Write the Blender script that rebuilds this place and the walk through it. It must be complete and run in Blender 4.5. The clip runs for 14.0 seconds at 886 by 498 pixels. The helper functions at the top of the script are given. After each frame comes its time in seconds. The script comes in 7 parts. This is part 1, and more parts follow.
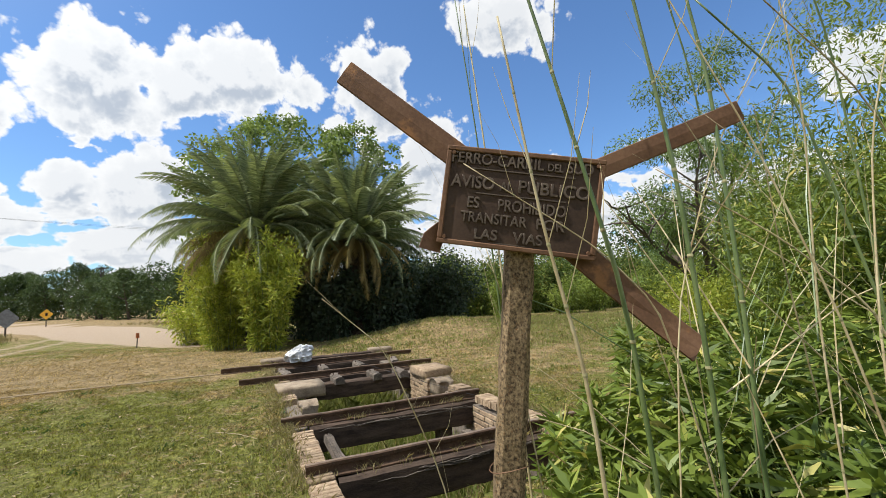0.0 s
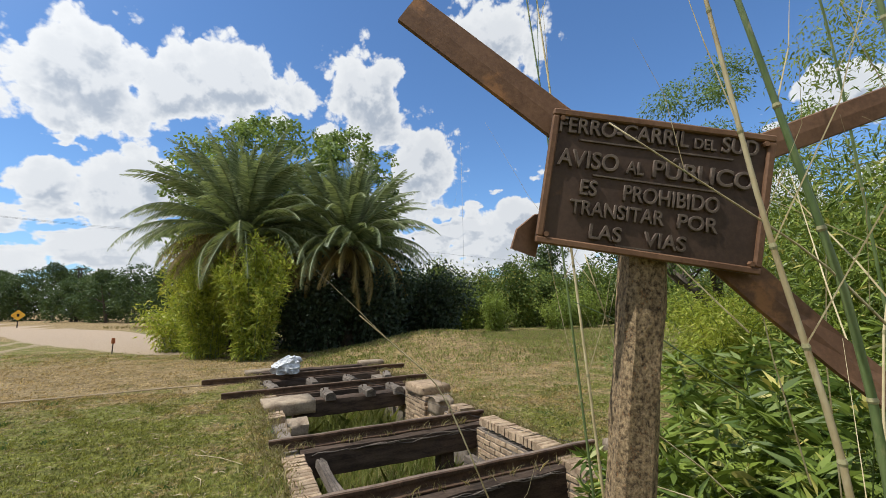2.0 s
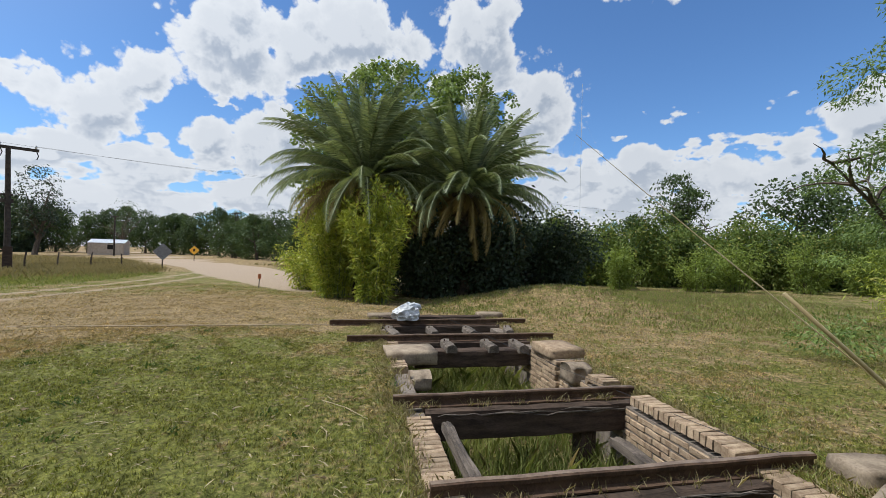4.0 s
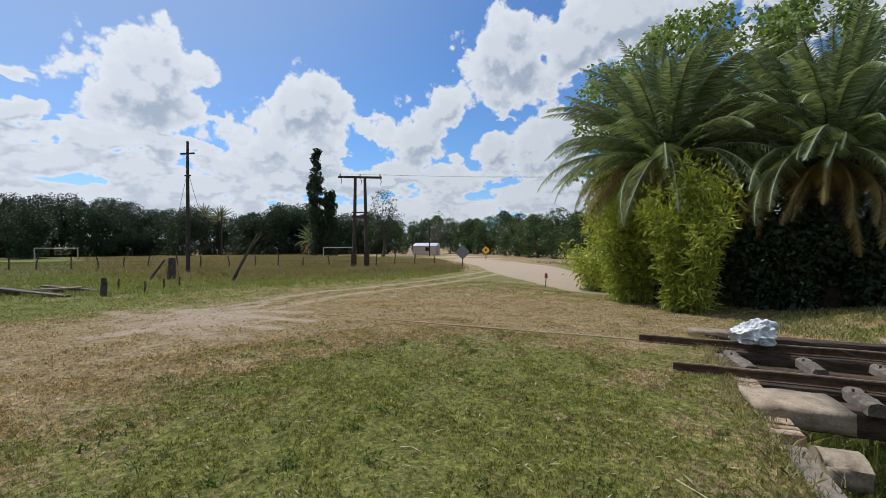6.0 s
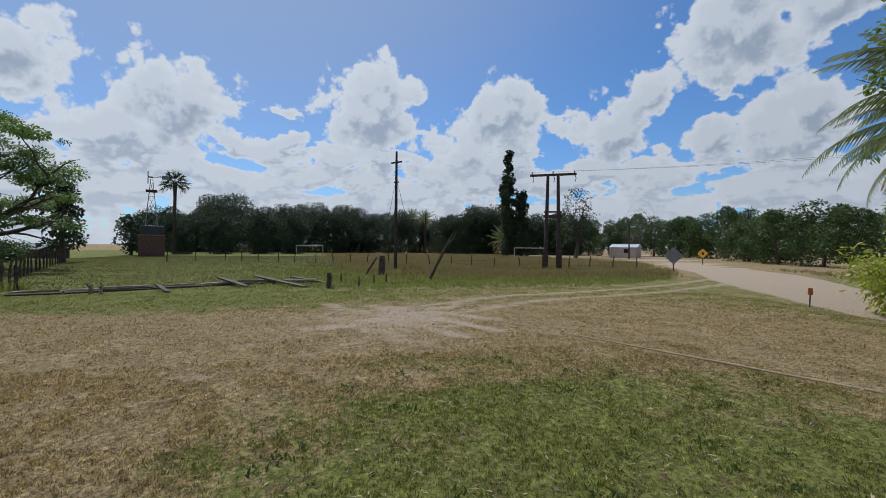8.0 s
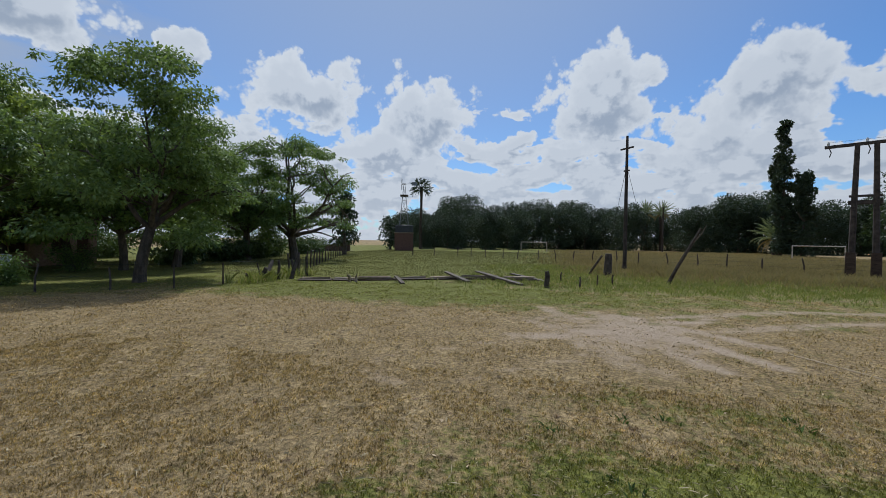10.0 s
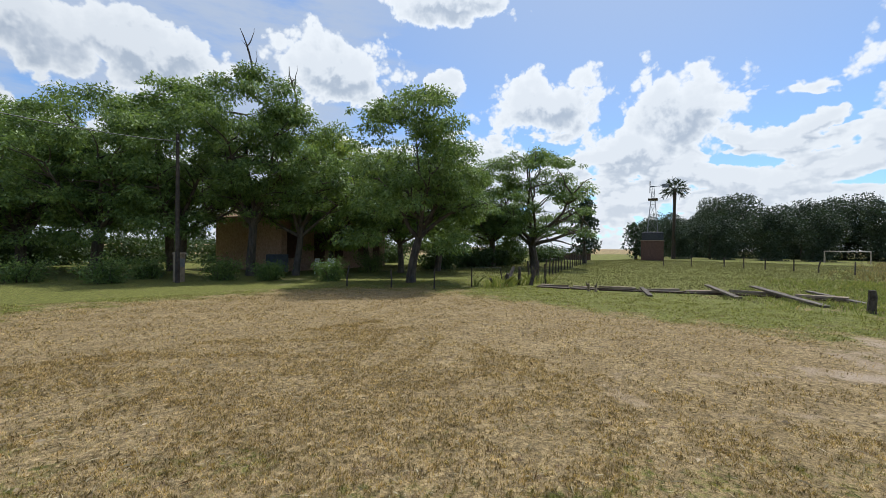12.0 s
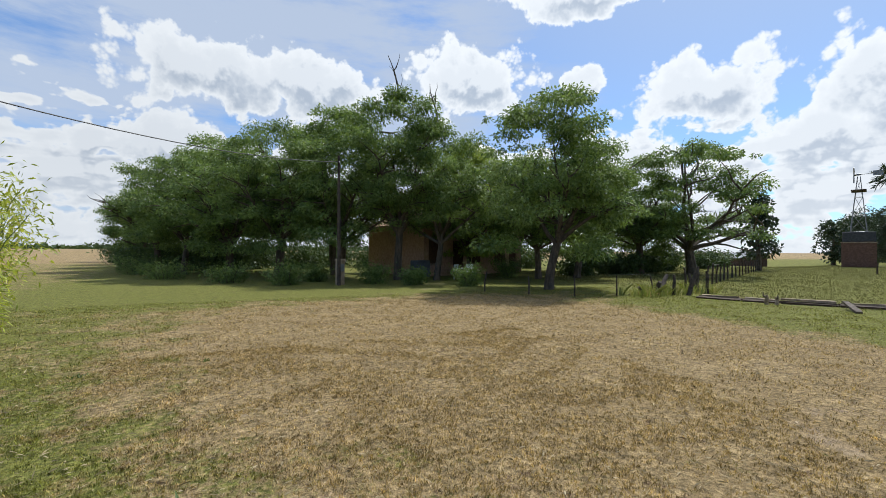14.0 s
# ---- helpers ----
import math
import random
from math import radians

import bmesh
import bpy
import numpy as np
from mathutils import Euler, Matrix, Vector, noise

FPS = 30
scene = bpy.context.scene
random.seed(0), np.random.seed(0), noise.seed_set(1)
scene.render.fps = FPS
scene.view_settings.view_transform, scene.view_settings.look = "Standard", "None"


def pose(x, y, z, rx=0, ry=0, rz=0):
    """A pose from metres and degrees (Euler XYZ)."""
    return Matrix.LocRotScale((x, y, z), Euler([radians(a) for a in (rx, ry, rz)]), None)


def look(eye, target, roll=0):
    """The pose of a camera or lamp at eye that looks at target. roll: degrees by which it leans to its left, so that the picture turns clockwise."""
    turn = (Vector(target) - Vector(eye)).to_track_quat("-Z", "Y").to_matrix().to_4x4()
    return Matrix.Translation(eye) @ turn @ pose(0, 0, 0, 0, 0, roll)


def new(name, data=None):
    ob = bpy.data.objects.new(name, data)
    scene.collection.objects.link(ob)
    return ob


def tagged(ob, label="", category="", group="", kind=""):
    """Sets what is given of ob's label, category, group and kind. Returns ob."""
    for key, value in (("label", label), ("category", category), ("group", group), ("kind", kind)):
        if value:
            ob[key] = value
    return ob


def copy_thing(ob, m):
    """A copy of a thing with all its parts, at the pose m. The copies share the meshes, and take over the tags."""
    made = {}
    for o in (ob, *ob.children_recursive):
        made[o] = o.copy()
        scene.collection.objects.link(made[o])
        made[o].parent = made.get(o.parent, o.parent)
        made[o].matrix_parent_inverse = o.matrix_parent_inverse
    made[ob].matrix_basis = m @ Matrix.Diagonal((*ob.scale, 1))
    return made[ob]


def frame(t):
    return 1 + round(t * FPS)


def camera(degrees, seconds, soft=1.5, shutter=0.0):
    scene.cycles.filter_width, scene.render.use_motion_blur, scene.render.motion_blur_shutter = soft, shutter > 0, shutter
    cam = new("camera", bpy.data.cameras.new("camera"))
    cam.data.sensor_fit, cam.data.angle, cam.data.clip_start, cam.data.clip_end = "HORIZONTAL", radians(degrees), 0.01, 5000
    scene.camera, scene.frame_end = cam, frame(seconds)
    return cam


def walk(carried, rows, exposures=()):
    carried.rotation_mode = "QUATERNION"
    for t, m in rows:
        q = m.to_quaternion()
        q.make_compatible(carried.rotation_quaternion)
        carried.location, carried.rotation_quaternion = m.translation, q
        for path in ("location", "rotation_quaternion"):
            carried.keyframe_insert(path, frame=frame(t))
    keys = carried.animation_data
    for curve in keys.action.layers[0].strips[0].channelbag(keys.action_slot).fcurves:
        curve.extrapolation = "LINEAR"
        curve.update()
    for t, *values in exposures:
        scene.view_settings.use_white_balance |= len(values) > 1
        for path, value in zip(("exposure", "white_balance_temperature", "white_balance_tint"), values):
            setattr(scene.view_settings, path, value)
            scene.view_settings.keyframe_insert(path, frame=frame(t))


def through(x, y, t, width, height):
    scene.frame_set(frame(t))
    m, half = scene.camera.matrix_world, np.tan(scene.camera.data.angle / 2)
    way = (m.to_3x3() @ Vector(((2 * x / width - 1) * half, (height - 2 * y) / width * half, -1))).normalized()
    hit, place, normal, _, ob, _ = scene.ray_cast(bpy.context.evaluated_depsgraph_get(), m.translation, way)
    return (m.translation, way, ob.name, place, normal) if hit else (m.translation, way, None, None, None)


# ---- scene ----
cam = camera(92.3, 14.0, soft=0.5)
PATH = [
    (0, (0.405, 0.386, 1.551), (0.343, 2.375, 1.754), -2.83),
    (0.5, (0.325, 0.544, 1.589), (0.480, 2.517, 1.879), -3.66),
    (1, (0.259, 0.656, 1.623), (0.528, 2.615, 1.926), -4.11),
    (1.5, (0.225, 0.692, 1.609), (0.489, 2.652, 1.910), -3.11),
    (2, (0.135, 0.771, 1.577), (0.132, 2.754, 1.831), -1.21),
    (2.2, (0.105, 0.833, 1.562), (-0.014, 2.815, 1.796), -0.70),
    (4.3, (-0.369, 1.778, 1.579), (-1.010, 3.673, 1.577), 1.48),
    (4.5, (-0.456, 1.916, 1.602), (-1.221, 3.765, 1.592), 1.50),
    (5, (-0.757, 2.167, 1.578), (-1.905, 3.804, 1.568), 1.25),
    (5.5, (-1.047, 2.309, 1.595), (-2.400, 3.782, 1.585), 0.34),
    (6, (-1.344, 2.522, 1.604), (-2.894, 3.786, 1.600), -0.15),
    (6.5, (-1.597, 2.711, 1.588), (-3.254, 3.832, 1.582), 0.20),
    (7, (-1.883, 2.763, 1.600), (-3.622, 3.750, 1.597), 0.23),
    (7.5, (-2.254, 2.860, 1.640), (-4.110, 3.604, 1.640), 0.42),
    (8, (-2.459, 3.015, 1.652), (-4.400, 3.498, 1.646), 0.63),
    (8.5, (-2.691, 3.075, 1.661), (-4.673, 3.338, 1.647), 0.60),
    (9, (-3.007, 3.107, 1.668), (-5.007, 3.066, 1.641), 0.30),
    (9.2, (-3.203, 3.172, 1.675), (-5.195, 2.994, 1.642), 0.37),
    (11.3, (-3.787, 3.286, 1.656), (-5.478, 2.218, 1.634), 1.24),
    (11.5, (-3.776, 3.296, 1.633), (-5.378, 2.098, 1.611), 1.12),
    (12, (-3.766, 3.238, 1.615), (-5.126, 1.772, 1.604), 0.82),
    (12.5, (-3.770, 3.210, 1.613), (-4.958, 1.601, 1.608), 0.59),
    (13, (-3.733, 3.197, 1.589), (-4.652, 1.421, 1.589), 0.52),
    (13.5, (-3.722, 3.193, 1.603), (-4.538, 1.367, 1.605), 0.45),
    (14, (-3.737, 3.180, 1.650), (-4.574, 1.364, 1.657), 0.40),
]
walk(cam, [(t, look(eye, target, roll)) for t, eye, target, roll in PATH],
     exposures=[(0, 0.30, 6380, 9), (2.2, 0.10, 6230, 9), (4.3, -0.04, 6000, 9), (6.5, -0.27, 5850, 9), (9.2, -0.6, 5650, 8), (11.3, -0.12, 5900, 8), (14, 0.08, 6050, 8)])

# ---- world, sun ----
SUN_YAW, SUN_EL = 112.0, 58.0
SKY_STRENGTH, CLOUD_STRENGTH = 0.095, 0.82
sun_way = Vector((-math.sin(radians(SUN_YAW)) * math.cos(radians(SUN_EL)), math.cos(radians(SUN_YAW)) * math.cos(radians(SUN_EL)), math.sin(radians(SUN_EL))))

world = bpy.data.worlds.new("sky")
scene.world = world
world.use_nodes = True
wt = world.node_tree
wt.nodes.clear()


class Net:
    """Small helper to write node trees as expressions."""

    def __init__(self, tree):
        self.t = tree

    def node(self, kind, **props):
        n = self.t.nodes.new(kind)
        for k, v in props.items():
            if k == "operation":
                n.operation = v
            elif k == "data_type":
                n.data_type = v
            elif k == "blend_type":
                n.blend_type = v
            elif k == "interpolation_type":
                n.interpolation_type = v
            elif k == "noise_dimensions":
                n.noise_dimensions = v
        return n

    def put(self, sock, value):
        if isinstance(value, bpy.types.NodeSocket):
            self.t.links.new(value, sock)
        else:
            sock.default_value = value

    def math(self, op, a, b=0.0, c=None, clamp=False):
        n = self.node("ShaderNodeMath", operation=op)
        n.use_clamp = clamp
        self.put(n.inputs[0], a)
        self.put(n.inputs[1], b)
        if c is not None:
            self.put(n.inputs[2], c)
        return n.outputs[0]

    def vec(self, op, a, b=None):
        n = self.node("ShaderNodeVectorMath", operation=op)
        self.put(n.inputs[0], a)
        if b is not None:
            self.put(n.inputs[1], b)
        return n.outputs["Value"] if op in ("LENGTH", "DOT_PRODUCT", "DISTANCE") else n.outputs["Vector"]

    def combine(self, x, y, z):
        n = self.node("ShaderNodeCombineXYZ")
        for s, v in zip(n.inputs, (x, y, z)):
            self.put(s, v)
        return n.outputs[0]

    def split(self, v):
        n = self.node("ShaderNodeSeparateXYZ")
        self.put(n.inputs[0], v)
        return n.outputs

    def noise(self, vector, scale, detail=4.0, rough=0.55, dist=0.0):
        n = self.node("ShaderNodeTexNoise")
        if vector is not None:
            self.put(n.inputs["Vector"], vector)
        for k, v in (("Scale", scale), ("Detail", detail), ("Roughness", rough), ("Distortion", dist)):
            self.put(n.inputs[k], v)
        return n.outputs["Fac"]

    def smooth(self, v, lo, hi, a=0.0, b=1.0):
        n = self.node("ShaderNodeMapRange", interpolation_type="SMOOTHSTEP")
        for s, w in zip(n.inputs[:5], (v, lo, hi, a, b)):
            self.put(s, w)
        return n.outputs[0]

    def mix(self, fac, a, b, blend="MIX"):
        n = self.node("ShaderNodeMix", data_type="RGBA", blend_type=blend)
        self.put(n.inputs[0], fac)
        for s, w in ((n.inputs[6], a), (n.inputs[7], b)):
            self.put(s, (*w, 1.0) if isinstance(w, tuple) and len(w) == 3 else w)
        return n.outputs[2]


def build_sky():
    """Blue summer sky with broken cumulus: (yaw, elevation, half width, half height) in degrees of the big clouds."""
    w = Net(wt)
    sky = wt.nodes.new("ShaderNodeTexSky")
    sky.sky_type, sky.sun_disc = "NISHITA", False
    sky.sun_elevation, sky.sun_rotation = radians(SUN_EL), radians(-SUN_YAW)
    sky.air_density, sky.dust_density, sky.ozone_density = 1.0, 0.6, 1.6
    way = wt.nodes.new("ShaderNodeTexCoord").outputs["Generated"]
    x, y, z = w.split(way)
    turned = w.vec("DOT_PRODUCT", way, (-math.cos(radians(80)), -math.sin(radians(80)), 0.0))
    ahead = w.vec("DOT_PRODUCT", way, (-math.sin(radians(80)), math.cos(radians(80)), 0.0))
    yaw = w.math("ADD", w.math("MULTIPLY", w.math("ARCTAN2", turned, ahead), 57.2958), 80.0)
    el = w.math("MULTIPLY", w.math("ARCSINE", z), 57.2958)
    warp_a = w.math("MULTIPLY", w.math("SUBTRACT", w.noise(way, 6.0, 6.0, 0.55), 0.5), 11.0)
    warp_b = w.math("MULTIPLY", w.math("SUBTRACT", w.noise(w.vec("ADD", way, (3.1, 1.7, 0.4)), 6.0, 6.0, 0.55), 0.5), 9.0)
    over_palms = [(11, 26, 5.8, 6.4), (-7, 33, 7.5, 4.1), (3, 17, 5.4, 6.0), (-45, 19, 3.0, 3.4), (44, 12, 3.8, 2.2), (36, 14, 3.2, 3.7), (42, 23, 7.8, 6.0),
                  (27, 26, 7.6, 4.6), (33, 24, 4.0, 3.4), (52, 18, 4.2, 3.3), (38, 11, 3.0, 3.6), (-8, 10, 4.5, 3.5), (-21, 9, 4.0, 3.0), (-30, 14, 3.0, 2.5)]
    over_field = [(86, 17, 7.4, 6.2), (68.5, 16, 6.2, 5.2), (74, 11, 6.0, 3.4), (55, 13.5, 5.3, 4.0), (108, 15.5, 5.8, 5.3), (98, 13, 2.6, 1.5), (114, 11, 6.5, 3.2), (99, 8, 2.7, 2.0)]
    over_grove = [(124, 18, 7.0, 4.2), (137, 30, 9.6, 3.0), (137, 21, 2.6, 1.7), (152, 21, 8.0, 4.2), (171, 20, 8.0, 4.2), (184, 20, 10.0, 4.0), (188, 12, 6.0, 3.5), (131, 11, 7.0, 3.0)]

    def heap(up, side):
        """How deep a sight line lies in cloud, seen from a point shifted by degrees up and sideways."""
        e2, y2 = w.math("ADD", el, up), w.math("ADD", yaw, side)
        p = w.combine(w.math("ADD", y2, warp_a), w.math("ADD", e2, warp_b), 0.0)
        near = None
        for a, e, hw, hh in over_palms + over_field + over_grove:
            d = w.vec("LENGTH", w.vec("MULTIPLY", w.vec("SUBTRACT", p, (a, e, 0.0)), (1 / hw, 1 / hh, 0.0)))
            near = d if near is None else w.math("SMOOTH_MIN", near, d, 0.2)
        deep = w.math("SUBTRACT", 1.02, near)
        # low rows of far cumulus, denser towards the horizon
        flat = w.combine(w.math("MULTIPLY", w.math("ADD", y2, w.math("MULTIPLY", warp_a, 0.5)), 0.085), w.math("MULTIPLY", e2, 0.19), 0.0)
        rows = w.math("SUBTRACT", w.math("MULTIPLY", w.math("SUBTRACT", w.noise(flat, 2.0, 3.0, 0.5), 0.36), 4.2),
                      w.math("MULTIPLY", w.math("MAXIMUM", w.math("SUBTRACT", e2, 9.0), 0.0), 0.16))
        deep = w.math("MAXIMUM", deep, w.math("MINIMUM", rows, 0.8))
        # broken cloud over the rest of the sky, above the view
        high = w.math("SUBTRACT", w.math("MULTIPLY", w.noise(way, 3.3, 4.0, 0.6), 5.0), w.math("ADD", 2.6, w.math("MULTIPLY", w.smooth(e2, 46.0, 32.0), 3.0)))
        deep = w.math("MAXIMUM", deep, w.math("MINIMUM", high, 0.9))
        bulge = wt.nodes.new("ShaderNodeTexVoronoi")
        for k, v in (("Scale", 15.0), ("Detail", 3.0), ("Roughness", 0.52), ("Lacunarity", 2.2)):
            bulge.inputs[k].default_value = v
        bent = w.vec("ADD", way, w.vec("MULTIPLY", w.combine(warp_a, warp_b, warp_a), (0.004, 0.004, 0.004)))
        w.put(bulge.inputs["Vector"], w.vec("ADD", bent, (0.0, 0.0, up * 0.0175)))
        return w.math("ADD", deep, w.math("MULTIPLY", w.math("SUBTRACT", 1.14, bulge.outputs["Distance"]), 0.75))

    fine = w.math("MULTIPLY", w.math("SUBTRACT", w.noise(way, 34.0, 4.0, 0.55), 0.5), 0.34)
    puff = w.math("ADD", heap(0.0, 0.0), fine)
    above = w.math("ADD", heap(1.5, 0.7), fine)
    cover = w.smooth(puff, 0.02, 0.24)
    # rims and tops facing the sun are white, thick middles and undersides blue-grey
    under = w.smooth(w.math("SUBTRACT", above, puff), -0.26, 0.22)
    thick = w.smooth(puff, 0.12, 0.80)
    deep = w.math("MULTIPLY", thick, w.math("ADD", 0.26, w.math("MULTIPLY", under, 0.74)), clamp=True)
    deep = w.math("MULTIPLY", deep, w.smooth(el, 2.0, 15.0, 0.5, 1.0))
    shade = w.mix(deep, (1.0, 1.0, 1.0), (0.53, 0.585, 0.67))
    # clouds shine brighter towards the sun
    strong = w.smooth(w.vec("DOT_PRODUCT", way, tuple(sun_way)), 0.1, 0.9, CLOUD_STRENGTH * 0.93, CLOUD_STRENGTH * 1.15)
    lit = w.vec("MULTIPLY", shade, w.combine(strong, strong, strong))
    blue = w.vec("MULTIPLY", sky.outputs[0], (SKY_STRENGTH * 0.97, SKY_STRENGTH * 1.26, SKY_STRENGTH * 1.56))
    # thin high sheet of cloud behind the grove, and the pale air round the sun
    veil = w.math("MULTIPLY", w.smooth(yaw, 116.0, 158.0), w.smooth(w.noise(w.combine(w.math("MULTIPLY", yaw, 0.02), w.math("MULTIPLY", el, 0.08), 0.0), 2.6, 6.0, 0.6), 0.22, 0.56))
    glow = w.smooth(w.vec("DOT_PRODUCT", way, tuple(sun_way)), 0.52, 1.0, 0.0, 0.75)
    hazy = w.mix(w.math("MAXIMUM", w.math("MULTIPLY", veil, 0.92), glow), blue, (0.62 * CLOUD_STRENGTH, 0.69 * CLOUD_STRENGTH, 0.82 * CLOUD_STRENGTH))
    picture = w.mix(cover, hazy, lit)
    bg = wt.nodes.new("ShaderNodeBackground")
    wt.links.new(picture, bg.inputs["Color"])
    bg.inputs["Strength"].default_value = 1.0
    out = wt.nodes.new("ShaderNodeOutputWorld")
    wt.links.new(bg.outputs[0], out.inputs[0])


build_sky()
sun = new("sun", bpy.data.lights.new("sun", "SUN"))
sun.data.energy, sun.data.angle, sun.data.color = 4.0, radians(0.5), (1.0, 0.965, 0.90)
sun.matrix_world = look(sun_way * 60, (0, 0, 0))

# ---- materials ----


def material(name, rough=0.8, metal=0.0, spec=0.3):
    m = bpy.data.materials.new(name)
    m.use_nodes = True
    n = Net(m.node_tree)
    b = m.node_tree.nodes["Principled BSDF"]
    b.inputs["Roughness"].default_value, b.inputs["Metallic"].default_value = rough, metal
    b.inputs["Specular IOR Level"].default_value = spec
    return m, n, b


def place(n):
    return n.node("ShaderNodeTexCoord").outputs["Object"]


def world_place(n):
    return n.node("ShaderNodeNewGeometry").outputs["Position"]


def bump(n, b, height, strength=0.4, distance=0.01):
    k = n.node("ShaderNodeBump")
    k.inputs["Strength"].default_value, k.inputs["Distance"].default_value = strength, distance
    n.put(k.inputs["Height"], height)
    n.put(b.inputs["Normal"], k.outputs[0])


def surface(name, dark, light, scale=6.0, fine=60.0, rough=0.8, metal=0.0, stain=None, stain_at=0.6, relief=0.3, depth=0.006, vary=0.25, stretch=(1, 1, 1), spec=0.3):
    """A worn surface: two colours at two scales, an optional stain, relief, and a tone of its own for each object."""
    m, n, b = material(name, rough, metal, spec)
    p = n.vec("MULTIPLY", world_place(n), tuple(float(s) for s in stretch))
    big = n.noise(p, scale, 5.0, 0.6)
    small = n.noise(p, fine, 3.0, 0.6)
    col = n.mix(n.smooth(n.math("ADD", n.math("MULTIPLY", big, 0.65), n.math("MULTIPLY", small, 0.35)), 0.32, 0.68), dark, light)
    if stain:
        col = n.mix(n.smooth(n.noise(n.vec("ADD", p, (7.3, 2.1, 5.5)), scale * 1.7, 6.0, 0.65), stain_at, stain_at + 0.12), col, stain)
    rnd = n.node("ShaderNodeObjectInfo").outputs["Random"]
    tone = n.math("ADD", 1.0 - vary / 2, n.math("MULTIPLY", rnd, vary))
    n.put(b.inputs["Base Color"], n.vec("MULTIPLY", col, n.combine(tone, tone, tone)))
    n.put(b.inputs["Roughness"], n.math("ADD", rough - 0.08, n.math("MULTIPLY", small, 0.16)))
    bump(n, b, n.math("ADD", n.math("MULTIPLY", big, 0.5), n.math("MULTIPLY", small, 0.5)), relief, depth)
    return m


def foliage(name, dark, light, back=None, through=0.35, rough=0.5, patch=0.8):
    """Leaves: each its own tone, patches of the crown lighter, light coming through the blade."""
    m, n, b = material(name, rough, 0.0, 0.35)
    rnd = n.node("ShaderNodeNewGeometry").outputs["Random Per Island"]
    big = n.noise(world_place(n), patch, 3.0, 0.6)
    fac = n.math("ADD", n.math("MULTIPLY", rnd, 0.7), n.math("MULTIPLY", n.smooth(big, 0.3, 0.7), 0.4), clamp=True)
    col = n.mix(fac, dark, light)
    if back:
        col = n.mix(n.smooth(rnd, 0.90, 0.97), col, back)
    n.put(b.inputs["Base Color"], col)
    tr = n.node("ShaderNodeBsdfTranslucent")
    n.put(tr.inputs["Color"], n.mix(0.5, col, n.vec("MULTIPLY", col, (1.5, 1.4, 0.5))))
    mx = n.node("ShaderNodeMixShader")
    mx.inputs[0].default_value = through
    m.node_tree.links.new(b.outputs[0], mx.inputs[1])
    m.node_tree.links.new(tr.outputs[0], mx.inputs[2])
    m.node_tree.links.new(mx.outputs[0], m.node_tree.nodes["Material Output"].inputs["Surface"])
    return m


def lawn_colour(n, at, cover):
    """Turf colour from the cover mask (red: bare sand, green: lush, blue: straw)."""
    c = n.split(cover)
    mid = n.noise(at, 1.1, 7.0, 0.68)
    fine = n.noise(at, 13.0, 6.0, 0.72)
    grain = n.noise(at, 55.0, 3.0, 0.7)
    dry = n.math("ADD", n.math("ADD", n.math("MULTIPLY", mid, 1.1), n.math("MULTIPLY", fine, 0.9)), n.math("SUBTRACT", n.math("MULTIPLY", c[2], 0.55), n.math("MULTIPLY", c[1], 0.6)))
    green = n.mix(n.smooth(fine, 0.3, 0.7), (0.088, 0.094, 0.020), (0.180, 0.174, 0.044))
    straw = n.mix(n.smooth(n.math("ADD", n.math("MULTIPLY", mid, 0.4), n.math("MULTIPLY", grain, 0.6)), 0.3, 0.7), (0.155, 0.104, 0.046), (0.325, 0.24, 0.122))
    col = n.mix(n.smooth(dry, 0.90, 1.16), green, straw)
    soil = n.mix(n.smooth(n.noise(at, 6.0, 6.0, 0.75), 0.53, 0.64), col, (0.13, 0.085, 0.050))
    col = n.mix(n.smooth(mid, 0.45, 0.62), col, soil)
    fleck = n.smooth(n.noise(n.vec("ADD", at, (4.7, 9.1, 0.0)), 17.0, 4.0, 0.75), 0.34, 0.66, 0.68, 1.75)
    blot = n.smooth(n.noise(n.vec("ADD", at, (1.7, 5.1, 0.0)), 4.3, 5.0, 0.7), 0.3, 0.7, 0.78, 1.25)
    tone = n.math("MULTIPLY", fleck, blot)
    col = n.vec("MULTIPLY", col, n.combine(tone, tone, tone))
    sand = n.mix(n.smooth(n.math("ADD", n.math("MULTIPLY", fine, 0.6), n.math("MULTIPLY", grain, 0.4)), 0.3, 0.7), (0.35, 0.255, 0.17), (0.52, 0.405, 0.29))
    edge = n.math("ADD", c[0], n.math("MULTIPLY", n.math("SUBTRACT", n.noise(at, 2.2, 6.0, 0.7), 0.5), 0.9))
    col = n.mix(n.smooth(edge, 0.35, 0.75), col, sand)
    return col, fine, grain


def ground_material():
    m, n, b = material("turf_ground", 0.95, 0.0, 0.15)
    at = world_place(n)
    a = n.node("ShaderNodeAttribute")
    a.attribute_name = "cover"
    col, fine, grain = lawn_colour(n, at, a.outputs["Vector"])
    n.put(b.inputs["Base Color"], col)
    bump(n, b, n.math("ADD", n.math("MULTIPLY", fine, 0.6), n.math("MULTIPLY", grain, 0.5)), 0.9, 0.06)
    return m


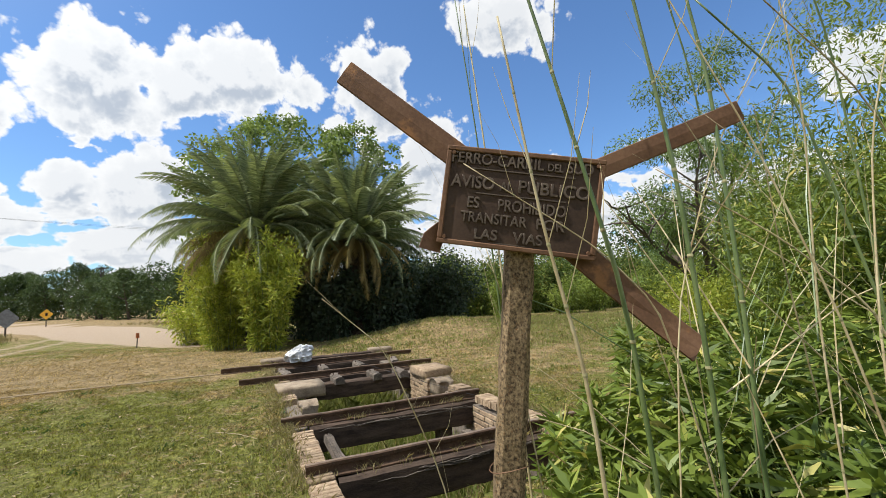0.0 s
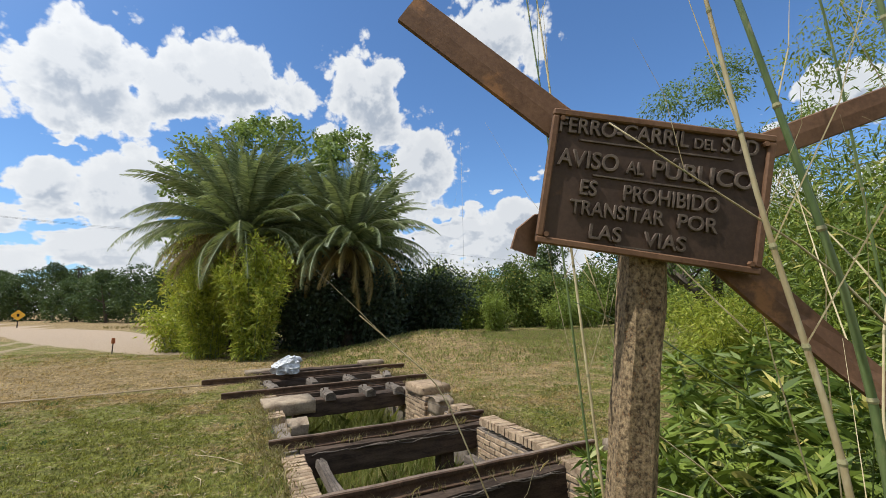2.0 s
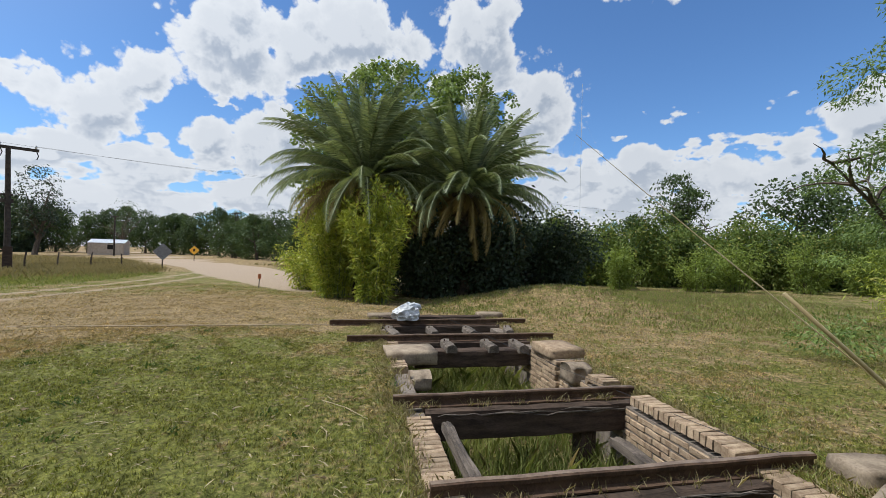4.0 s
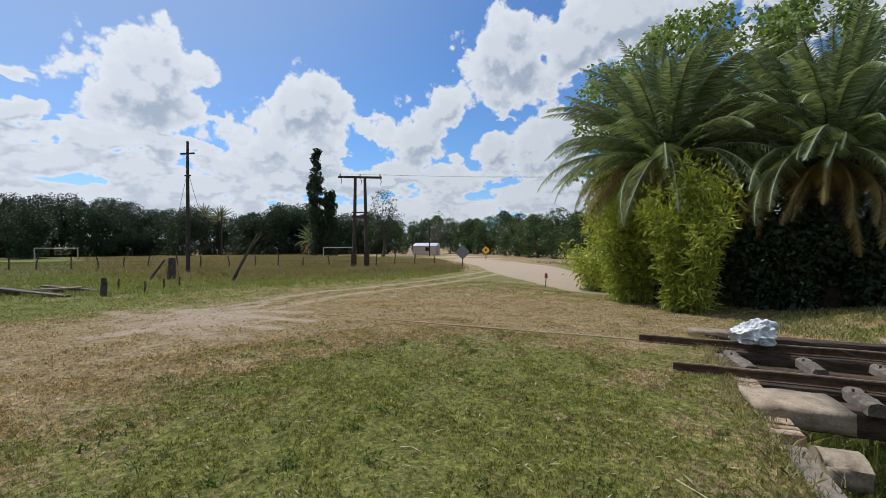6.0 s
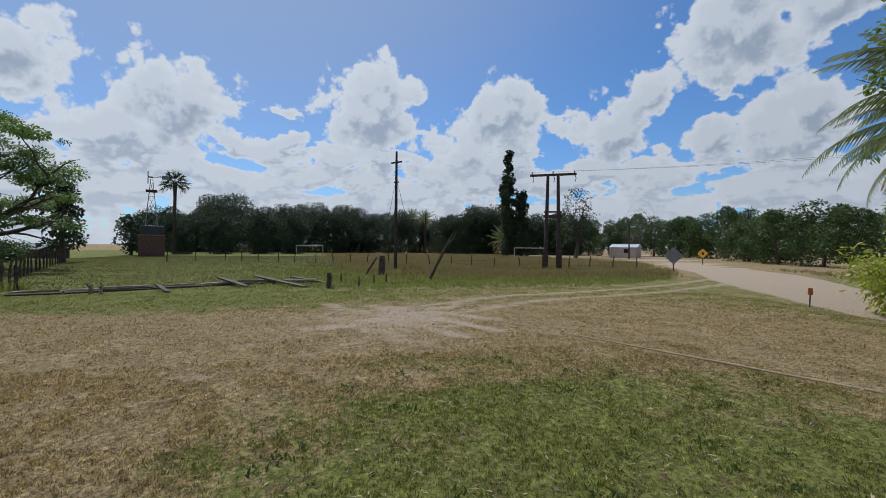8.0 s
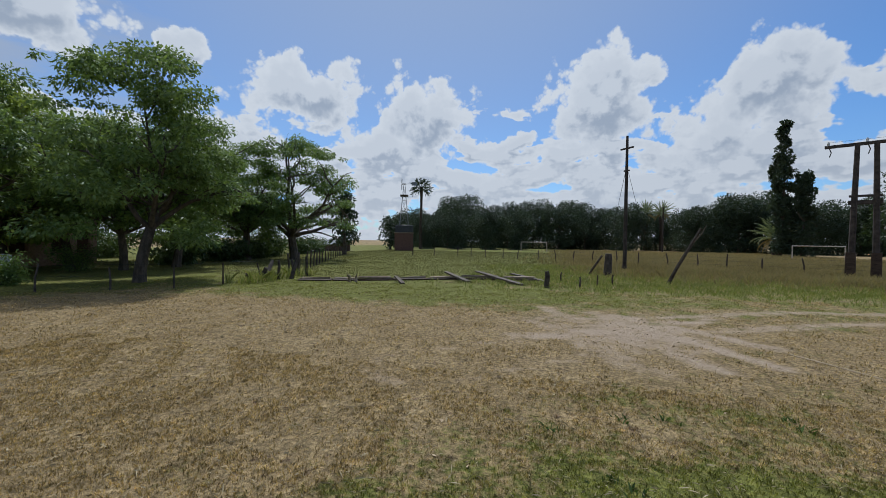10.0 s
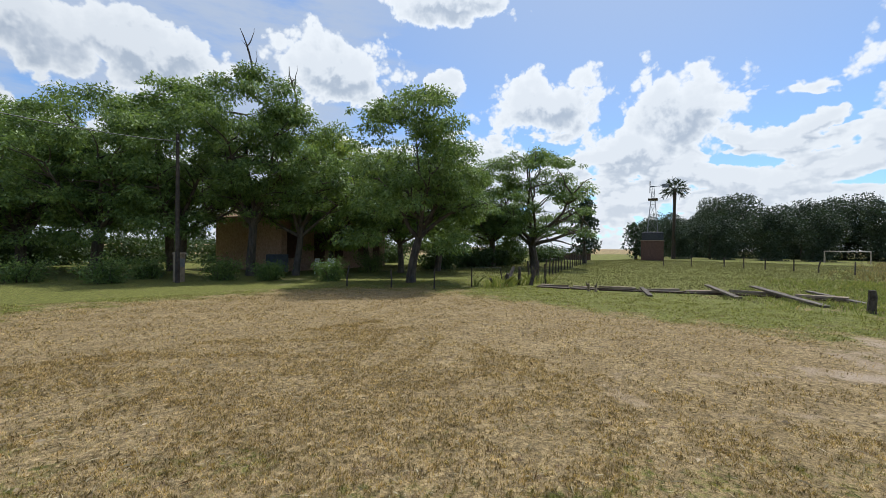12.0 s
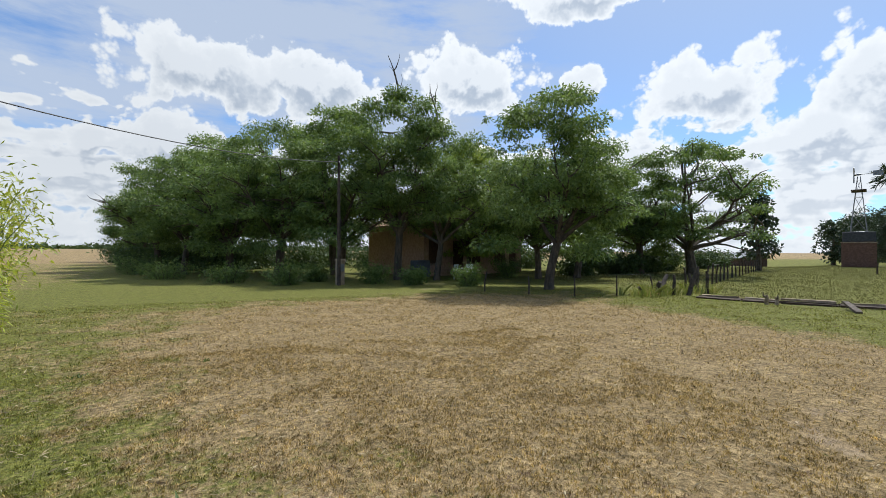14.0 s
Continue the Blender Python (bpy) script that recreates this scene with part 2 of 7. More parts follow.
def blade_material(name, bright=1.45):
    m, n, b = material(name, 0.7, 0.0, 0.2)
    a = n.node("ShaderNodeAttribute")
    a.attribute_name = "cover"
    col, fine, grain = lawn_colour(n, world_place(n), a.outputs["Vector"])
    rnd = n.node("ShaderNodeNewGeometry").outputs["Random Per Island"]
    tone = n.math("ADD", bright - 0.72, n.math("MULTIPLY", rnd, 1.3))
    col = n.vec("MULTIPLY", col, n.combine(tone, tone, n.math("MULTIPLY", tone, 0.9)))
    n.put(b.inputs["Base Color"], col)
    tr = n.node("ShaderNodeBsdfTranslucent")
    n.put(tr.inputs["Color"], n.vec("MULTIPLY", col, (1.25, 1.25, 0.8)))
    mx = n.node("ShaderNodeMixShader")
    mx.inputs[0].default_value = 0.27
    m.node_tree.links.new(b.outputs[0], mx.inputs[1])
    m.node_tree.links.new(tr.outputs[0], mx.inputs[2])
    m.node_tree.links.new(mx.outputs[0], m.node_tree.nodes["Material Output"].inputs["Surface"])
    return m


M_GROUND = ground_material()
M_BLADE = blade_material("turf_blades")
M_STRAW = foliage("cut_straw", (0.16, 0.12, 0.06), (0.52, 0.43, 0.26), through=0.1, rough=0.7, patch=1.2)
M_WEED = foliage("weed_leaves", (0.035, 0.07, 0.015), (0.11, 0.17, 0.035), through=0.3, rough=0.5)
M_TALL = foliage("tall_dry_grass", (0.17, 0.145, 0.06), (0.40, 0.33, 0.16), through=0.25, rough=0.7, patch=0.3)
M_LUSH = foliage("long_green_grass", (0.115, 0.155, 0.03), (0.35, 0.37, 0.11), back=(0.45, 0.37, 0.2), through=0.35, rough=0.6)
M_BAMBOO = foliage("bamboo_leaves", (0.035, 0.075, 0.014), (0.27, 0.335, 0.055), back=(0.52, 0.46, 0.13), through=0.26, rough=0.42)
M_BAMBOO_Y = foliage("yellow_bamboo_leaves", (0.15, 0.21, 0.025), (0.54, 0.58, 0.095), back=(0.60, 0.54, 0.15), through=0.4, rough=0.45)
M_PALM = foliage("palm_leaflets", (0.075, 0.11, 0.045), (0.32, 0.365, 0.185), through=0.34, rough=0.38)
M_PALM_DRY = foliage("dry_palm_leaflets", (0.16, 0.12, 0.04), (0.36, 0.27, 0.09), through=0.2, rough=0.6)
M_LEAF = foliage("chinaberry_leaves", (0.052, 0.095, 0.030), (0.25, 0.345, 0.10), through=0.37)
M_LEAF_B = foliage("poplar_leaves", (0.075, 0.12, 0.038), (0.26, 0.34, 0.11), through=0.42)
M_LEAF_Y = foliage("light_maple_leaves", (0.11, 0.165, 0.032), (0.32, 0.39, 0.085), through=0.42)
M_LEAF_D = foliage("dark_far_and_shade_leaves", (0.024, 0.04, 0.02), (0.064, 0.092, 0.046), through=0.2, patch=0.15)
M_LEAF_F = foliage("far_green_leaves", (0.035, 0.065, 0.02), (0.10, 0.145, 0.045), through=0.25, patch=0.2)
M_HEDGE = foliage("hedge_leaves", (0.04, 0.075, 0.016), (0.21, 0.27, 0.055), back=(0.30, 0.28, 0.07), through=0.28, rough=0.62, patch=0.5)
M_BARK = surface("grey_bark", (0.05, 0.04, 0.03), (0.15, 0.12, 0.09), 9, 60, 0.95, relief=0.8, depth=0.02, stretch=(1, 1, 0.3))
M_DEADWOOD = surface("bare_branch", (0.05, 0.045, 0.04), (0.14, 0.12, 0.1), 9, 60, 0.9)
M_PALMBARK = surface("palm_trunk_bark", (0.03, 0.024, 0.018), (0.12, 0.09, 0.06), 7, 40, 0.95, relief=0.9, depth=0.03)
M_CANE = surface("green_cane", (0.085, 0.135, 0.045), (0.19, 0.24, 0.09), 12, 70, 0.38, stain=(0.36, 0.33, 0.16), relief=0.1, stretch=(1, 1, 0.35), spec=0.5)
M_CANE_DRY = surface("dry_straw_cane", (0.36, 0.27, 0.13), (0.62, 0.53, 0.32), 10, 70, 0.6, stain=(0.28, 0.18, 0.08), relief=0.15, stretch=(1, 1, 0.35))
M_NODE = surface("cane_joint", (0.20, 0.19, 0.09), (0.42, 0.38, 0.2), 14, 80, 0.6)
M_RUST = surface("brown_rusted_iron", (0.115, 0.058, 0.030), (0.225, 0.122, 0.066), 5, 90, 0.68, 0.1, stain=(0.31, 0.15, 0.062), stain_at=0.58, relief=0.35, depth=0.002, vary=0.1)
M_PLATE = surface("brown_painted_iron_plate", (0.055, 0.034, 0.023), (0.10, 0.062, 0.041), 6, 110, 0.55, 0.2, stain=(0.19, 0.10, 0.05), stain_at=0.64, relief=0.35, depth=0.0015, vary=0.0)
M_LETTER = surface("worn_raised_lettering", (0.085, 0.060, 0.043), (0.18, 0.138, 0.104), 20, 140, 0.6, 0.2, relief=0.3, depth=0.001, vary=0.0)
M_POST = surface("lichened_rusty_post", (0.035, 0.021, 0.012), (0.40, 0.285, 0.155), 100, 190, 0.9, stain=(0.24, 0.12, 0.05), stain_at=0.56, relief=0.8, depth=0.006, stretch=(1, 1, 0.8), vary=0.0)
M_RAIL = surface("rusted_rail", (0.07, 0.042, 0.028), (0.17, 0.105, 0.066), 8, 70, 0.7, 0.3, stain=(0.24, 0.15, 0.085), relief=0.4, depth=0.003)
M_RAILTOP = surface("rail_head_polished_by_weather", (0.15, 0.10, 0.068), (0.30, 0.22, 0.155), 8, 70, 0.55, 0.3, relief=0.3, depth=0.002)
M_TIMBER = surface("dark_old_timber", (0.036, 0.025, 0.018), (0.11, 0.074, 0.052), 5, 50, 0.9, relief=0.9, depth=0.012, stretch=(0.6, 0.6, 3.0))
M_TIMBER_TOP = surface("split_grey_timber", (0.06, 0.048, 0.04), (0.21, 0.17, 0.135), 7, 60, 0.92, relief=1.0, depth=0.015, stretch=(0.5, 0.5, 3.0))
M_SLEEPER = surface("weathered_sleeper", (0.07, 0.056, 0.043), (0.22, 0.18, 0.142), 7, 60, 0.92, relief=0.9, depth=0.01)
M_STONE = surface("worn_concrete", (0.19, 0.14, 0.095), (0.40, 0.315, 0.22), 6, 50, 0.95, stain=(0.12, 0.095, 0.07), relief=0.7, depth=0.01)
M_BRICK = surface("weathered_brick", (0.24, 0.16, 0.098), (0.45, 0.335, 0.215), 14, 80, 0.95, stain=(0.17, 0.125, 0.09), relief=0.6, depth=0.006, vary=0.5)
M_MORTAR = surface("dirty_mortar", (0.14, 0.11, 0.085), (0.29, 0.24, 0.19), 12, 90, 1.0, relief=0.8, depth=0.01)
M_SACK = surface("white_woven_plastic", (0.62, 0.62, 0.62), (0.85, 0.85, 0.84), 8, 220, 0.55, relief=0.5, depth=0.004)
M_FIELDPOST = surface("grey_fence_wood", (0.035, 0.028, 0.022), (0.13, 0.105, 0.085), 8, 60, 0.95, relief=0.7, depth=0.01)
M_POLE = surface("tarred_pole", (0.03, 0.024, 0.02), (0.10, 0.08, 0.066), 5, 50, 0.9, relief=0.5)
M_WIRE = surface("dark_wire", (0.02, 0.02, 0.02), (0.05, 0.05, 0.05), 5, 50, 0.6, 0.3)
M_GALV = surface("galvanised_steel", (0.16, 0.165, 0.17), (0.28, 0.285, 0.29), 7, 60, 0.5, 0.5)
M_WHITE = surface("chalky_white_paint", (0.62, 0.60, 0.56), (0.82, 0.80, 0.76), 4, 40, 0.9, stain=(0.42, 0.38, 0.33))
M_CREAM = surface("dusty_cream_limewash", (0.40, 0.34, 0.28), (0.56, 0.49, 0.41), 4, 40, 0.9, stain=(0.32, 0.26, 0.2))
M_ROOF = surface("pale_sheet_roof", (0.52, 0.54, 0.56), (0.74, 0.76, 0.78), 4, 40, 0.45, 0.2)
M_DARK = surface("dark_opening", (0.01, 0.01, 0.01), (0.03, 0.028, 0.026), 5, 30, 0.9)
M_YELLOW = surface("yellow_sign_paint", (0.65, 0.34, 0.03), (0.82, 0.46, 0.05), 5, 40, 0.6)
M_RED = surface("faded_red_paint", (0.38, 0.10, 0.045), (0.58, 0.20, 0.08), 9, 70, 0.6)
M_REDBRICK = surface("shaded_house_brick", (0.35, 0.22, 0.16), (0.55, 0.38, 0.285), 7, 60, 0.95, relief=0.5)
M_OLDBRICK = surface("dark_old_brick", (0.05, 0.032, 0.025), (0.12, 0.075, 0.055), 5, 40, 0.95)
M_PUMPBRICK = surface("dull_red_brick", (0.10, 0.055, 0.04), (0.19, 0.11, 0.08), 5, 40, 0.95)
M_OLIVE = foliage("olive_pasture", (0.105, 0.108, 0.036), (0.165, 0.16, 0.06), back=(0.24, 0.21, 0.11), through=0.3, rough=0.65, patch=0.25)
M_STEEL = surface("dull_dark_steel", (0.04, 0.042, 0.045), (0.09, 0.09, 0.095), 6, 50, 0.6, 0.4)
M_TILE = surface("clay_roof_tile", (0.34, 0.20, 0.13), (0.52, 0.34, 0.23), 5, 50, 0.9, relief=0.6)
M_DOOR = surface("brown_shutter_paint", (0.06, 0.03, 0.02), (0.12, 0.06, 0.04), 6, 50, 0.7)
M_PLASTIC = surface("white_plastic", (0.70, 0.70, 0.69), (0.82, 0.82, 0.81), 4, 40, 0.4)
M_BLUE = surface("slate_blue_paint", (0.07, 0.085, 0.11), (0.13, 0.15, 0.18), 5, 50, 0.6)
M_MIDRIB = surface("pale_lit_frond_midrib", (0.27, 0.29, 0.15), (0.46, 0.47, 0.28), 6, 40, 0.45)
M_DUST = surface("dusty_dry_soil", (0.26, 0.19, 0.11), (0.42, 0.33, 0.2), 8, 60, 0.95, relief=0.8)
M_RAILDUST = surface("dust_caked_rail", (0.25, 0.18, 0.10), (0.42, 0.33, 0.205), 9, 60, 0.95, stain=(0.25, 0.18, 0.10), relief=0.8)
M_CHIP = surface("dry_scrap", (0.34, 0.24, 0.13), (0.62, 0.48, 0.30), 20, 90, 0.9, vary=0.5)

# ---- geometry helpers ----
RNG = np.random.default_rng(7)


class Geo:
    """Vertices and faces gathered for one mesh."""

    def __init__(self):
        self.v, self.f = [], []

    def add(self, verts, faces):
        k = len(self.v)
        self.v += [tuple(p) for p in verts]
        self.f += [tuple(i + k for i in q) for q in faces]
        return self

    def box(self, centre, size, m=None, taper=1.0, jit=0.0):
        x, y, z = (s / 2 for s in size)
        pts = [(sx * x * (taper if sz > 0 else 1), sy * y * (taper if sz > 0 else 1), sz * z) for sz in (-1, 1) for sx, sy in ((-1, -1), (1, -1), (1, 1), (-1, 1))]
        pts = [Vector(p) + Vector([random.uniform(-jit, jit) for _ in range(3)]) for p in pts]
        if m:
            pts = [m @ p for p in pts]
        return self.add([p + Vector(centre) for p in pts], [(3, 2, 1, 0), (4, 5, 6, 7), (0, 1, 5, 4), (1, 2, 6, 5), (2, 3, 7, 6), (3, 0, 4, 7)])

    def tube(self, pts, radii, sides=6, cap=True):
        pts = [Vector(p) for p in pts]
        verts, faces = [], []
        side = Vector((1, 0, 0))
        for i, p in enumerate(pts):
            d = (pts[min(i + 1, len(pts) - 1)] - pts[max(i - 1, 0)]).normalized()
            side = side - d * side.dot(d)
            if side.length < 1e-3:
                side = d.orthogonal()
            side.normalize()
            up = d.cross(side)
            r = radii[i] if hasattr(radii, "__len__") else radii
            for k in range(sides):
                a = 2 * math.pi * k / sides
                verts.append(p + (side * math.cos(a) + up * math.sin(a)) * r)
        for i in range(len(pts) - 1):
            for k in range(sides):
                k2 = (k + 1) % sides
                faces.append((i * sides + k, i * sides + k2, (i + 1) * sides + k2, (i + 1) * sides + k))
        if cap:
            faces.append(tuple(range(sides))[::-1])
            faces.append(tuple((len(pts) - 1) * sides + k for k in range(sides)))
        return self.add(verts, faces)

    def mesh(self, name, mat, smooth=False):
        me = bpy.data.meshes.new(name)
        me.from_pydata([tuple(p) for p in self.v], [], self.f)
        me.materials.append(mat)
        if smooth:
            me.shade_smooth()
        return me


def part(name, geo, mat, parent=None, label="", smooth=False, bevel=0.0):
    me = geo.mesh(name, mat, smooth) if isinstance(geo, Geo) else geo
    if bevel:
        bm = bmesh.new()
        bm.from_mesh(me)
        bmesh.ops.bevel(bm, geom=bm.edges[:], offset=bevel, segments=1, affect="EDGES", clamp_overlap=True)
        bm.to_mesh(me)
        bm.free()
    ob = new(name, me)
    if parent:
        ob.parent = parent
    if label:
        ob["label"] = label
    return ob


def thing(name, label, category, at=(0, 0, 0), turn=0.0, group="", kind=""):
    ob = new(name)
    ob.empty_display_size = 0.1
    ob.matrix_world = pose(*at, 0, 0, turn)
    return tagged(ob, label, category, group, kind)


def quads_mesh(name, verts, mat, per=4, cover=None):
    """A mesh of many separate faces of per corners each, from an (n, per, 3) array."""
    n = len(verts)
    me = bpy.data.meshes.new(name)
    me.vertices.add(n * per)
    me.vertices.foreach_set("co", np.ascontiguousarray(verts, dtype=np.float32).ravel())
    me.loops.add(n * per)
    me.loops.foreach_set("vertex_index", np.arange(n * per, dtype=np.int32))
    me.polygons.add(n)
    me.polygons.foreach_set("loop_start", np.arange(0, n * per, per, dtype=np.int32))
    me.update(calc_edges=True)
    me.materials.append(mat)
    if cover is not None:
        at = me.color_attributes.new("cover", "FLOAT_COLOR", "POINT")
        c = np.ones((n, per, 4), dtype=np.float32)
        c[:, :, :3] = cover[:, None, :]
        at.data.foreach_set("color", c.ravel())
    return me


def unit(a):
    return a / np.maximum(np.linalg.norm(a, axis=-1, keepdims=True), 1e-9)


def leaves(centres, ways, length, width, rng, fold=0.15, flat=0.0):
    """Lance- or diamond-shaped leaves from their bases along their ways; flat: how far the blades face the sky."""
    n = len(centres)
    ways = unit(ways)
    side = unit(np.cross(ways, unit(rng.normal(size=(n, 3))) * (1 - flat) + np.array([0.0, 0.0, flat])))
    nrm = np.cross(ways, side)
    ln = length * rng.uniform(0.6, 1.25, (n, 1))
    wd = width * rng.uniform(0.7, 1.25, (n, 1))
    mid = centres + ways * ln * 0.42
    out = np.empty((n, 4, 3))
    out[:, 0] = centres
    out[:, 1] = mid + side * wd / 2 + nrm * wd * fold
    out[:, 2] = centres + ways * ln - np.array([0, 0, 1.0]) * ln * 0.12
    out[:, 3] = mid - side * wd / 2 + nrm * wd * fold
    return out


def smoothstep(a, b, x):
    t = np.clip((x - a) / (b - a), 0, 1)
    return t * t * (3 - 2 * t)


# ---- plan: rails run along u, n is square to them ----
RAIL_TURN = radians(26.06)
CU, SU = math.cos(RAIL_TURN), math.sin(RAIL_TURN)
PIT_U, PIT_N, PIT_FLOOR = (1.18, 3.42), (3.2, 12.0), -0.85
WALL_T = 0.24


def un(u, n, z=0.0):
    return Vector((u * CU - n * SU, u * SU + n * CU, z))


RAIL_M = Matrix.Rotation(RAIL_TURN, 4, "Z")


def height(x, y):
    """The ground's height: level pampa, a spoil mound beside the pit, slight unevenness."""
    x, y = np.asarray(x, float), np.asarray(y, float)
    z = 0.66 * np.exp(-(((x + 0.2) / 2.4) ** 2 + ((y - 15.2) / 1.7) ** 2)) + 0.22 * np.exp(-(((x - 5.5) / 4.5) ** 2 + ((y - 17.5) / 3.5) ** 2))
    return z + 0.016 * np.sin(x * 0.9 + 1.3) * np.sin(y * 0.7) * np.exp(-((x + 4) ** 2 + (y - 4) ** 2) / 500)


def seg_dist(x, y, pts):
    best = np.full(np.shape(x), 1e9)
    for (ax, ay), (bx, by) in zip(pts, pts[1:]):
        dx, dy = bx - ax, by - ay
        t = np.clip(((x - ax) * dx + (y - ay) * dy) / (dx * dx + dy * dy), 0, 1)
        best = np.minimum(best, np.hypot(x - ax - t * dx, y - ay - t * dy))
    return best


ROAD = [(-9.8, 17.8), (-12.2, 19.4), (-16, 22.4), (-20.5, 26.2), (-27, 31.6), (-38, 38.5), (-70, 60), (-140, 108)]
TRACK = [(-9.5, -7), (-11.5, 0), (-13.2, 5), (-15.6, 9), (-17.2, 15), (-19.5, 20), (-23, 26)]


def cover_at(x, y):
    """Masks of the turf: bare sand, lush green, straw."""
    x, y = np.asarray(x, float), np.asarray(y, float)
    wide = 1.5 + 1.2 * smoothstep(-11.5, -24, x)
    road = 1 - smoothstep(wide, wide + 0.9, seg_dist(x, y, ROAD))
    d = seg_dist(x, y, TRACK)
    fade = 0.25 + 0.75 * smoothstep(-1, 4.5, y)
    ruts = np.exp(-((d - 0.75) / 0.45) ** 2) * 0.64 * fade
    cross = seg_dist(x, y, [(-9.0, 1.5), (-12.5, 4.5), (-16.5, 6.8), (-21, 8.2)])
    ruts = np.maximum(ruts, np.exp(-((cross - 0.7) / 0.3) ** 2) * 0.5 * smoothstep(-18, -14, x))
    patch = 0.70 * np.exp(-(((x + 12.4) / 2.6) ** 2 + ((y - 4.6) / 1.9) ** 2))
    for line in ([(-15.0, 2.7), (-9.9, 5.3)], [(-14.6, 3.9), (-10.4, 6.2)], [(-13.2, 2.6), (-9.6, 4.4)], [(-14.5, 6.6), (-11.0, 2.4)], [(-11.7, 6.7), (-14.2, 4.6)]):
        patch = np.maximum(patch, 0.78 * np.exp(-(seg_dist(x, y, line) / 0.26) ** 2))
    bare_pit = 0.35 * np.exp(-(((x - 0.2) / 1.4) ** 2 + ((y - 13.6) / 1.2) ** 2))
    apron = 0.45 * np.exp(-(((x + 10.7) / 1.3) ** 2 + ((y + 13.7) / 1.0) ** 2)) + 0.5 * np.exp(-(((x + 11.8) / 2.2) ** 2 + ((y + 16) / 0.9) ** 2))
    sand = np.clip(np.maximum.reduce([road, ruts, patch, bare_pit, apron]), 0, 1)
    lush = 0.9 * np.exp(-(((x + 17.0) / 2.7) ** 2 + ((y + 3.0) / 5.5) ** 2)) + 0.60 * np.exp(-(((x + 5.6) / 2.9) ** 2 + ((y - 5.4) / 3.1) ** 2)) + 0.36 * smoothstep(-19, -24, x) * smoothstep(8, 0, y) \
        + 0.35 * np.exp(-(((x + 0.2) / 2.5) ** 2 + ((y + 5) / 6) ** 2)) + 0.25 * np.exp(-(((x - 5) / 5) ** 2 + ((y - 9) / 6) ** 2)) + 0.6 * smoothstep(-9.5, -14, y) * smoothstep(-45, -30, x) * smoothstep(6, 0, x)
    lush = lush + 0.28 * np.exp(-(((x + 2.2) / 2.0) ** 2 + ((y + 1.5) / 2.6) ** 2))
    straw = 0.42 * np.exp(-(((x - 1.0) / 4.5) ** 2 + ((y - 11.5) / 5) ** 2)) + 0.95 * np.exp(-(((x + 10.0) / 4.5) ** 2 + ((y + 2.0) / 7) ** 2)) + 0.6 * np.exp(-(((x + 10) / 5) ** 2 + ((y - 10) / 4) ** 2)) + 0.6 * smoothstep(-22, -30, x) * smoothstep(0, 8, y) + 1.0 * smoothstep(-45, -75, y) \
        + 0.5 * smoothstep(-9, -2, -np.abs(x + 6)) * smoothstep(-14, -5, y) * smoothstep(2, -3, y)
    return np.stack([sand, np.clip(lush, 0, 1), np.clip(straw, 0, 1)], -1)


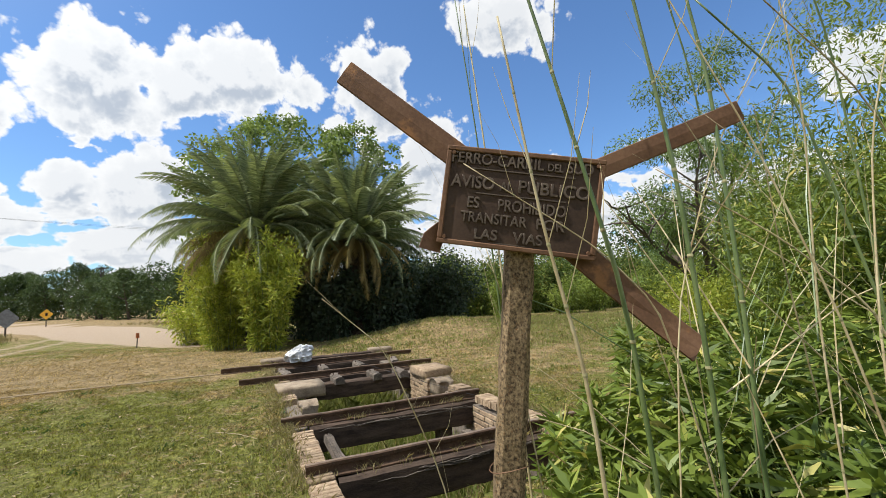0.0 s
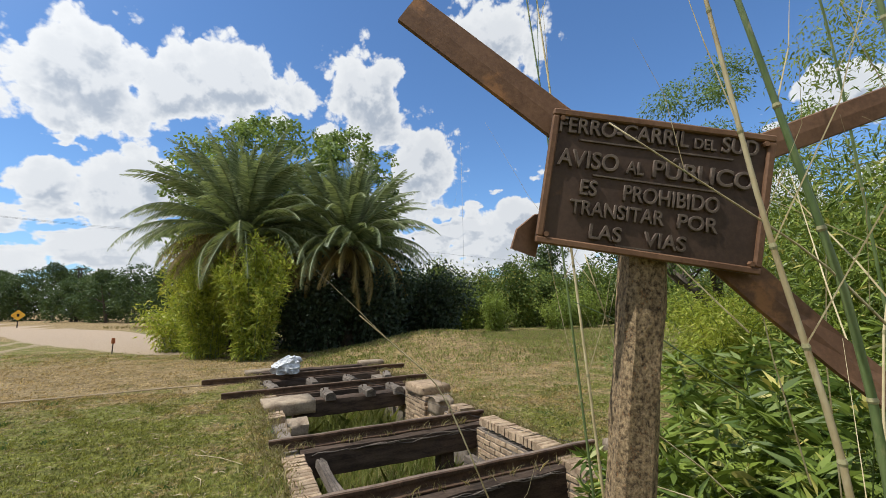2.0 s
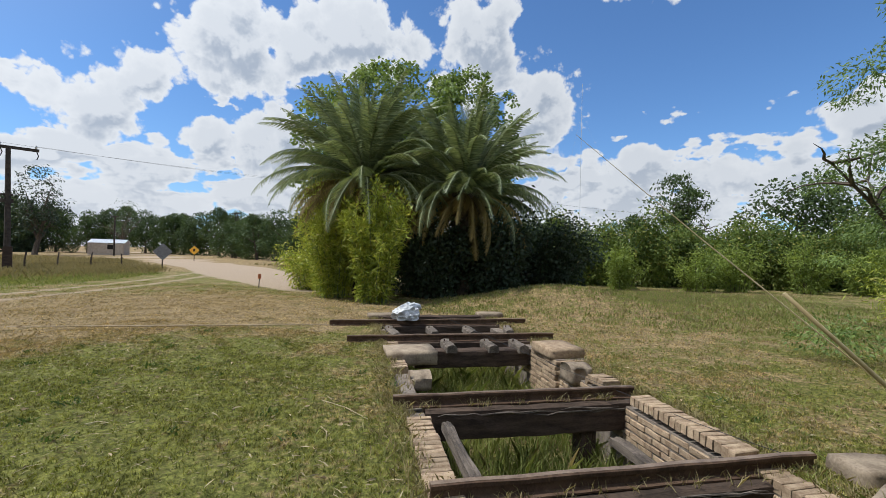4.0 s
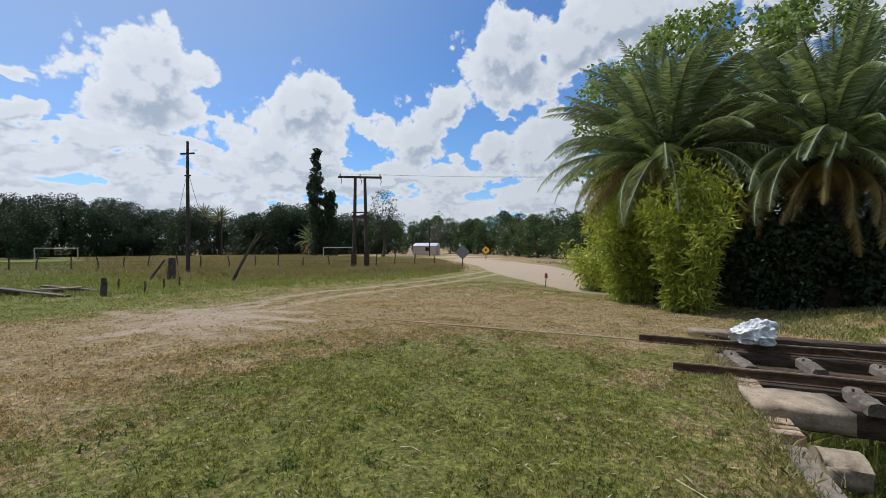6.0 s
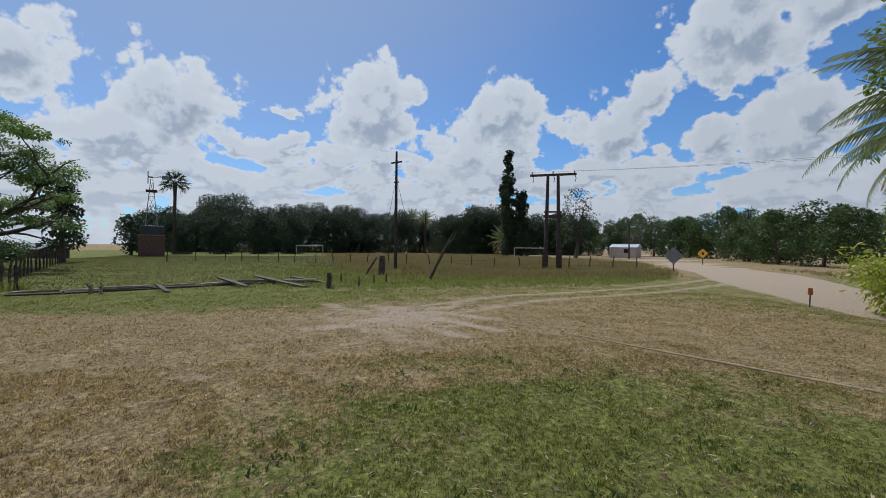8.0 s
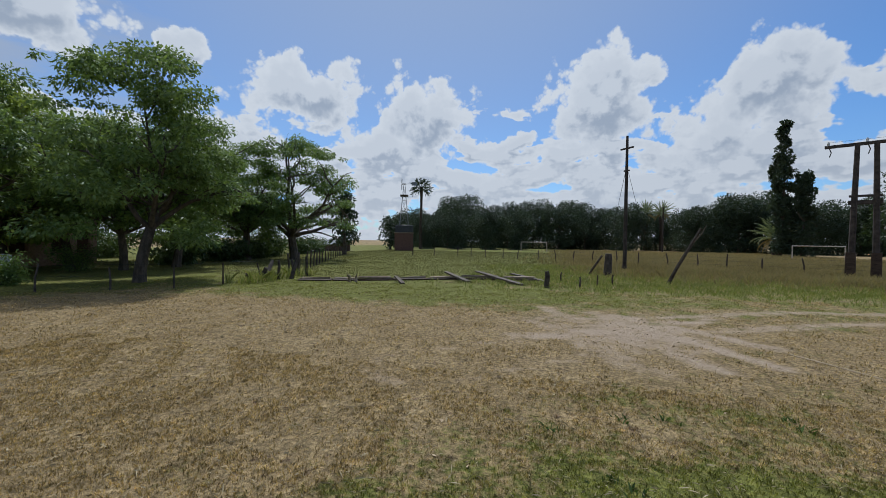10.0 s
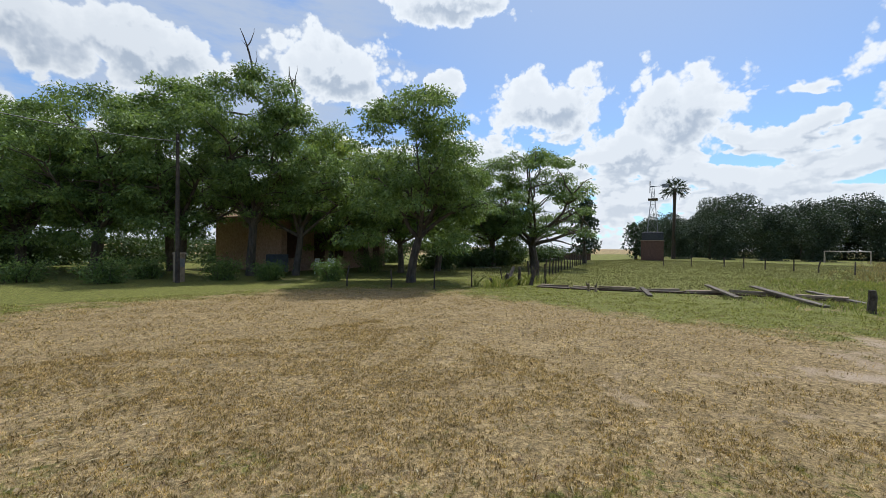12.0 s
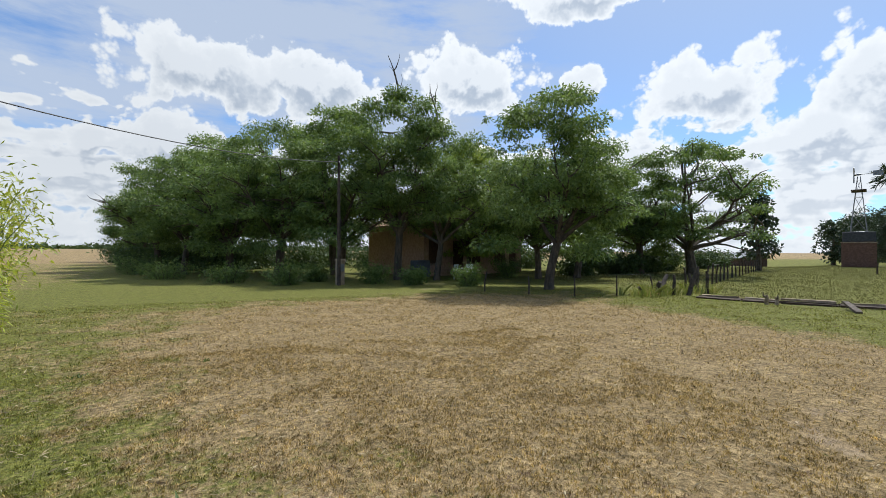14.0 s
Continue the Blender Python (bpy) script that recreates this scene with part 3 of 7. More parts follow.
def build_ground():
    """One sheet to the horizon, fine near the walk, with the cattle-guard pit sunk into it."""
    def lines(lo, hi, step, must, far):
        a = set(np.round(np.arange(lo, hi + 1e-6, step), 4)) | set(must) | {s * f for f in far for s in (-1, 1)}
        a = sorted(a)
        return [v for i, v in enumerate(a) if v in must or all(abs(v - k) > 0.06 for k in must)]
    us = lines(-42, 16, 0.3, (PIT_U[0] - WALL_T, PIT_U[0], PIT_U[1], PIT_U[1] + WALL_T), (50, 60, 75, 95, 130, 180, 260, 400, 700, 1200, 2000, 3000, 4500))
    ns = lines(-28, 50, 0.3, (PIT_N[0], PIT_N[1]), (55, 60, 75, 95, 130, 180, 260, 400, 700, 1200, 2000, 3000, 4500))
    us, ns = np.array(us), np.array(ns)
    uu, nn = np.meshgrid(us, ns, indexing="ij")
    x, y = uu * CU - nn * SU, uu * SU + nn * CU
    z = height(x, y)
    verts = np.stack([x, y, z], -1).reshape(-1, 3)
    k = len(ns)
    ii, jj = np.meshgrid(np.arange(len(us) - 1), np.arange(k - 1), indexing="ij")
    cu, cn = (us[:-1] + us[1:]) / 2, (ns[:-1] + ns[1:]) / 2
    inside = ((cu > PIT_U[0] - WALL_T) & (cu < PIT_U[1] + WALL_T))[:, None] & ((cn > PIT_N[0]) & (cn < PIT_N[1]))[None, :]
    keep = ~inside
    a = (ii * k + jj)[keep]
    faces = np.stack([a, a + k, a + k + 1, a + 1], -1).tolist()
    base = len(verts)
    fu, fn = np.linspace(PIT_U[0] - 0.1, PIT_U[1] + 0.1, 9), np.linspace(PIT_N[0], PIT_N[1], 24)
    fl = np.array([un(u, n, PIT_FLOOR + 0.08 * math.sin(u * 3 + n)) for u in fu for n in fn])
    faces += [[base + i * 24 + j, base + (i + 1) * 24 + j, base + (i + 1) * 24 + j + 1, base + i * 24 + j + 1] for i in range(8) for j in range(23)]
    # earth faces that close the two short ends of the pit
    ends = []
    for n0 in PIT_N:
        e = [un(PIT_U[0] - WALL_T, n0, PIT_FLOOR - 0.1), un(PIT_U[1] + WALL_T, n0, PIT_FLOOR - 0.1), un(PIT_U[1] + WALL_T, n0, 0), un(PIT_U[0] - WALL_T, n0, 0)]
        q = base + len(fl) + len(ends)
        faces.append([q, q + 1, q + 2, q + 3])
        ends += e
    verts = np.vstack([verts, fl, np.array(ends)])
    me = bpy.data.meshes.new("ground")
    me.from_pydata(verts.tolist(), [], faces)
    c = np.ones((len(verts), 4), dtype=np.float32)
    c[:, :3] = cover_at(verts[:, 0], verts[:, 1])
    at = me.color_attributes.new("cover", "FLOAT_COLOR", "POINT")
    at.data.foreach_set("color", c.ravel())
    me.materials.append(M_GROUND)
    me.shade_smooth()
    tagged(new("ground", me), "mown dry turf with sandy tracks and a sand road", "ground", kind="structure")


build_ground()

# ---- cattle guard: pit walls, rails, timbers ----
GUARD_TURN = math.degrees(RAIL_TURN)


def rbox(u0, u1, n0, n1, z0, z1):
    return ((u0 + u1) / 2, (n0 + n1) / 2, (z0 + z1) / 2), (u1 - u0, n1 - n0, z1 - z0)


def rail_thing(n, u0, u1, top, name="rail", label="rusted steel rail lying over the brick pit", mat=None, head=None):
    """Flat-bottomed rail: foot, web and head in one rolled section."""
    t = thing(name, label, "rail", turn=GUARD_TURN, group="rails of the old line")
    sec = [(-0.058, -0.128), (0.058, -0.128), (0.058, -0.116), (0.012, -0.102), (0.009, -0.045), (0.031, -0.036), (0.033, -0.008), (0.024, 0.0),
           (-0.024, 0.0), (-0.033, -0.008), (-0.031, -0.036), (-0.009, -0.045), (-0.012, -0.102), (-0.058, -0.116)]
    g, k, steps = Geo(), len(sec), 10
    verts = [(u0 + (u1 - u0) * i / steps, n + a + 0.004 * math.sin(i * 1.7), top + b + 0.004 * math.sin(i * 2.3)) for i in range(steps + 1) for a, b in sec]
    faces = [(i * k + j, (i + 1) * k + j, (i + 1) * k + (j + 1) % k, i * k + (j + 1) % k) for i in range(steps) for j in range(k)]
    g.add(verts, faces + [tuple(range(k))[::-1], tuple(steps * k + j for j in range(k))])
    part("rail_section", g, mat or M_RAIL, t)
    h = Geo()
    for i in range(steps):
        a, b = u0 + (u1 - u0) * i / steps, u0 + (u1 - u0) * (i + 1) / steps
        za, zb = top + 0.004 * math.sin(i * 2.3) + 0.002, top + 0.004 * math.sin((i + 1) * 2.3) + 0.002
        h.add([(a, n - 0.022, za), (b, n - 0.022, zb), (b, n + 0.022, zb), (a, n + 0.022, za)], [(0, 1, 2, 3)])
    part("rail_head", h, head or M_RAILTOP, t, "lighter worn running face")
    return t


R1, R2, R3, R4 = 4.23, 5.97, 9.14, 10.90
rail_thing(R1, 0.95, 3.95, 0.11)
rail_thing(R2, 0.85, 3.62, 0.10)
rail_thing(R3, 0.30, 4.15, 0.12)
rail_thing(R4, -0.1, 4.30, 0.12)
rail_thing(R4 + 0.06, -7.3, -0.12, 0.022, label="buried rail whose dusty head shows in the turf", mat=M_RAILDUST, head=M_RAILDUST)


def timber(name, u0, u1, n0, n1, z0, z1, label, mat=M_TIMBER, top=True, seed=0, bev=0.012):
    """A long hewn timber with uneven faces and a split, greyer top."""
    rr = random.Random(seed)
    t = thing(name, label, "timber beam", turn=GUARD_TURN, group="timbers of the cattle guard")
    g, steps = Geo(), 14
    def ring(u):
        j = [rr.uniform(-0.012, 0.012) for _ in range(12)]
        w, h = (n1 - n0) / 2, (z1 - z0) / 2
        nc, zc = (n0 + n1) / 2, (z0 + z1) / 2
        pts = [(-w + bev, -h), (w - bev, -h), (w, -h + bev), (w, h * 0.5), (w * 0.96, h - bev), (w * 0.7, h), (w * 0.1, h - 0.012), (-w * 0.7, h), (-w * 0.97, h - bev * 1.5), (-w, h * 0.4), (-w, -h * 0.4), (-w, -h + bev)]
        return [(u + rr.uniform(-0.01, 0.01), nc + a + 0.6 * j[i], zc + b + 0.8 * j[(i + 3) % 12]) for i, (a, b) in enumerate(pts)]
    verts, faces = [], []
    for i in range(steps + 1):
        verts += ring(u0 + (u1 - u0) * i / steps)
    for i in range(steps):
        faces += [(i * 12 + j, (i + 1) * 12 + j, (i + 1) * 12 + (j + 1) % 12, i * 12 + (j + 1) % 12) for j in range(12)]
    g.add(verts, faces + [tuple(range(12))[::-1], tuple(steps * 12 + j for j in range(12))])
    part("beam", g, mat, t)
    if top:
        for _ in range(9):
            s = Geo()
            a = rr.uniform(u0, u1 - 0.5)
            ln = rr.uniform(0.35, 0.9)
            nn, zz = n0 - 0.006 + rr.uniform(-0.004, 0.01), z1 - rr.uniform(0.02, 0.08)
            pts = [(a + ln * k / 6, nn + rr.uniform(-0.008, 0.004), zz + rr.uniform(-0.014, 0.014)) for k in range(7)]
            s.tube(pts, [0.002, 0.006, 0.008, 0.006, 0.007, 0.005, 0.002], 5)
            part("splinter", s, M_TIMBER_TOP, t)
    return t


timber("timber_beam", 1.22, 3.72, R1 - 0.15, R1 + 0.12, -0.34, -0.02, "dark split timber beam under a rail", seed=1)
timber("timber_beam", 1.18, 3.52, R2 - 0.16, R2 + 0.13, -0.34, -0.03, "dark split timber beam under a rail", seed=2)
timber("timber_beam", 1.40, 3.40, 8.42, 8.66, -0.30, -0.02, "dark timber cross beam under sleeper ends", top=False, seed=3)
timber("timber_beam", 1.10, 3.60, 9.80, 10.0, -0.22, -0.02, "dark timber cross beam between the rails", top=False, seed=4)
timber("timber_beam", 0.95, 3.45, 11.62, 11.84, -0.12, 0.08, "dark timber at the far end of the pit", top=False, seed=5)
timber("timber_beam", 1.00, 3.65, 9.05, 9.24, -0.20, -0.01, "dark timber bearer under a rail", top=False, seed=14)
timber("timber_beam", 1.00, 3.65, 10.80, 11.0, -0.20, -0.01, "dark timber bearer under a rail", top=False, seed=15)
timber("timber_prop", 2.92, 3.10, R2 - 0.10, R2 + 0.08, PIT_FLOOR - 0.05, -0.33, "dark timber prop standing in the pit", top=False, seed=6)
timber("fallen_plank", 1.33, 1.41, 4.5, 5.75, -0.20, -0.09, "grey plank lying along the pit wall", M_TIMBER_TOP, top=False, seed=7)
timber("fallen_plank", 3.20, 3.32, 4.45, 5.75, -0.46, -0.36, "grey split plank lying along the pit wall", M_TIMBER_TOP, top=False, seed=8)


def sleeper(u, n0, n1, z, tilt, seed, w=0.17, h=0.13):
    rr = random.Random(seed)
    t = thing("sleeper", "short weathered grey sleeper end across the pit", "sleeper", un(u, (n0 + n1) / 2, z), GUARD_TURN + tilt, group="sleepers of the cattle guard")
    g = Geo()
    pts = [(0.0, -(n1 - n0) / 2 + (n1 - n0) * k / 6, 0.0) for k in range(7)]
    ring = [(-w / 2, -h / 2), (w / 2, -h / 2), (w / 2, h * 0.2), (w * 0.36, h * 0.42), (0, h / 2), (-w * 0.36, h * 0.42), (-w / 2, h * 0.2)]
    verts = [(a + rr.uniform(-0.008, 0.008), p[1] + rr.uniform(-0.01, 0.01), b + rr.uniform(-0.007, 0.007)) for p in pts for a, b in ring]
    faces = [(i * 7 + j, i * 7 + (j + 1) % 7, (i + 1) * 7 + (j + 1) % 7, (i + 1) * 7 + j) for i in range(6) for j in range(7)]
    g.add(verts, faces + [tuple(range(7)), tuple(42 + j for j in range(7))[::-1]])
    part("sleeper_wood", g, M_SLEEPER, t)
    for s in (-0.05, 0.05):
        part("spike", Geo().box((s, (n1 - n0) * 0.2, h * 0.52), (0.02, 0.02, 0.04)), M_RAIL, t, "rusty rail spike")


for i, u in enumerate((2.0, 2.72, 3.25)):
    sleeper(u, 8.34, 8.92, 0.02 - 0.01 * i, 0, 20 + i)
for i, (u, tl) in enumerate(((1.95, 0), (2.72, 0), (3.55, -14))):
    sleeper(u, 9.62, 10.25, 0.02, tl, 30 + i)
sleeper(1.15, 9.4, 10.3, 0.03, 6, 40)


def block(name, label, u0, u1, n0, n1, z0, z1, mat, turn=0.0, round_top=0.0, seed=0):
    """A worn masonry block with chipped, softened edges."""
    rr = random.Random(seed)
    t = thing(name, label, "masonry block", un((u0 + u1) / 2, (n0 + n1) / 2, z0), GUARD_TURN + turn, group="masonry of the pit")
    bm = bmesh.new()
    bmesh.ops.create_cube(bm, size=1.0)
    bmesh.ops.subdivide_edges(bm, edges=bm.edges[:], cuts=3, use_grid_fill=True)
    for v in bm.verts:
        c = v.co.copy()
        if round_top and c.z > 0:
            v.co.z = 0.5 - round_top * (abs(c.y) * 2) ** 2 * 0.5
        v.co *= 1.0 - 0.05 * max(0, abs(c.x) + abs(c.y) + abs(c.z) - 1.0)
        v.co += Vector([rr.uniform(-0.018, 0.018) for _ in range(3)])
        v.co = Vector((v.co.x * (u1 - u0), v.co.y * (n1 - n0), (v.co.z + 0.5) * (z1 - z0)))
    me = bpy.data.meshes.new("block_body")
    bm.to_mesh(me)
    bm.free()
    me.materials.append(mat)
    me.shade_smooth()
    part("block_body", me, mat, t)
    return t


block("concrete_slab", "worn concrete bearing slab on the pit wall", 0.90, 1.66, 7.85, 8.45, -0.10, 0.10, M_STONE, 3, seed=1)
block("rounded_stone", "rounded concrete stub on the pit wall", 1.15, 1.42, 6.88, 7.24, -0.16, 0.05, M_STONE, 0, 0.6, seed=2)
block("rounded_stone", "rounded concrete stub on the pit wall", 3.30, 3.60, 6.80, 7.14, -0.14, 0.12, M_STONE, 0, 0.35, seed=3)
block("concrete_slab", "worn concrete bearing slab at the pit's far corner", 0.72, 1.45, 11.75, 12.15, -0.05, 0.10, M_STONE, 0, seed=4)
block("concrete_slab", "worn concrete bearing slab at the pit's far corner", 3.42, 4.05, 11.70, 12.05, -0.05, 0.13, M_STONE, -4, seed=5)
block("brick_capping", "crumbling brick capping block on the pit pier", 3.33, 3.90, 7.52, 8.22, 0.02, 0.17, M_BRICK, 2, seed=8)
block("broken_stone", "broken pale stone at the near corner of the pit", 3.72, 4.15, 3.35, 3.75, -0.08, 0.10, M_STONE, 20, seed=6)
block("broken_stone", "broken pale stone at the near corner of the pit", 4.0, 4.45, 3.85, 4.15, -0.06, 0.12, M_STONE, -12, seed=7)


# ---- brick walls of the pit ----
def pit_wall(name, side):
    u0, u1 = (PIT_U[0] - WALL_T, PIT_U[0]) if side < 0 else (PIT_U[1], PIT_U[1] + WALL_T)
    t = thing(name, "old brick wall lining the cattle-guard pit", "brick wall", turn=GUARD_TURN, kind="structure")
    g = Geo()
    g.box(*rbox(u0 + 0.012, u1 - 0.012, PIT_N[0] + 0.002, PIT_N[1] - 0.002, PIT_FLOOR - 0.15, -0.075))
    part("wall_core", g, M_MORTAR, t)
    # packed earth behind the bricks, up to just under the turf
    a, b = (u0 - 0.16, u0 + 0.010) if side < 0 else (u1 - 0.010, u1 + 0.16)
    part("earth_backing", Geo().box(*rbox(a, b, PIT_N[0] + 0.004, PIT_N[1] + 0.1, PIT_FLOOR - 0.15, -0.022)), M_DUST, t, "packed dry earth")
    return t, u0, u1


def brick_mesh(size, seed):
    rr = random.Random(seed)
    x, y, z = (s / 2 for s in size)
    c = 0.008
    pts = []
    for sz in (-1, 1):
        for sx, sy in ((-1, -1), (1, -1), (1, 1), (-1, 1)):
            pts.append((sx * x, sy * y, sz * (z - c)))
    for sx, sy in ((-1, -1), (1, -1), (1, 1), (-1, 1)):
        pts.append((sx * (x - c), sy * (y - c), z))
    pts = [tuple(a + rr.uniform(-0.004, 0.004) for a in p) for p in pts]
    g = Geo().add(pts, [(3, 2, 1, 0), (0, 1, 5, 4), (1, 2, 6, 5), (2, 3, 7, 6), (3, 0, 4, 7), (4, 5, 9, 8), (5, 6, 10, 9), (6, 7, 11, 10), (7, 4, 8, 11), (8, 9, 10, 11)])
    return g.mesh("brick", M_BRICK)


ROWLOCK = [brick_mesh((0.235, 0.062, 0.10), 50 + i) for i in range(4)]
STRETCH = [brick_mesh((0.11, 0.225, 0.062), 60 + i) for i in range(4)]


def lay(mesh_list, t, u, n, z, rr, turn=0.0):
    ob = new("brick", mesh_list[rr.randrange(len(mesh_list))])
    ob.parent = t
    ob.matrix_basis = pose(u + rr.uniform(-0.006, 0.006), n, z + rr.uniform(-0.006, 0.006), rr.uniform(-2, 2), rr.uniform(-2, 2), turn + rr.uniform(-2.5, 2.5))
    return ob


def build_walls():
    rr = random.Random(9)
    for name, side in (("pit_wall_west", -1), ("pit_wall_east", 1)):
        t, u0, u1 = pit_wall(name, side)
        um = (u0 + u1) / 2
        n = PIT_N[0] + 0.05
        while n < PIT_N[1] - 0.05:
            lift = 0.055 if side > 0 and 4.4 < n < 6.6 else 0.0
            gone = (side < 0 and (5.6 < n < 7.35 or 7.8 < n < 8.55 or n > 9.2)) or (side > 0 and (n > 8.3 or 5.72 < n < 6.25)) or (side > 0 and (6.7 < n < 7.3)) or rr.random() < 0.05
            if not gone:
                lay(ROWLOCK, t, um, n, -0.035 + lift, rr)
            n += 0.074
        # courses of the inner face, seen across the pit
        face = u1 - 0.055 if side < 0 else u0 + 0.055
        for row in range(5):
            n = PIT_N[0] + 0.12 + 0.12 * (row % 2)
            while n < 9.6:
                lay(STRETCH, t, face, n, -0.125 - row * 0.074, rr)
                n += 0.24
    # brick pier beside the second line, six courses high
    t = thing("brick_pier", "stepped brick pier beside the pit", "brick pier", turn=GUARD_TURN, group="masonry of the pit")
    part("pier_core", Geo().box(*rbox(3.40, 3.88, 7.46, 8.26, -0.75, 0.03)), M_MORTAR, t)
    for row in range(9):
        z = -0.60 + row * 0.074
        for k in range(4):
            lay(STRETCH, t, 3.42, 7.50 + k * 0.236 + (0.05 if row % 2 else 0), z, rr)
        for k in range(2):
            lay(STRETCH, t, 3.56 + k * 0.236 - (0.03 if row % 2 else 0), 7.45, z, rr, 90)


# ---- the crossing sign ----
_x = Vector((0.486, -0.022, -0.088)).normalized()
_z = Vector((0.044, -0.024, 0.31))
_z = (_z - _x * _z.dot(_x)).normalized()
_y = _z.cross(_x)
PLATE_M = Matrix((_x, _y, _z)).transposed().to_4x4()
PLATE_M.translation = Vector((0.398, 1.715, 2.02)) + _x * 0.247 - _z * 0.157


def text_mesh(words, size, depth, width, mat):
    cu = bpy.data.curves.new("lettering", "FONT")
    cu.body, cu.size, cu.extrude, cu.bevel_depth, cu.align_x = words, size, depth, size * 0.02, "CENTER"
    ob = bpy.data.objects.new("lettering", cu)
    scene.collection.objects.link(ob)
    dg = bpy.context.evaluated_depsgraph_get()
    me = bpy.data.meshes.new_from_object(ob.evaluated_get(dg))
    bpy.data.objects.remove(ob)
    xs = [v.co.x for v in me.vertices]
    k = width / (max(xs) - min(xs))
    mid = (max(xs) + min(xs)) / 2
    for v in me.vertices:
        v.co = Vector(((v.co.x - mid) * k, -v.co.z, v.co.y))
    me.materials.clear()
    me.materials.append(mat)
    return me


def build_sign():
    t = thing("railway_warning_sign", "brown cast-iron railway warning sign with crossed blades on a lichened post", "warning sign")
    t.matrix_world = Matrix.Translation((0.36, 1.90, 0.0))
    inv = t.matrix_world.inverted()
    board = part("plate", Geo().box((0, 0, 0), (0.494, 0.012, 0.314)), M_PLATE, t, "brown cast-iron plate", bevel=0.004)
    board.matrix_basis = inv @ PLATE_M
    rim = Geo()
    for c, s in (((0, -0.008, 0.149), (0.494, 0.014, 0.016)), ((0, -0.008, -0.149), (0.494, 0.014, 0.016)), ((-0.239, -0.008, 0), (0.016, 0.0138, 0.282)), ((0.239, -0.008, 0), (0.016, 0.0138, 0.282))):
        rim.box(c, s)
    part("plate_rim", rim, M_RUST, board, "raised rusty rim", bevel=0.003)
    lines = [("FERRO-CARRIL", 0.105, 0.038, 0.29, -0.084), ("DEL", 0.105, 0.026, 0.048, 0.097), ("SUD", 0.105, 0.038, 0.078, 0.172),
             ("AVISO", 0.028, 0.042, 0.138, -0.155), ("AL", 0.028, 0.032, 0.040, -0.049), ("PÚBLICO", 0.028, 0.042, 0.22, 0.10),
             ("ES", -0.034, 0.038, 0.038, -0.145), ("PROHIBIDO", -0.034, 0.038, 0.21, 0.038), ("TRANSITAR", -0.079, 0.035, 0.21, -0.076), ("POR", -0.079, 0.035, 0.088, 0.102),
             ("LAS", -0.130, 0.036, 0.072, -0.095), ("VIAS", -0.130, 0.036, 0.092, 0.036)]
    for words, z, size, width, x in lines:
        ob = part("lettering", text_mesh(words, size * 1.3, 0.0035, width, M_LETTER), M_LETTER, board, "worn raised lettering")
        ob.matrix_basis = pose(x, -0.009, z)
    for z, w, x in ((0.091, 0.34, -0.01), (0.014, 0.28, 0.0), (-0.138, 0.10, -0.02)):
        part("raised_line", Geo().box((x, -0.008, z), (w, 0.006, 0.0035)), M_LETTER, board)
    for x in (-0.225, 0.225):
        for z in (-0.135, 0.135):
            part("bolt", Geo().tube([(x, -0.006, z), (x, -0.017, z)], [0.007, 0.006], 6), M_RUST, board)
    # blades: cross behind the plate, slightly dished strips with a rolled edge
    def blade(points, width, name="blade", label="rusted sheet-iron blade"):
        g = Geo()
        rows = []
        for i, (x, z, y, tw) in enumerate(points):
            a = points[max(i - 1, 0)]
            b = points[min(i + 1, len(points) - 1)]
            d = Vector((b[0] - a[0], 0, b[1] - a[1])).normalized()
            s = Vector((-d.z, 0, d.x))
            for k in (-1.0, -0.92, 0.0, 0.92, 1.0):
                off = s * (k * width / 2)
                yy = y + tw * k * width / 2 + (0.006 if abs(k) == 1.0 else (0.0 if k else -0.002))
                rows.append((x + off.x, yy - 0.0025, z + off.z))
        m = len(points)
        back = [(p[0], p[1] + 0.005, p[2]) for p in rows]
        k = len(rows)
        faces = []
        for i in range(m - 1):
            for j in range(4):
                q = i * 5 + j
                faces += [(q, q + 5, q + 6, q + 1), (k + q, k + q + 1, k + q + 6, k + q + 5)]
            faces += [(i * 5, k + i * 5, k + i * 5 + 5, i * 5 + 5), (i * 5 + 4, i * 5 + 9, k + i * 5 + 9, k + i * 5 + 4)]
        faces += [tuple(range(5)) + tuple(k + 4 - j for j in range(5)), tuple((m - 1) * 5 + 4 - j for j in range(5)) + tuple(k + (m - 1) * 5 + j for j in range(5))]
        g.add(rows + back, faces)
        ob = part(name, g, M_RUST, t, label)
        ob.matrix_basis = inv @ PLATE_M
        return ob
    blade([(-0.63, 0.375, 0.022, 0), (-0.4, 0.24, 0.022, 0), (0.0, 0.005, 0.022, 0), (0.3, -0.20, 0.022, 0.05), (0.46, -0.305, 0.02, 0.3), (0.59, -0.385, 0.015, 0.5)], 0.085)
    blade([(0.64, 0.365, 0.032, 0), (0.4, 0.23, 0.032, 0), (0.0, 0.005, 0.032, 0), (-0.18, -0.098, 0.034, 0.1), (-0.238, -0.118, 0.03, 0.3), (-0.262, -0.145, 0.015, 0.5), (-0.268, -0.185, 0.0, 0.6)], 0.066, label="rusted sheet-iron blade with a bent end")
    # post: stout squared stake with chamfered corners, leaning with the plate
    g = Geo()
    foot, head = Vector((0.43, 1.93, -0.15)), Vector((0.622, 1.775, 1.80))
    ring = [(-0.048, -0.03), (-0.03, -0.048), (0.03, -0.048), (0.048, -0.03), (0.048, 0.03), (0.03, 0.048), (-0.03, 0.048), (-0.048, 0.03)]
    rr, verts, n = random.Random(3), [], 24
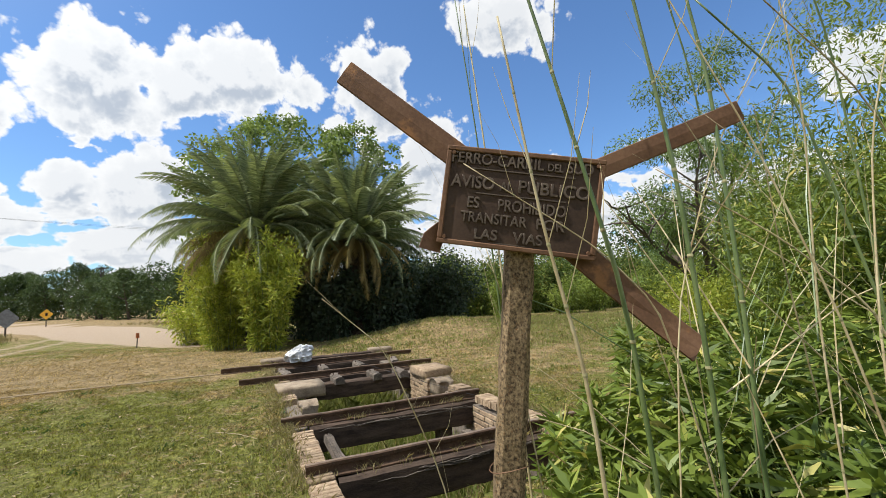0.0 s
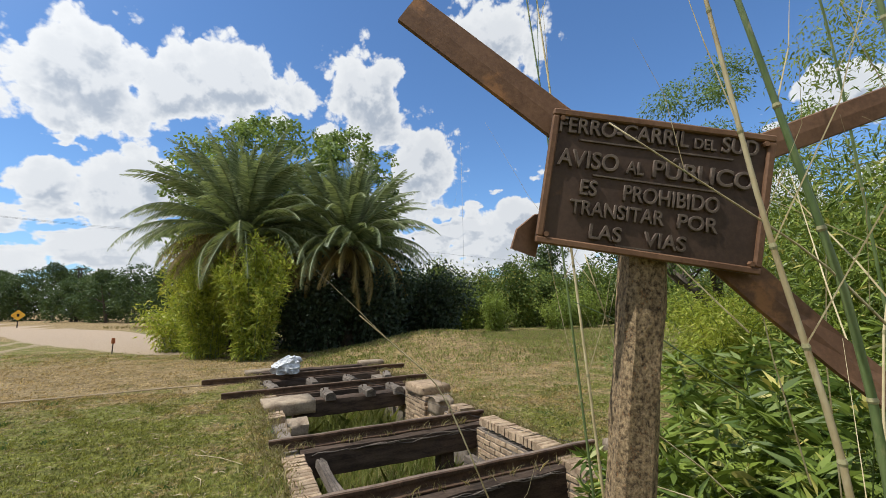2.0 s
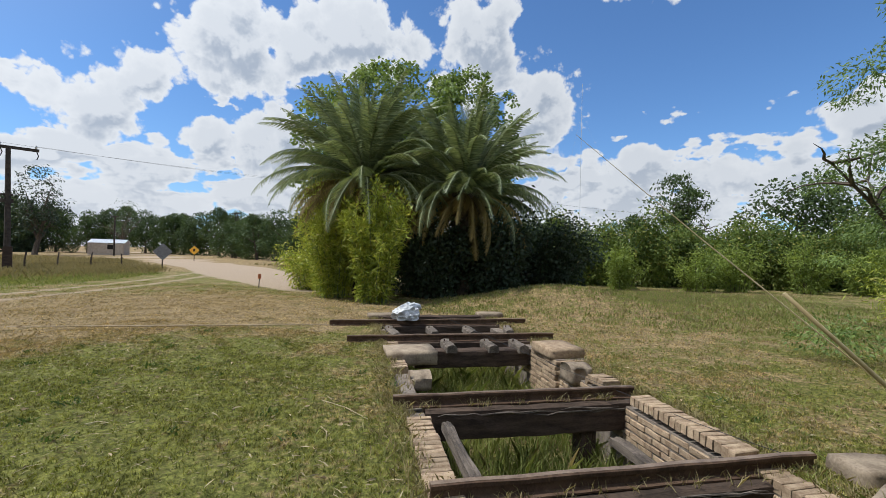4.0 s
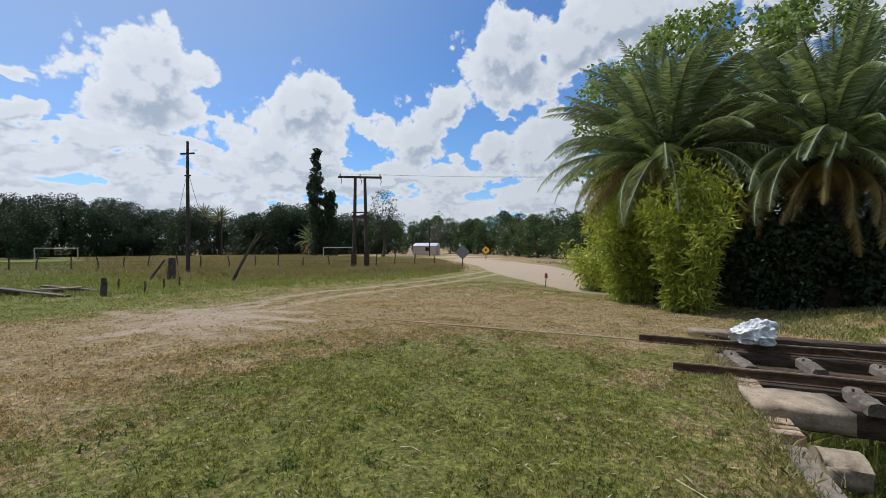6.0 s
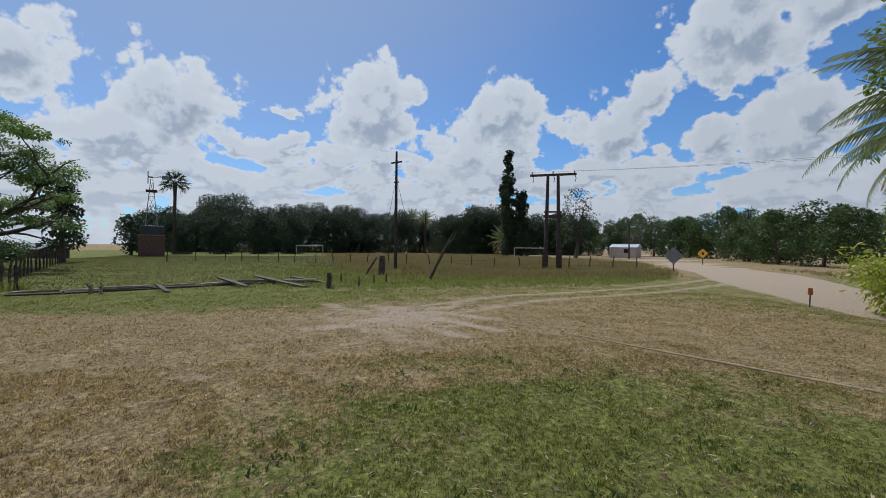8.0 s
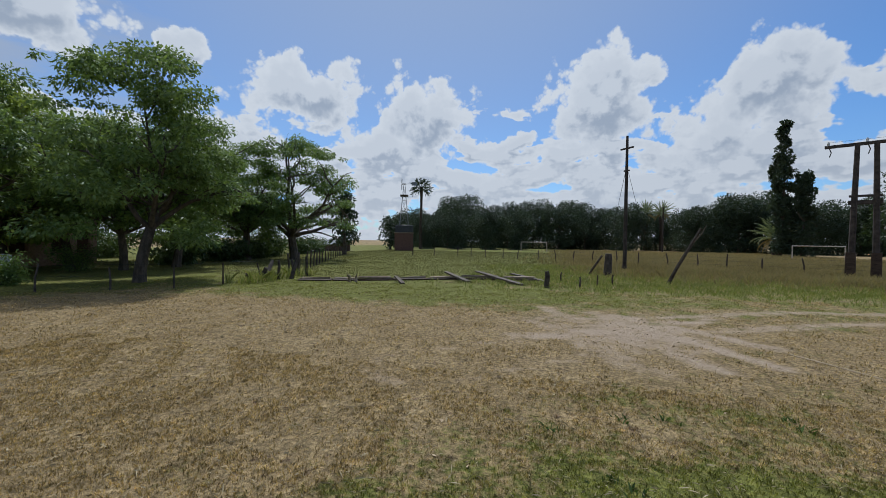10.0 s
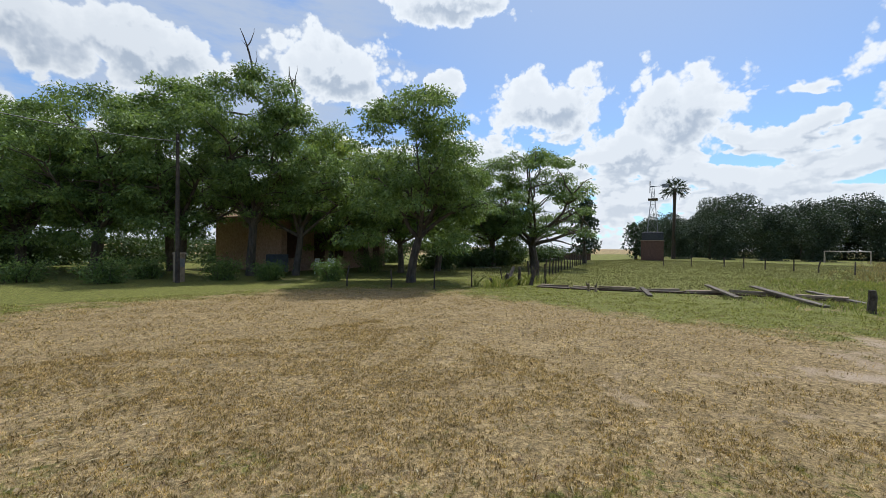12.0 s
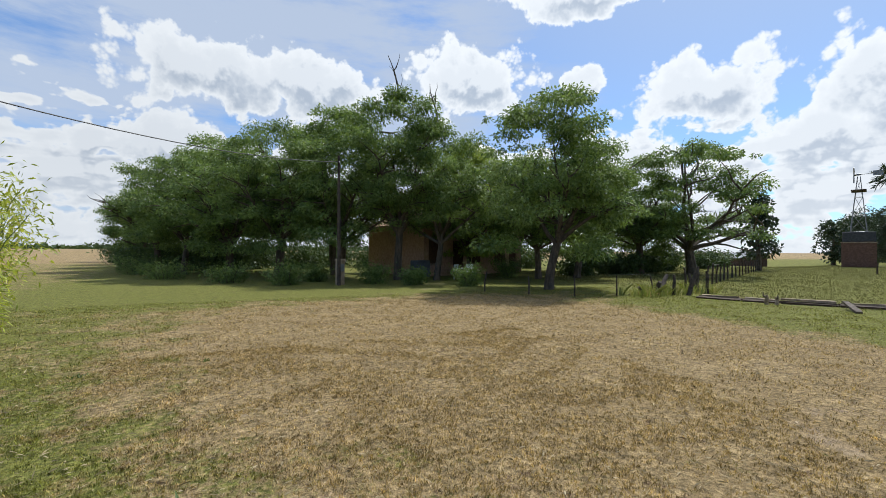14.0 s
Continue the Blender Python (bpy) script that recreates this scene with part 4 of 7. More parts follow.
    for i in range(n + 1):
        p = foot.lerp(head, i / n)
        verts += [(p.x + a * (1.05 - 0.1 * i / n) + rr.uniform(-0.003, 0.003), p.y + b + rr.uniform(-0.003, 0.003), p.z) for a, b in ring]
    faces = [(i * 8 + j, i * 8 + (j + 1) % 8, (i + 1) * 8 + (j + 1) % 8, (i + 1) * 8 + j) for i in range(n) for j in range(8)]
    g.add(verts, faces + [tuple(range(8))[::-1], tuple(n * 8 + j for j in range(8))])
    ob = part("post", g, M_POST, t, "lichened rusty post")
    ob.matrix_basis = inv
    w = Geo()
    p = foot.lerp(head, 0.58)
    w.tube([p + Vector((0.066 * math.cos(a), 0.066 * math.sin(a), 0.012 * math.sin(a * 1.5))) for a in np.linspace(0, 6.4, 15)], 0.0018, 4)
    w.tube([p + Vector((0.06, 0, 0)), p + Vector((0.13, -0.03, 0.05)), p + Vector((0.17, -0.05, 0.02))], 0.0015, 4)
    ob = part("wire_tie", w, M_RUST, t, "loop of rusty wire")
    ob.matrix_basis = inv


build_sign()


# ---- sack, wires on the guard ----
def build_sack():
    t = thing("white_sack", "crumpled white woven plastic sack lying on the rail", "sack", un(1.55, R4 + 0.08, 0.1), GUARD_TURN + 15)
    bm = bmesh.new()
    bmesh.ops.create_icosphere(bm, subdivisions=5, radius=1.0)
    for v in bm.verts:
        c = v.co
        k = 0.86 + 0.24 * noise.noise(c * 1.5)
        for f, a in ((1.9, 0.17), (4.0, 0.075)):
            k += a * (1 - 3 * abs(noise.noise(c * f + Vector((f, 1, 2)))))
        v.co = Vector((c.x * 0.37 * k, c.y * 0.26 * k, max(c.z * 0.28 * k, -0.14) + 0.14))
        v.co.x += 0.30 * max(0, v.co.z - 0.2)
    me = bpy.data.meshes.new("sack_body")
    bm.to_mesh(me)
    bm.free()
    me.materials.append(M_SACK)
    part("sack_body", me, M_SACK, t)
    t.scale = (0.88, 0.88, 0.88)
    g = Geo()
    g.tube([(0.1, 0, 0.32), (0.22, 0.02, 0.36), (0.34, 0.05, 0.33), (0.40, 0.06, 0.25)], [0.07, 0.05, 0.06, 0.035], 7)
    part("sack_mouth", g, M_SACK, t, smooth=True)


build_sack()


def wire_thing(name, label, pts, r, mat=M_WIRE, sag=0.0, steps=14):
    t = thing(name, label, "wire", pts[0])
    g = Geo()
    o = Vector(pts[0])
    out = []
    for a, b in zip(pts, pts[1:]):
        a, b = Vector(a), Vector(b)
        for k in range(steps + 1):
            s = k / steps
            p = a.lerp(b, s) - o
            p.z -= sag * 4 * s * (1 - s)
            out.append(p)
    g.tube(out, r, 4)
    part("strand", g, mat, t)
    return t


wire_thing("fence_wire", "slack thin wire running over the pit timbers", [un(2.0, 11.75, 0.10), un(1.9, 11.6, 0.38), un(2.55, 8.9, 0.22), un(3.45, 5.75, 0.06), un(3.62, 4.2, 0.14)], 0.003, M_WIRE, 0.02)

# ---- grasses ----


def tuft_field(name, label, pts, n_blades, h, spread, mat, rng, width=0.006, cover=True, bend=0.5):
    """Grass tufts: pts (n, 3) roots; one mesh of kind stuff."""
    n = len(pts)
    root = np.repeat(pts, n_blades, 0) + np.concatenate([rng.normal(0, spread, (n * n_blades, 2)), np.zeros((n * n_blades, 1))], 1)
    m = len(root)
    hh = (h * rng.uniform(0.45, 1.2, m))[:, None]
    a = rng.uniform(0, 2 * np.pi, m)
    lean = np.stack([np.cos(a), np.sin(a), np.zeros(m)], 1) * hh * rng.uniform(0.1, bend * 2, (m, 1))
    b = rng.uniform(0, 2 * np.pi, m)
    sd = np.stack([np.cos(b), np.sin(b), np.zeros(m)], 1) * width * rng.uniform(0.6, 1.4, (m, 1))
    tip = root + lean
    tip[:, 2] += hh[:, 0]
    mid = root + lean * 0.35
    mid[:, 2] += hh[:, 0] * 0.6
    v = np.stack([root - sd, root + sd, mid + sd * 0.8, tip, mid - sd * 0.8], 1)
    me = quads_mesh(name, v, mat, 5, cover_at(root[:, 0], root[:, 1]) if cover else None)
    return tagged(new(name, me), label, "grass", kind="stuff")


def in_pit(x, y, margin=0.0):
    u, n = x * CU + y * SU, -x * SU + y * CU
    return (u > PIT_U[0] - WALL_T - margin) & (u < PIT_U[1] + WALL_T + margin) & (n > PIT_N[0] - margin) & (n < PIT_N[1] + margin)


def scatter(n, x0, x1, y0, y1, rng, density=None):
    x, y = rng.uniform(x0, x1, n), rng.uniform(y0, y1, n)
    ok = ~in_pit(x, y)
    c = cover_at(x, y)
    ok &= rng.uniform(size=n) > c[:, 0] * 1.3
    if density is not None:
        ok &= rng.uniform(size=n) < density(x, y)
    x, y = x[ok], y[ok]
    return np.stack([x, y, height(x, y) - 0.004], 1)


def patchy(x, y):
    return 0.35 + 0.65 * (np.sin(x * 2.3 + np.sin(y * 1.7) * 2) * np.sin(y * 2.9 + np.sin(x * 1.1) * 2) > -0.2)


tuft_field("lawn_grass", "short mown patchy lawn grass", scatter(90000, -9, 2.6, -4.5, 9, RNG, patchy), 5, 0.030, 0.022, M_BLADE, RNG, 0.0036)
tuft_field("lawn_grass", "short mown patchy lawn grass", scatter(52000, -19, 6, -12, 17, RNG, lambda x, y: patchy(x, y) * (1 - ((x > -9) & (x < 2.6) & (y > -4) & (y < 9)))), 5, 0.04, 0.06, M_BLADE, RNG, 0.005)
tuft_field("turf_weed", "small dark green weed tufts in the turf", scatter(1500, -10, 2, -4, 12, RNG, lambda x, y: 0.8 * np.maximum(cover_at(x, y)[:, 1] - 0.12, 0)), 14, 0.05, 0.05, M_WEED, RNG, 0.009, False, 0.9)
tuft_field("bank_grass", "coarse green turf and weeds round the pit", scatter(6500, -2.5, 9, 3.5, 17, RNG, lambda x, y: smoothstep(5.5, 0.5, seg_dist(x, y, [(1.2, 5.5), (-2.5, 12.5), (3.5, 14)])) * patchy(x * 1.3, y * 1.3)), 8, 0.05, 0.07, M_LUSH, RNG, 0.005, False, 0.9)
tuft_field("pit_grass", "tall green grass growing in the pit", np.array([un(u, n, PIT_FLOOR) for u, n in zip(RNG.uniform(PIT_U[0] + 0.1, PIT_U[1] - 0.1, 1500), RNG.uniform(PIT_N[0], PIT_N[1], 1500))]), 9, 0.42, 0.05, M_LUSH, RNG, 0.0045, False)
_edge = np.array([un(RNG.choice([PIT_U[0] - 0.3, PIT_U[1] + 0.32]) + RNG.normal(0, 0.09), RNG.uniform(3.3, 11.8), 0.0) for _ in range(900)])
tuft_field("edge_grass", "ragged dry grass along the pit edges", _edge, 7, 0.075, 0.05, M_TALL, RNG, 0.004, False, 0.7)
_rail = np.array([un(RNG.uniform(1.0, 3.6), RNG.choice([R1, R2]) + RNG.choice([-0.08, 0.08]) + RNG.normal(0, 0.03), -0.01) for _ in range(110)])
tuft_field("rail_grass", "wisps of dry grass caught along the rails", _rail, 6, 0.08, 0.03, M_TALL, RNG, 0.003, False, 0.8)
tuft_field("mound_grass", "long mixed grass on the spoil mound", scatter(5200, -4, 12, 12.2, 24, RNG), 7, 0.085, 0.08, M_LUSH, RNG, 0.010, False)
tuft_field("mound_dry_grass", "pale dry grass on the spoil mound", scatter(2600, -4, 14, 12.2, 26, RNG), 7, 0.10, 0.08, M_TALL, RNG, 0.009, False)
tuft_field("field_grass", "tall yellow grass in the paddock", scatter(16000, -58, -19.5, 2.0, 27, RNG, lambda x, y: smoothstep(-22.0, -29.0, x - 0.25 * (y - 10)) * smoothstep(2, 8, y) * (seg_dist(x, y, ROAD) > 5.0) * (seg_dist(x, y, TRACK) > 2.5)), 6, 0.33, 0.12, M_TALL, RNG, 0.010, False, 0.5)
tuft_field("field_green_grass", "uneven green weeds at the paddock edge", scatter(13000, -36, -17.5, -4, 22, RNG, lambda x, y: smoothstep(-17.6, -21.0, x) * smoothstep(-4.0, 7.0, y) * (seg_dist(x, y, TRACK) > 2.0) * (seg_dist(x, y, ROAD) > 4.4)), 6, 0.14, 0.10, M_LUSH, RNG, 0.010, False, 0.6)
tuft_field("pasture_grass", "short uneven olive pasture beyond the kerb", scatter(30000, -75, -20.0, -26, 9, RNG, lambda x, y: smoothstep(9.0, 1.0, y)), 6, 0.06, 0.22, M_OLIVE, RNG, 0.010, False, 0.8)
tuft_field("field_grass", "tall yellow grass in the far paddock", scatter(9000, -100, -36, -2, 40, RNG, lambda x, y: (seg_dist(x, y, ROAD) > 5.0) * smoothstep(-2, 8, y)), 5, 0.34, 0.22, M_TALL, RNG, 0.026, False, 0.5)
tuft_field("verge_grass", "dry verge grass beside the sand road", scatter(5000, -45, 6, 14, 40, RNG, lambda x, y: (seg_dist(x, y, ROAD) > 4.3) * (seg_dist(x, y, ROAD) < 9.0) * (y > 26.5 - (x < -24) * 8)), 6, 0.28, 0.1, M_TALL, RNG, 0.012, False)


def scraps():
    """Small clods, chips and fallen leaves on the turf."""
    rng = np.random.default_rng(31)
    n = 700
    x, y = rng.uniform(-14, 1.5, n), rng.uniform(-6, 14, n)
    keep = ~in_pit(x, y, 0.1)
    x, y = x[keep], y[keep]
    g = leaves(np.stack([x, y, height(x, y) + 0.012], 1), np.stack([rng.normal(size=len(x)), rng.normal(size=len(x)), rng.normal(0, 0.1, len(x))], 1), 0.07, 0.028, rng)
    tagged(new("fallen_leaves", quads_mesh("fallen_leaves", g, M_CHIP)), "scattered dry leaves and straw on the turf", "litter", kind="stuff")
    for lo, hi, n, ln, wd in (((-7.5, -3.5), (2.5, 8.5), 22000, 0.055, 0.005), ((-16, -9), (8, 17), 16000, 0.09, 0.011)):
        x, y = rng.uniform(lo[0], hi[0], n), rng.uniform(lo[1], hi[1], n)
        keep = ~in_pit(x, y, 0.0)
        x, y = x[keep], y[keep]
        g = leaves(np.stack([x, y, height(x, y) + 0.016], 1), np.stack([rng.normal(size=len(x)), rng.normal(size=len(x)), rng.normal(0.15, 0.22, len(x))], 1), ln, wd, rng, 0.0)
        tagged(new("straw_litter", quads_mesh("straw_litter", g, M_STRAW)), "cut dry straw lying in the turf", "litter", kind="stuff")
    for k, (px, py, ln, a) in enumerate(((-2.6, 5.6, 0.75, -25), (-2.25, 5.0, 0.3, -50), (-8.2, 9.6, 0.5, 10), (-4.2, 4.4, 0.18, 30), (-7.4, 10.6, 0.35, 70))):
        t = thing("dry_stalk", "pale dry stalk lying on the turf", "stalk", (px, py, 0.012), a, group="stalks on the turf")
        part("stem", Geo().tube([(0, 0, 0), (ln * 0.5, 0.02, 0.012), (ln, -0.01, 0.004)], [0.006, 0.005, 0.003], 5), M_CANE_DRY, t)


scraps()

# ---- trees ----


def branch_path(rr, start, way, length, steps, wobble, lift):
    p, d, out = Vector(start), Vector(way).normalized(), [Vector(start)]
    for _ in range(steps):
        d = (d + Vector((rr.uniform(-1, 1), rr.uniform(-1, 1), rr.uniform(-1, 1) + lift)) * wobble).normalized()
        p = p + d * (length / steps)
        out.append(p.copy())
    return out, d


def tree(name, label, at, seed, high, spread, trunk_r, leaf_mat, leaf=0.2, wide=0.09, count=7000, fork=0.32, limbs=5, clump=0.16, droop=0.0, bare=(), low=0.3, category="tree", group="", full=0.8, pads=0):
    """A tapered trunk that forks into limbs and twigs, with leaf clumps round the twig ends and gaps between."""
    rr, rng = random.Random(seed), np.random.default_rng(seed)
    t = thing(name, label, category, at, group=group)
    wood = Geo()
    base, _ = branch_path(rr, (0, 0, -0.15), (0, 0, 1), high * fork + 0.15, 5, 0.10, 0.3)
    wood.tube(base, [trunk_r * (1.25 - 0.35 * i / 5) if i else trunk_r * 1.5 for i in range(6)], 8)
    top = base[-1]
    ends = []
    for i in range(limbs):
        a = 2 * math.pi * (i + rr.uniform(-0.3, 0.3)) / limbs
        up = rr.uniform(0.7, 1.9) if i else 4.0
        ln = high * (1 - fork) * rr.uniform(0.62, 0.92) * (1.0 if i == 0 else 0.9)
        way = Vector((math.cos(a) * spread / high * 2.2, math.sin(a) * spread / high * 2.2, up * 0.62))
        flat = math.hypot(way.x, way.y) / way.length
        ln = min(ln, 0.85 * spread / max(flat, 0.05))
        path, d = branch_path(rr, base[-1 - (i % 2)], way, ln, 6, 0.22, 0.15)
        wood.tube(path, [trunk_r * 0.62 * (1 - 0.13 * k) for k in range(7)], 6)
        for k in range(2, 7):
            for _ in range(2):
                b = rr.uniform(0, 2 * math.pi)
                w2 = (path[k] - path[k - 1]).normalized() * 0.5 + Vector((math.cos(b), math.sin(b), rr.uniform(-0.25 - droop, 0.6)))
                sub, d2 = branch_path(rr, path[k], w2, spread * rr.uniform(0.3, 0.6), 4, 0.3, 0.05 - droop)
                wood.tube(sub, [trunk_r * 0.26, trunk_r * 0.2, trunk_r * 0.14, trunk_r * 0.09, trunk_r * 0.04], 4, False)
                ends += [(sub[2], 0.8), (sub[3], 1.0), (sub[4], 1.0)]
        ends.append((path[-1], 1.1))
    part("trunk", wood, M_BARK, t)
    if bare:
        for bx, by, bz, lx, lz in bare:
            g = Geo()
            p, d = branch_path(rr, (bx, by, bz), (lx, 0.1, lz), 3.2, 8, 0.35, 0.2)
            g.tube(p, [0.09, 0.08, 0.07, 0.06, 0.05, 0.045, 0.035, 0.025, 0.015], 5)
            for k in (3, 5, 6):
                q, _ = branch_path(rr, p[k], (rr.uniform(-1, 1), rr.uniform(-1, 1), 0.8), 1.2, 5, 0.4, 0.1)
                g.tube(q, [0.035, 0.03, 0.025, 0.018, 0.012, 0.006], 4)
            part("dead_branch", g, M_DEADWOOD, t, "bare grey dead branch")
    pts = np.array([e[0] for e in ends])
    m = int(len(pts) * full)
    lobes = rng.uniform(0, 2 * np.pi, 2)
    def profile(f, a):
        k = np.clip(1 - np.where(f > 0.36, (f - 0.36) / 0.68, (0.36 - f) / 0.52) ** 2.2, 0.02, 1) ** 0.6
        return spread * k * (1 + 0.16 * np.sin(3 * a + lobes[0] + 6 * f) + 0.12 * np.sin(5 * a + lobes[1] - 9 * f))
    f, a = low + (1 - low) * rng.uniform(0, 1, m) ** 0.9, rng.uniform(0, 2 * np.pi, m)
    g = (f - low) / (1 - low)
    rad = profile(g, a) * rng.uniform(0.2, 1, m) ** 0.5
    q = np.stack([np.cos(a) * rad, np.sin(a) * rad, f * high], 1)
    g2 = np.clip((pts[:, 2] / high - low) / (1 - low), 0, 1)
    inside = (np.hypot(pts[:, 0], pts[:, 1]) < 1.15 * profile(g2, np.arctan2(pts[:, 1], pts[:, 0]))) & (pts[:, 2] > high * low) & (pts[:, 2] < high * 1.02)
    pts = np.vstack([pts[inside], q])
    if pads:
        pts = pts[rng.permutation(len(pts))[:pads]]
    size = rng.uniform(0.35, 1.5, len(pts))
    pick = rng.choice(len(pts), count, p=size ** 2 / np.sum(size ** 2))
    r = spread * clump * size[pick]
    off = unit(rng.normal(size=(count, 3))) * (rng.uniform(0, 1, (count, 1)) ** 0.5) * r[:, None]
    off[:, 2] = off[:, 2] * 0.45 - 0.25 * (off[:, 0] ** 2 + off[:, 1] ** 2) / np.maximum(r, 0.05)
    c = pts[pick] + off
    ways = unit(off) + rng.normal(0, 0.7, (count, 3)) + np.array([0, 0, -0.25 - droop])
    part("crown", quads_mesh("crown", leaves(c, ways, leaf, wide, rng, flat=0.55), leaf_mat), leaf_mat, t)
    return t


def far_tree(name, label, at, seed, high, spread, mat, count=2600, leaf=0.5, base=0.12, group="", category="tree", flat=1.0, lumps=26, taper=0.0):
    """A tree far off: trunk and a lumpy crown of leaf clumps that nearly reach the ground."""
    rr, rng = random.Random(seed), np.random.default_rng(seed)
    t = thing(name, label, category, at, group=group)
    wood = Geo()
    p, _ = branch_path(rr, (0, 0, -0.2), (0, 0, 1), high * 0.7, 5, 0.08, 0.3)
    wood.tube(p, [0.28, 0.24, 0.2, 0.16, 0.1, 0.05], 6)
    for k in range(5):
        a = k * 1.3 + rr.uniform(-0.4, 0.4)
        q, _ = branch_path(rr, p[2 + k % 3], (math.cos(a), math.sin(a), 0.7), spread * 0.8, 4, 0.25, 0.1)
        wood.tube(q, [0.12, 0.1, 0.07, 0.05, 0.02], 5)
    part("trunk", wood, M_BARK, t)
    n = lumps
    a = rng.uniform(0, 2 * np.pi, n)
    zz = rng.uniform(base, 0.93, n)
    rad = spread * (0.95 - 0.75 * np.abs(zz - 0.45) ** 1.4 * 1.5) * rng.uniform(0.3, 0.9, n) * (1 - taper * zz)
    cen = np.stack([np.cos(a) * rad, np.sin(a) * rad, zz * high * flat], 1)
    cr = spread * rng.uniform(0.22, 0.42, n) * (1 - taper * zz)
    pick = rng.integers(0, n, count)
    off = unit(rng.normal(size=(count, 3))) * (rng.uniform(0.2, 1, (count, 1)) ** 0.4) * cr[pick][:, None]
    c = cen[pick] + off
    c[:, 2] = np.maximum(c[:, 2], 0.15)
    part("crown", quads_mesh("crown", leaves(c, unit(off) + rng.normal(0, 0.8, (count, 3)), leaf, leaf * 0.6, rng), mat), mat, t)
    return t


def bush(name, label, at, seed, wx, wy, high, mat, count=4000, leaf=0.14, wide=0.03, stems=16, arch=0.5, category="bush", group="", fill=0.35, turn=0.0, rise=-0.15):
    """A many-stemmed bush: arching stems with leaves along them, dense outside, uneven in outline."""
    rr, rng = random.Random(seed), np.random.default_rng(seed)
    t = thing(name, label, category, at, turn, group=group)
    line = []
    for i in range(stems):
        a = rr.uniform(0, 2 * math.pi)
        r = math.sqrt(rr.random())
        bx, by = math.cos(a) * r * wx * 0.35, math.sin(a) * r * wy * 0.35
        hh = high * rr.uniform(0.6, 1.05) * (1 - 0.25 * r * r)
        tip = Vector((math.cos(a) * r * wx * 0.98, math.sin(a) * r * wy * 0.98, hh))
        m1 = Vector((bx * 1.2, by * 1.2, hh * 0.55))
        pts = []
        for k in range(8):
            s = k / 7
            q = Vector((bx, by, -0.05)) * (1 - s) ** 2 + m1 * 2 * s * (1 - s) + tip * s * s
            q.z -= arch * max(0, s - 0.7) * high * 0.2
            pts.append(q + Vector((rr.uniform(-0.03, 0.03), rr.uniform(-0.03, 0.03), 0)))
        part("stem", Geo().tube(pts, [0.016 * (1 - 0.1 * k) for k in range(8)], 4), M_CANE if mat in (M_BAMBOO, M_BAMBOO_Y) else M_BARK, t)
        line += pts[1:]
    pts = np.array(line)
    pick = rng.integers(0, len(pts), count)
    rad = np.array([wx, wy, high * 0.5]) * fill
    off = rng.normal(0, 0.5, (count, 3)) * rad
    c = pts[pick] + off
    c[:, 2] = np.abs(c[:, 2]) + 0.03
    ways = unit(off) * 0.8 + rng.normal(0, 0.6, (count, 3)) + np.array([0, 0, rise])
    part("foliage", quads_mesh("foliage", leaves(c, ways, leaf, wide, rng), mat), mat, t)
    return t


# ---- date palms ----
def frond_mesh(rng, length, mat, bend, name="frond", limp=0.25):
    """One feather leaf: a midrib that bends over towards its tip, with leaflets in a shallow V on both sides."""
    n = 66
    s = np.linspace(0.0, 1.0, n + 6)
    a = -radians(bend) * s ** 1.7
    mid = np.stack([np.cumsum(np.cos(a)), np.zeros(n + 6), np.cumsum(np.sin(a))], 1) * length / (n + 6)
    mid, s = mid[6:], s[6:]
    tang = unit(np.gradient(mid, axis=0))
    lift = np.cross(tang, np.array([0.0, 1.0, 0.0])) * -1.0
    ll = length * 0.118 * np.sin(np.pi * np.clip(s * 0.86 + 0.12, 0, 1)) ** 0.7 * rng.uniform(0.8, 1.15, n)
    out = []
    for sd in (-1, 1):
        w = unit(np.array([0.0, 0.82 * sd, 0.0]) + tang * 0.62 + lift * 0.34 + rng.normal(0, 0.09, (n, 3)))
        tip = mid + w * ll[:, None]
        tip[:, 2] -= ll * limp
        half = tang * 0.019
        m = mid * 0.5 + tip * 0.5
        m[:, 2] += ll * 0.10
        out.append(np.stack([mid - half, mid + half, m + half * 1.1, tip], 1))
    spine = [tuple(q) for q in np.vstack([[0, 0, 0], mid])]
    # the midrib as thin faces above and below, its sunlit highlight put into the pale colour
    rib = []
    for a, b in zip(spine, spine[1:]):
        k = 0.026 * (1.15 - np.linalg.norm(a) / length)
        a, b = np.array(a), np.array(b)
        for o in (np.array([0, k, 0]), np.array([0, 0, k])):
            rib.append([a - o, b - o, b + o, a + o])
    me = quads_mesh(name, np.vstack(out + [np.array(rib)]), mat, 4)
    me.materials.append(M_MIDRIB if mat == M_PALM else M_PALM_DRY)
    slot = np.zeros(len(me.polygons), dtype=np.int32)
    slot[-len(rib):] = 1
    me.polygons.foreach_set("material_index", slot)
    return me


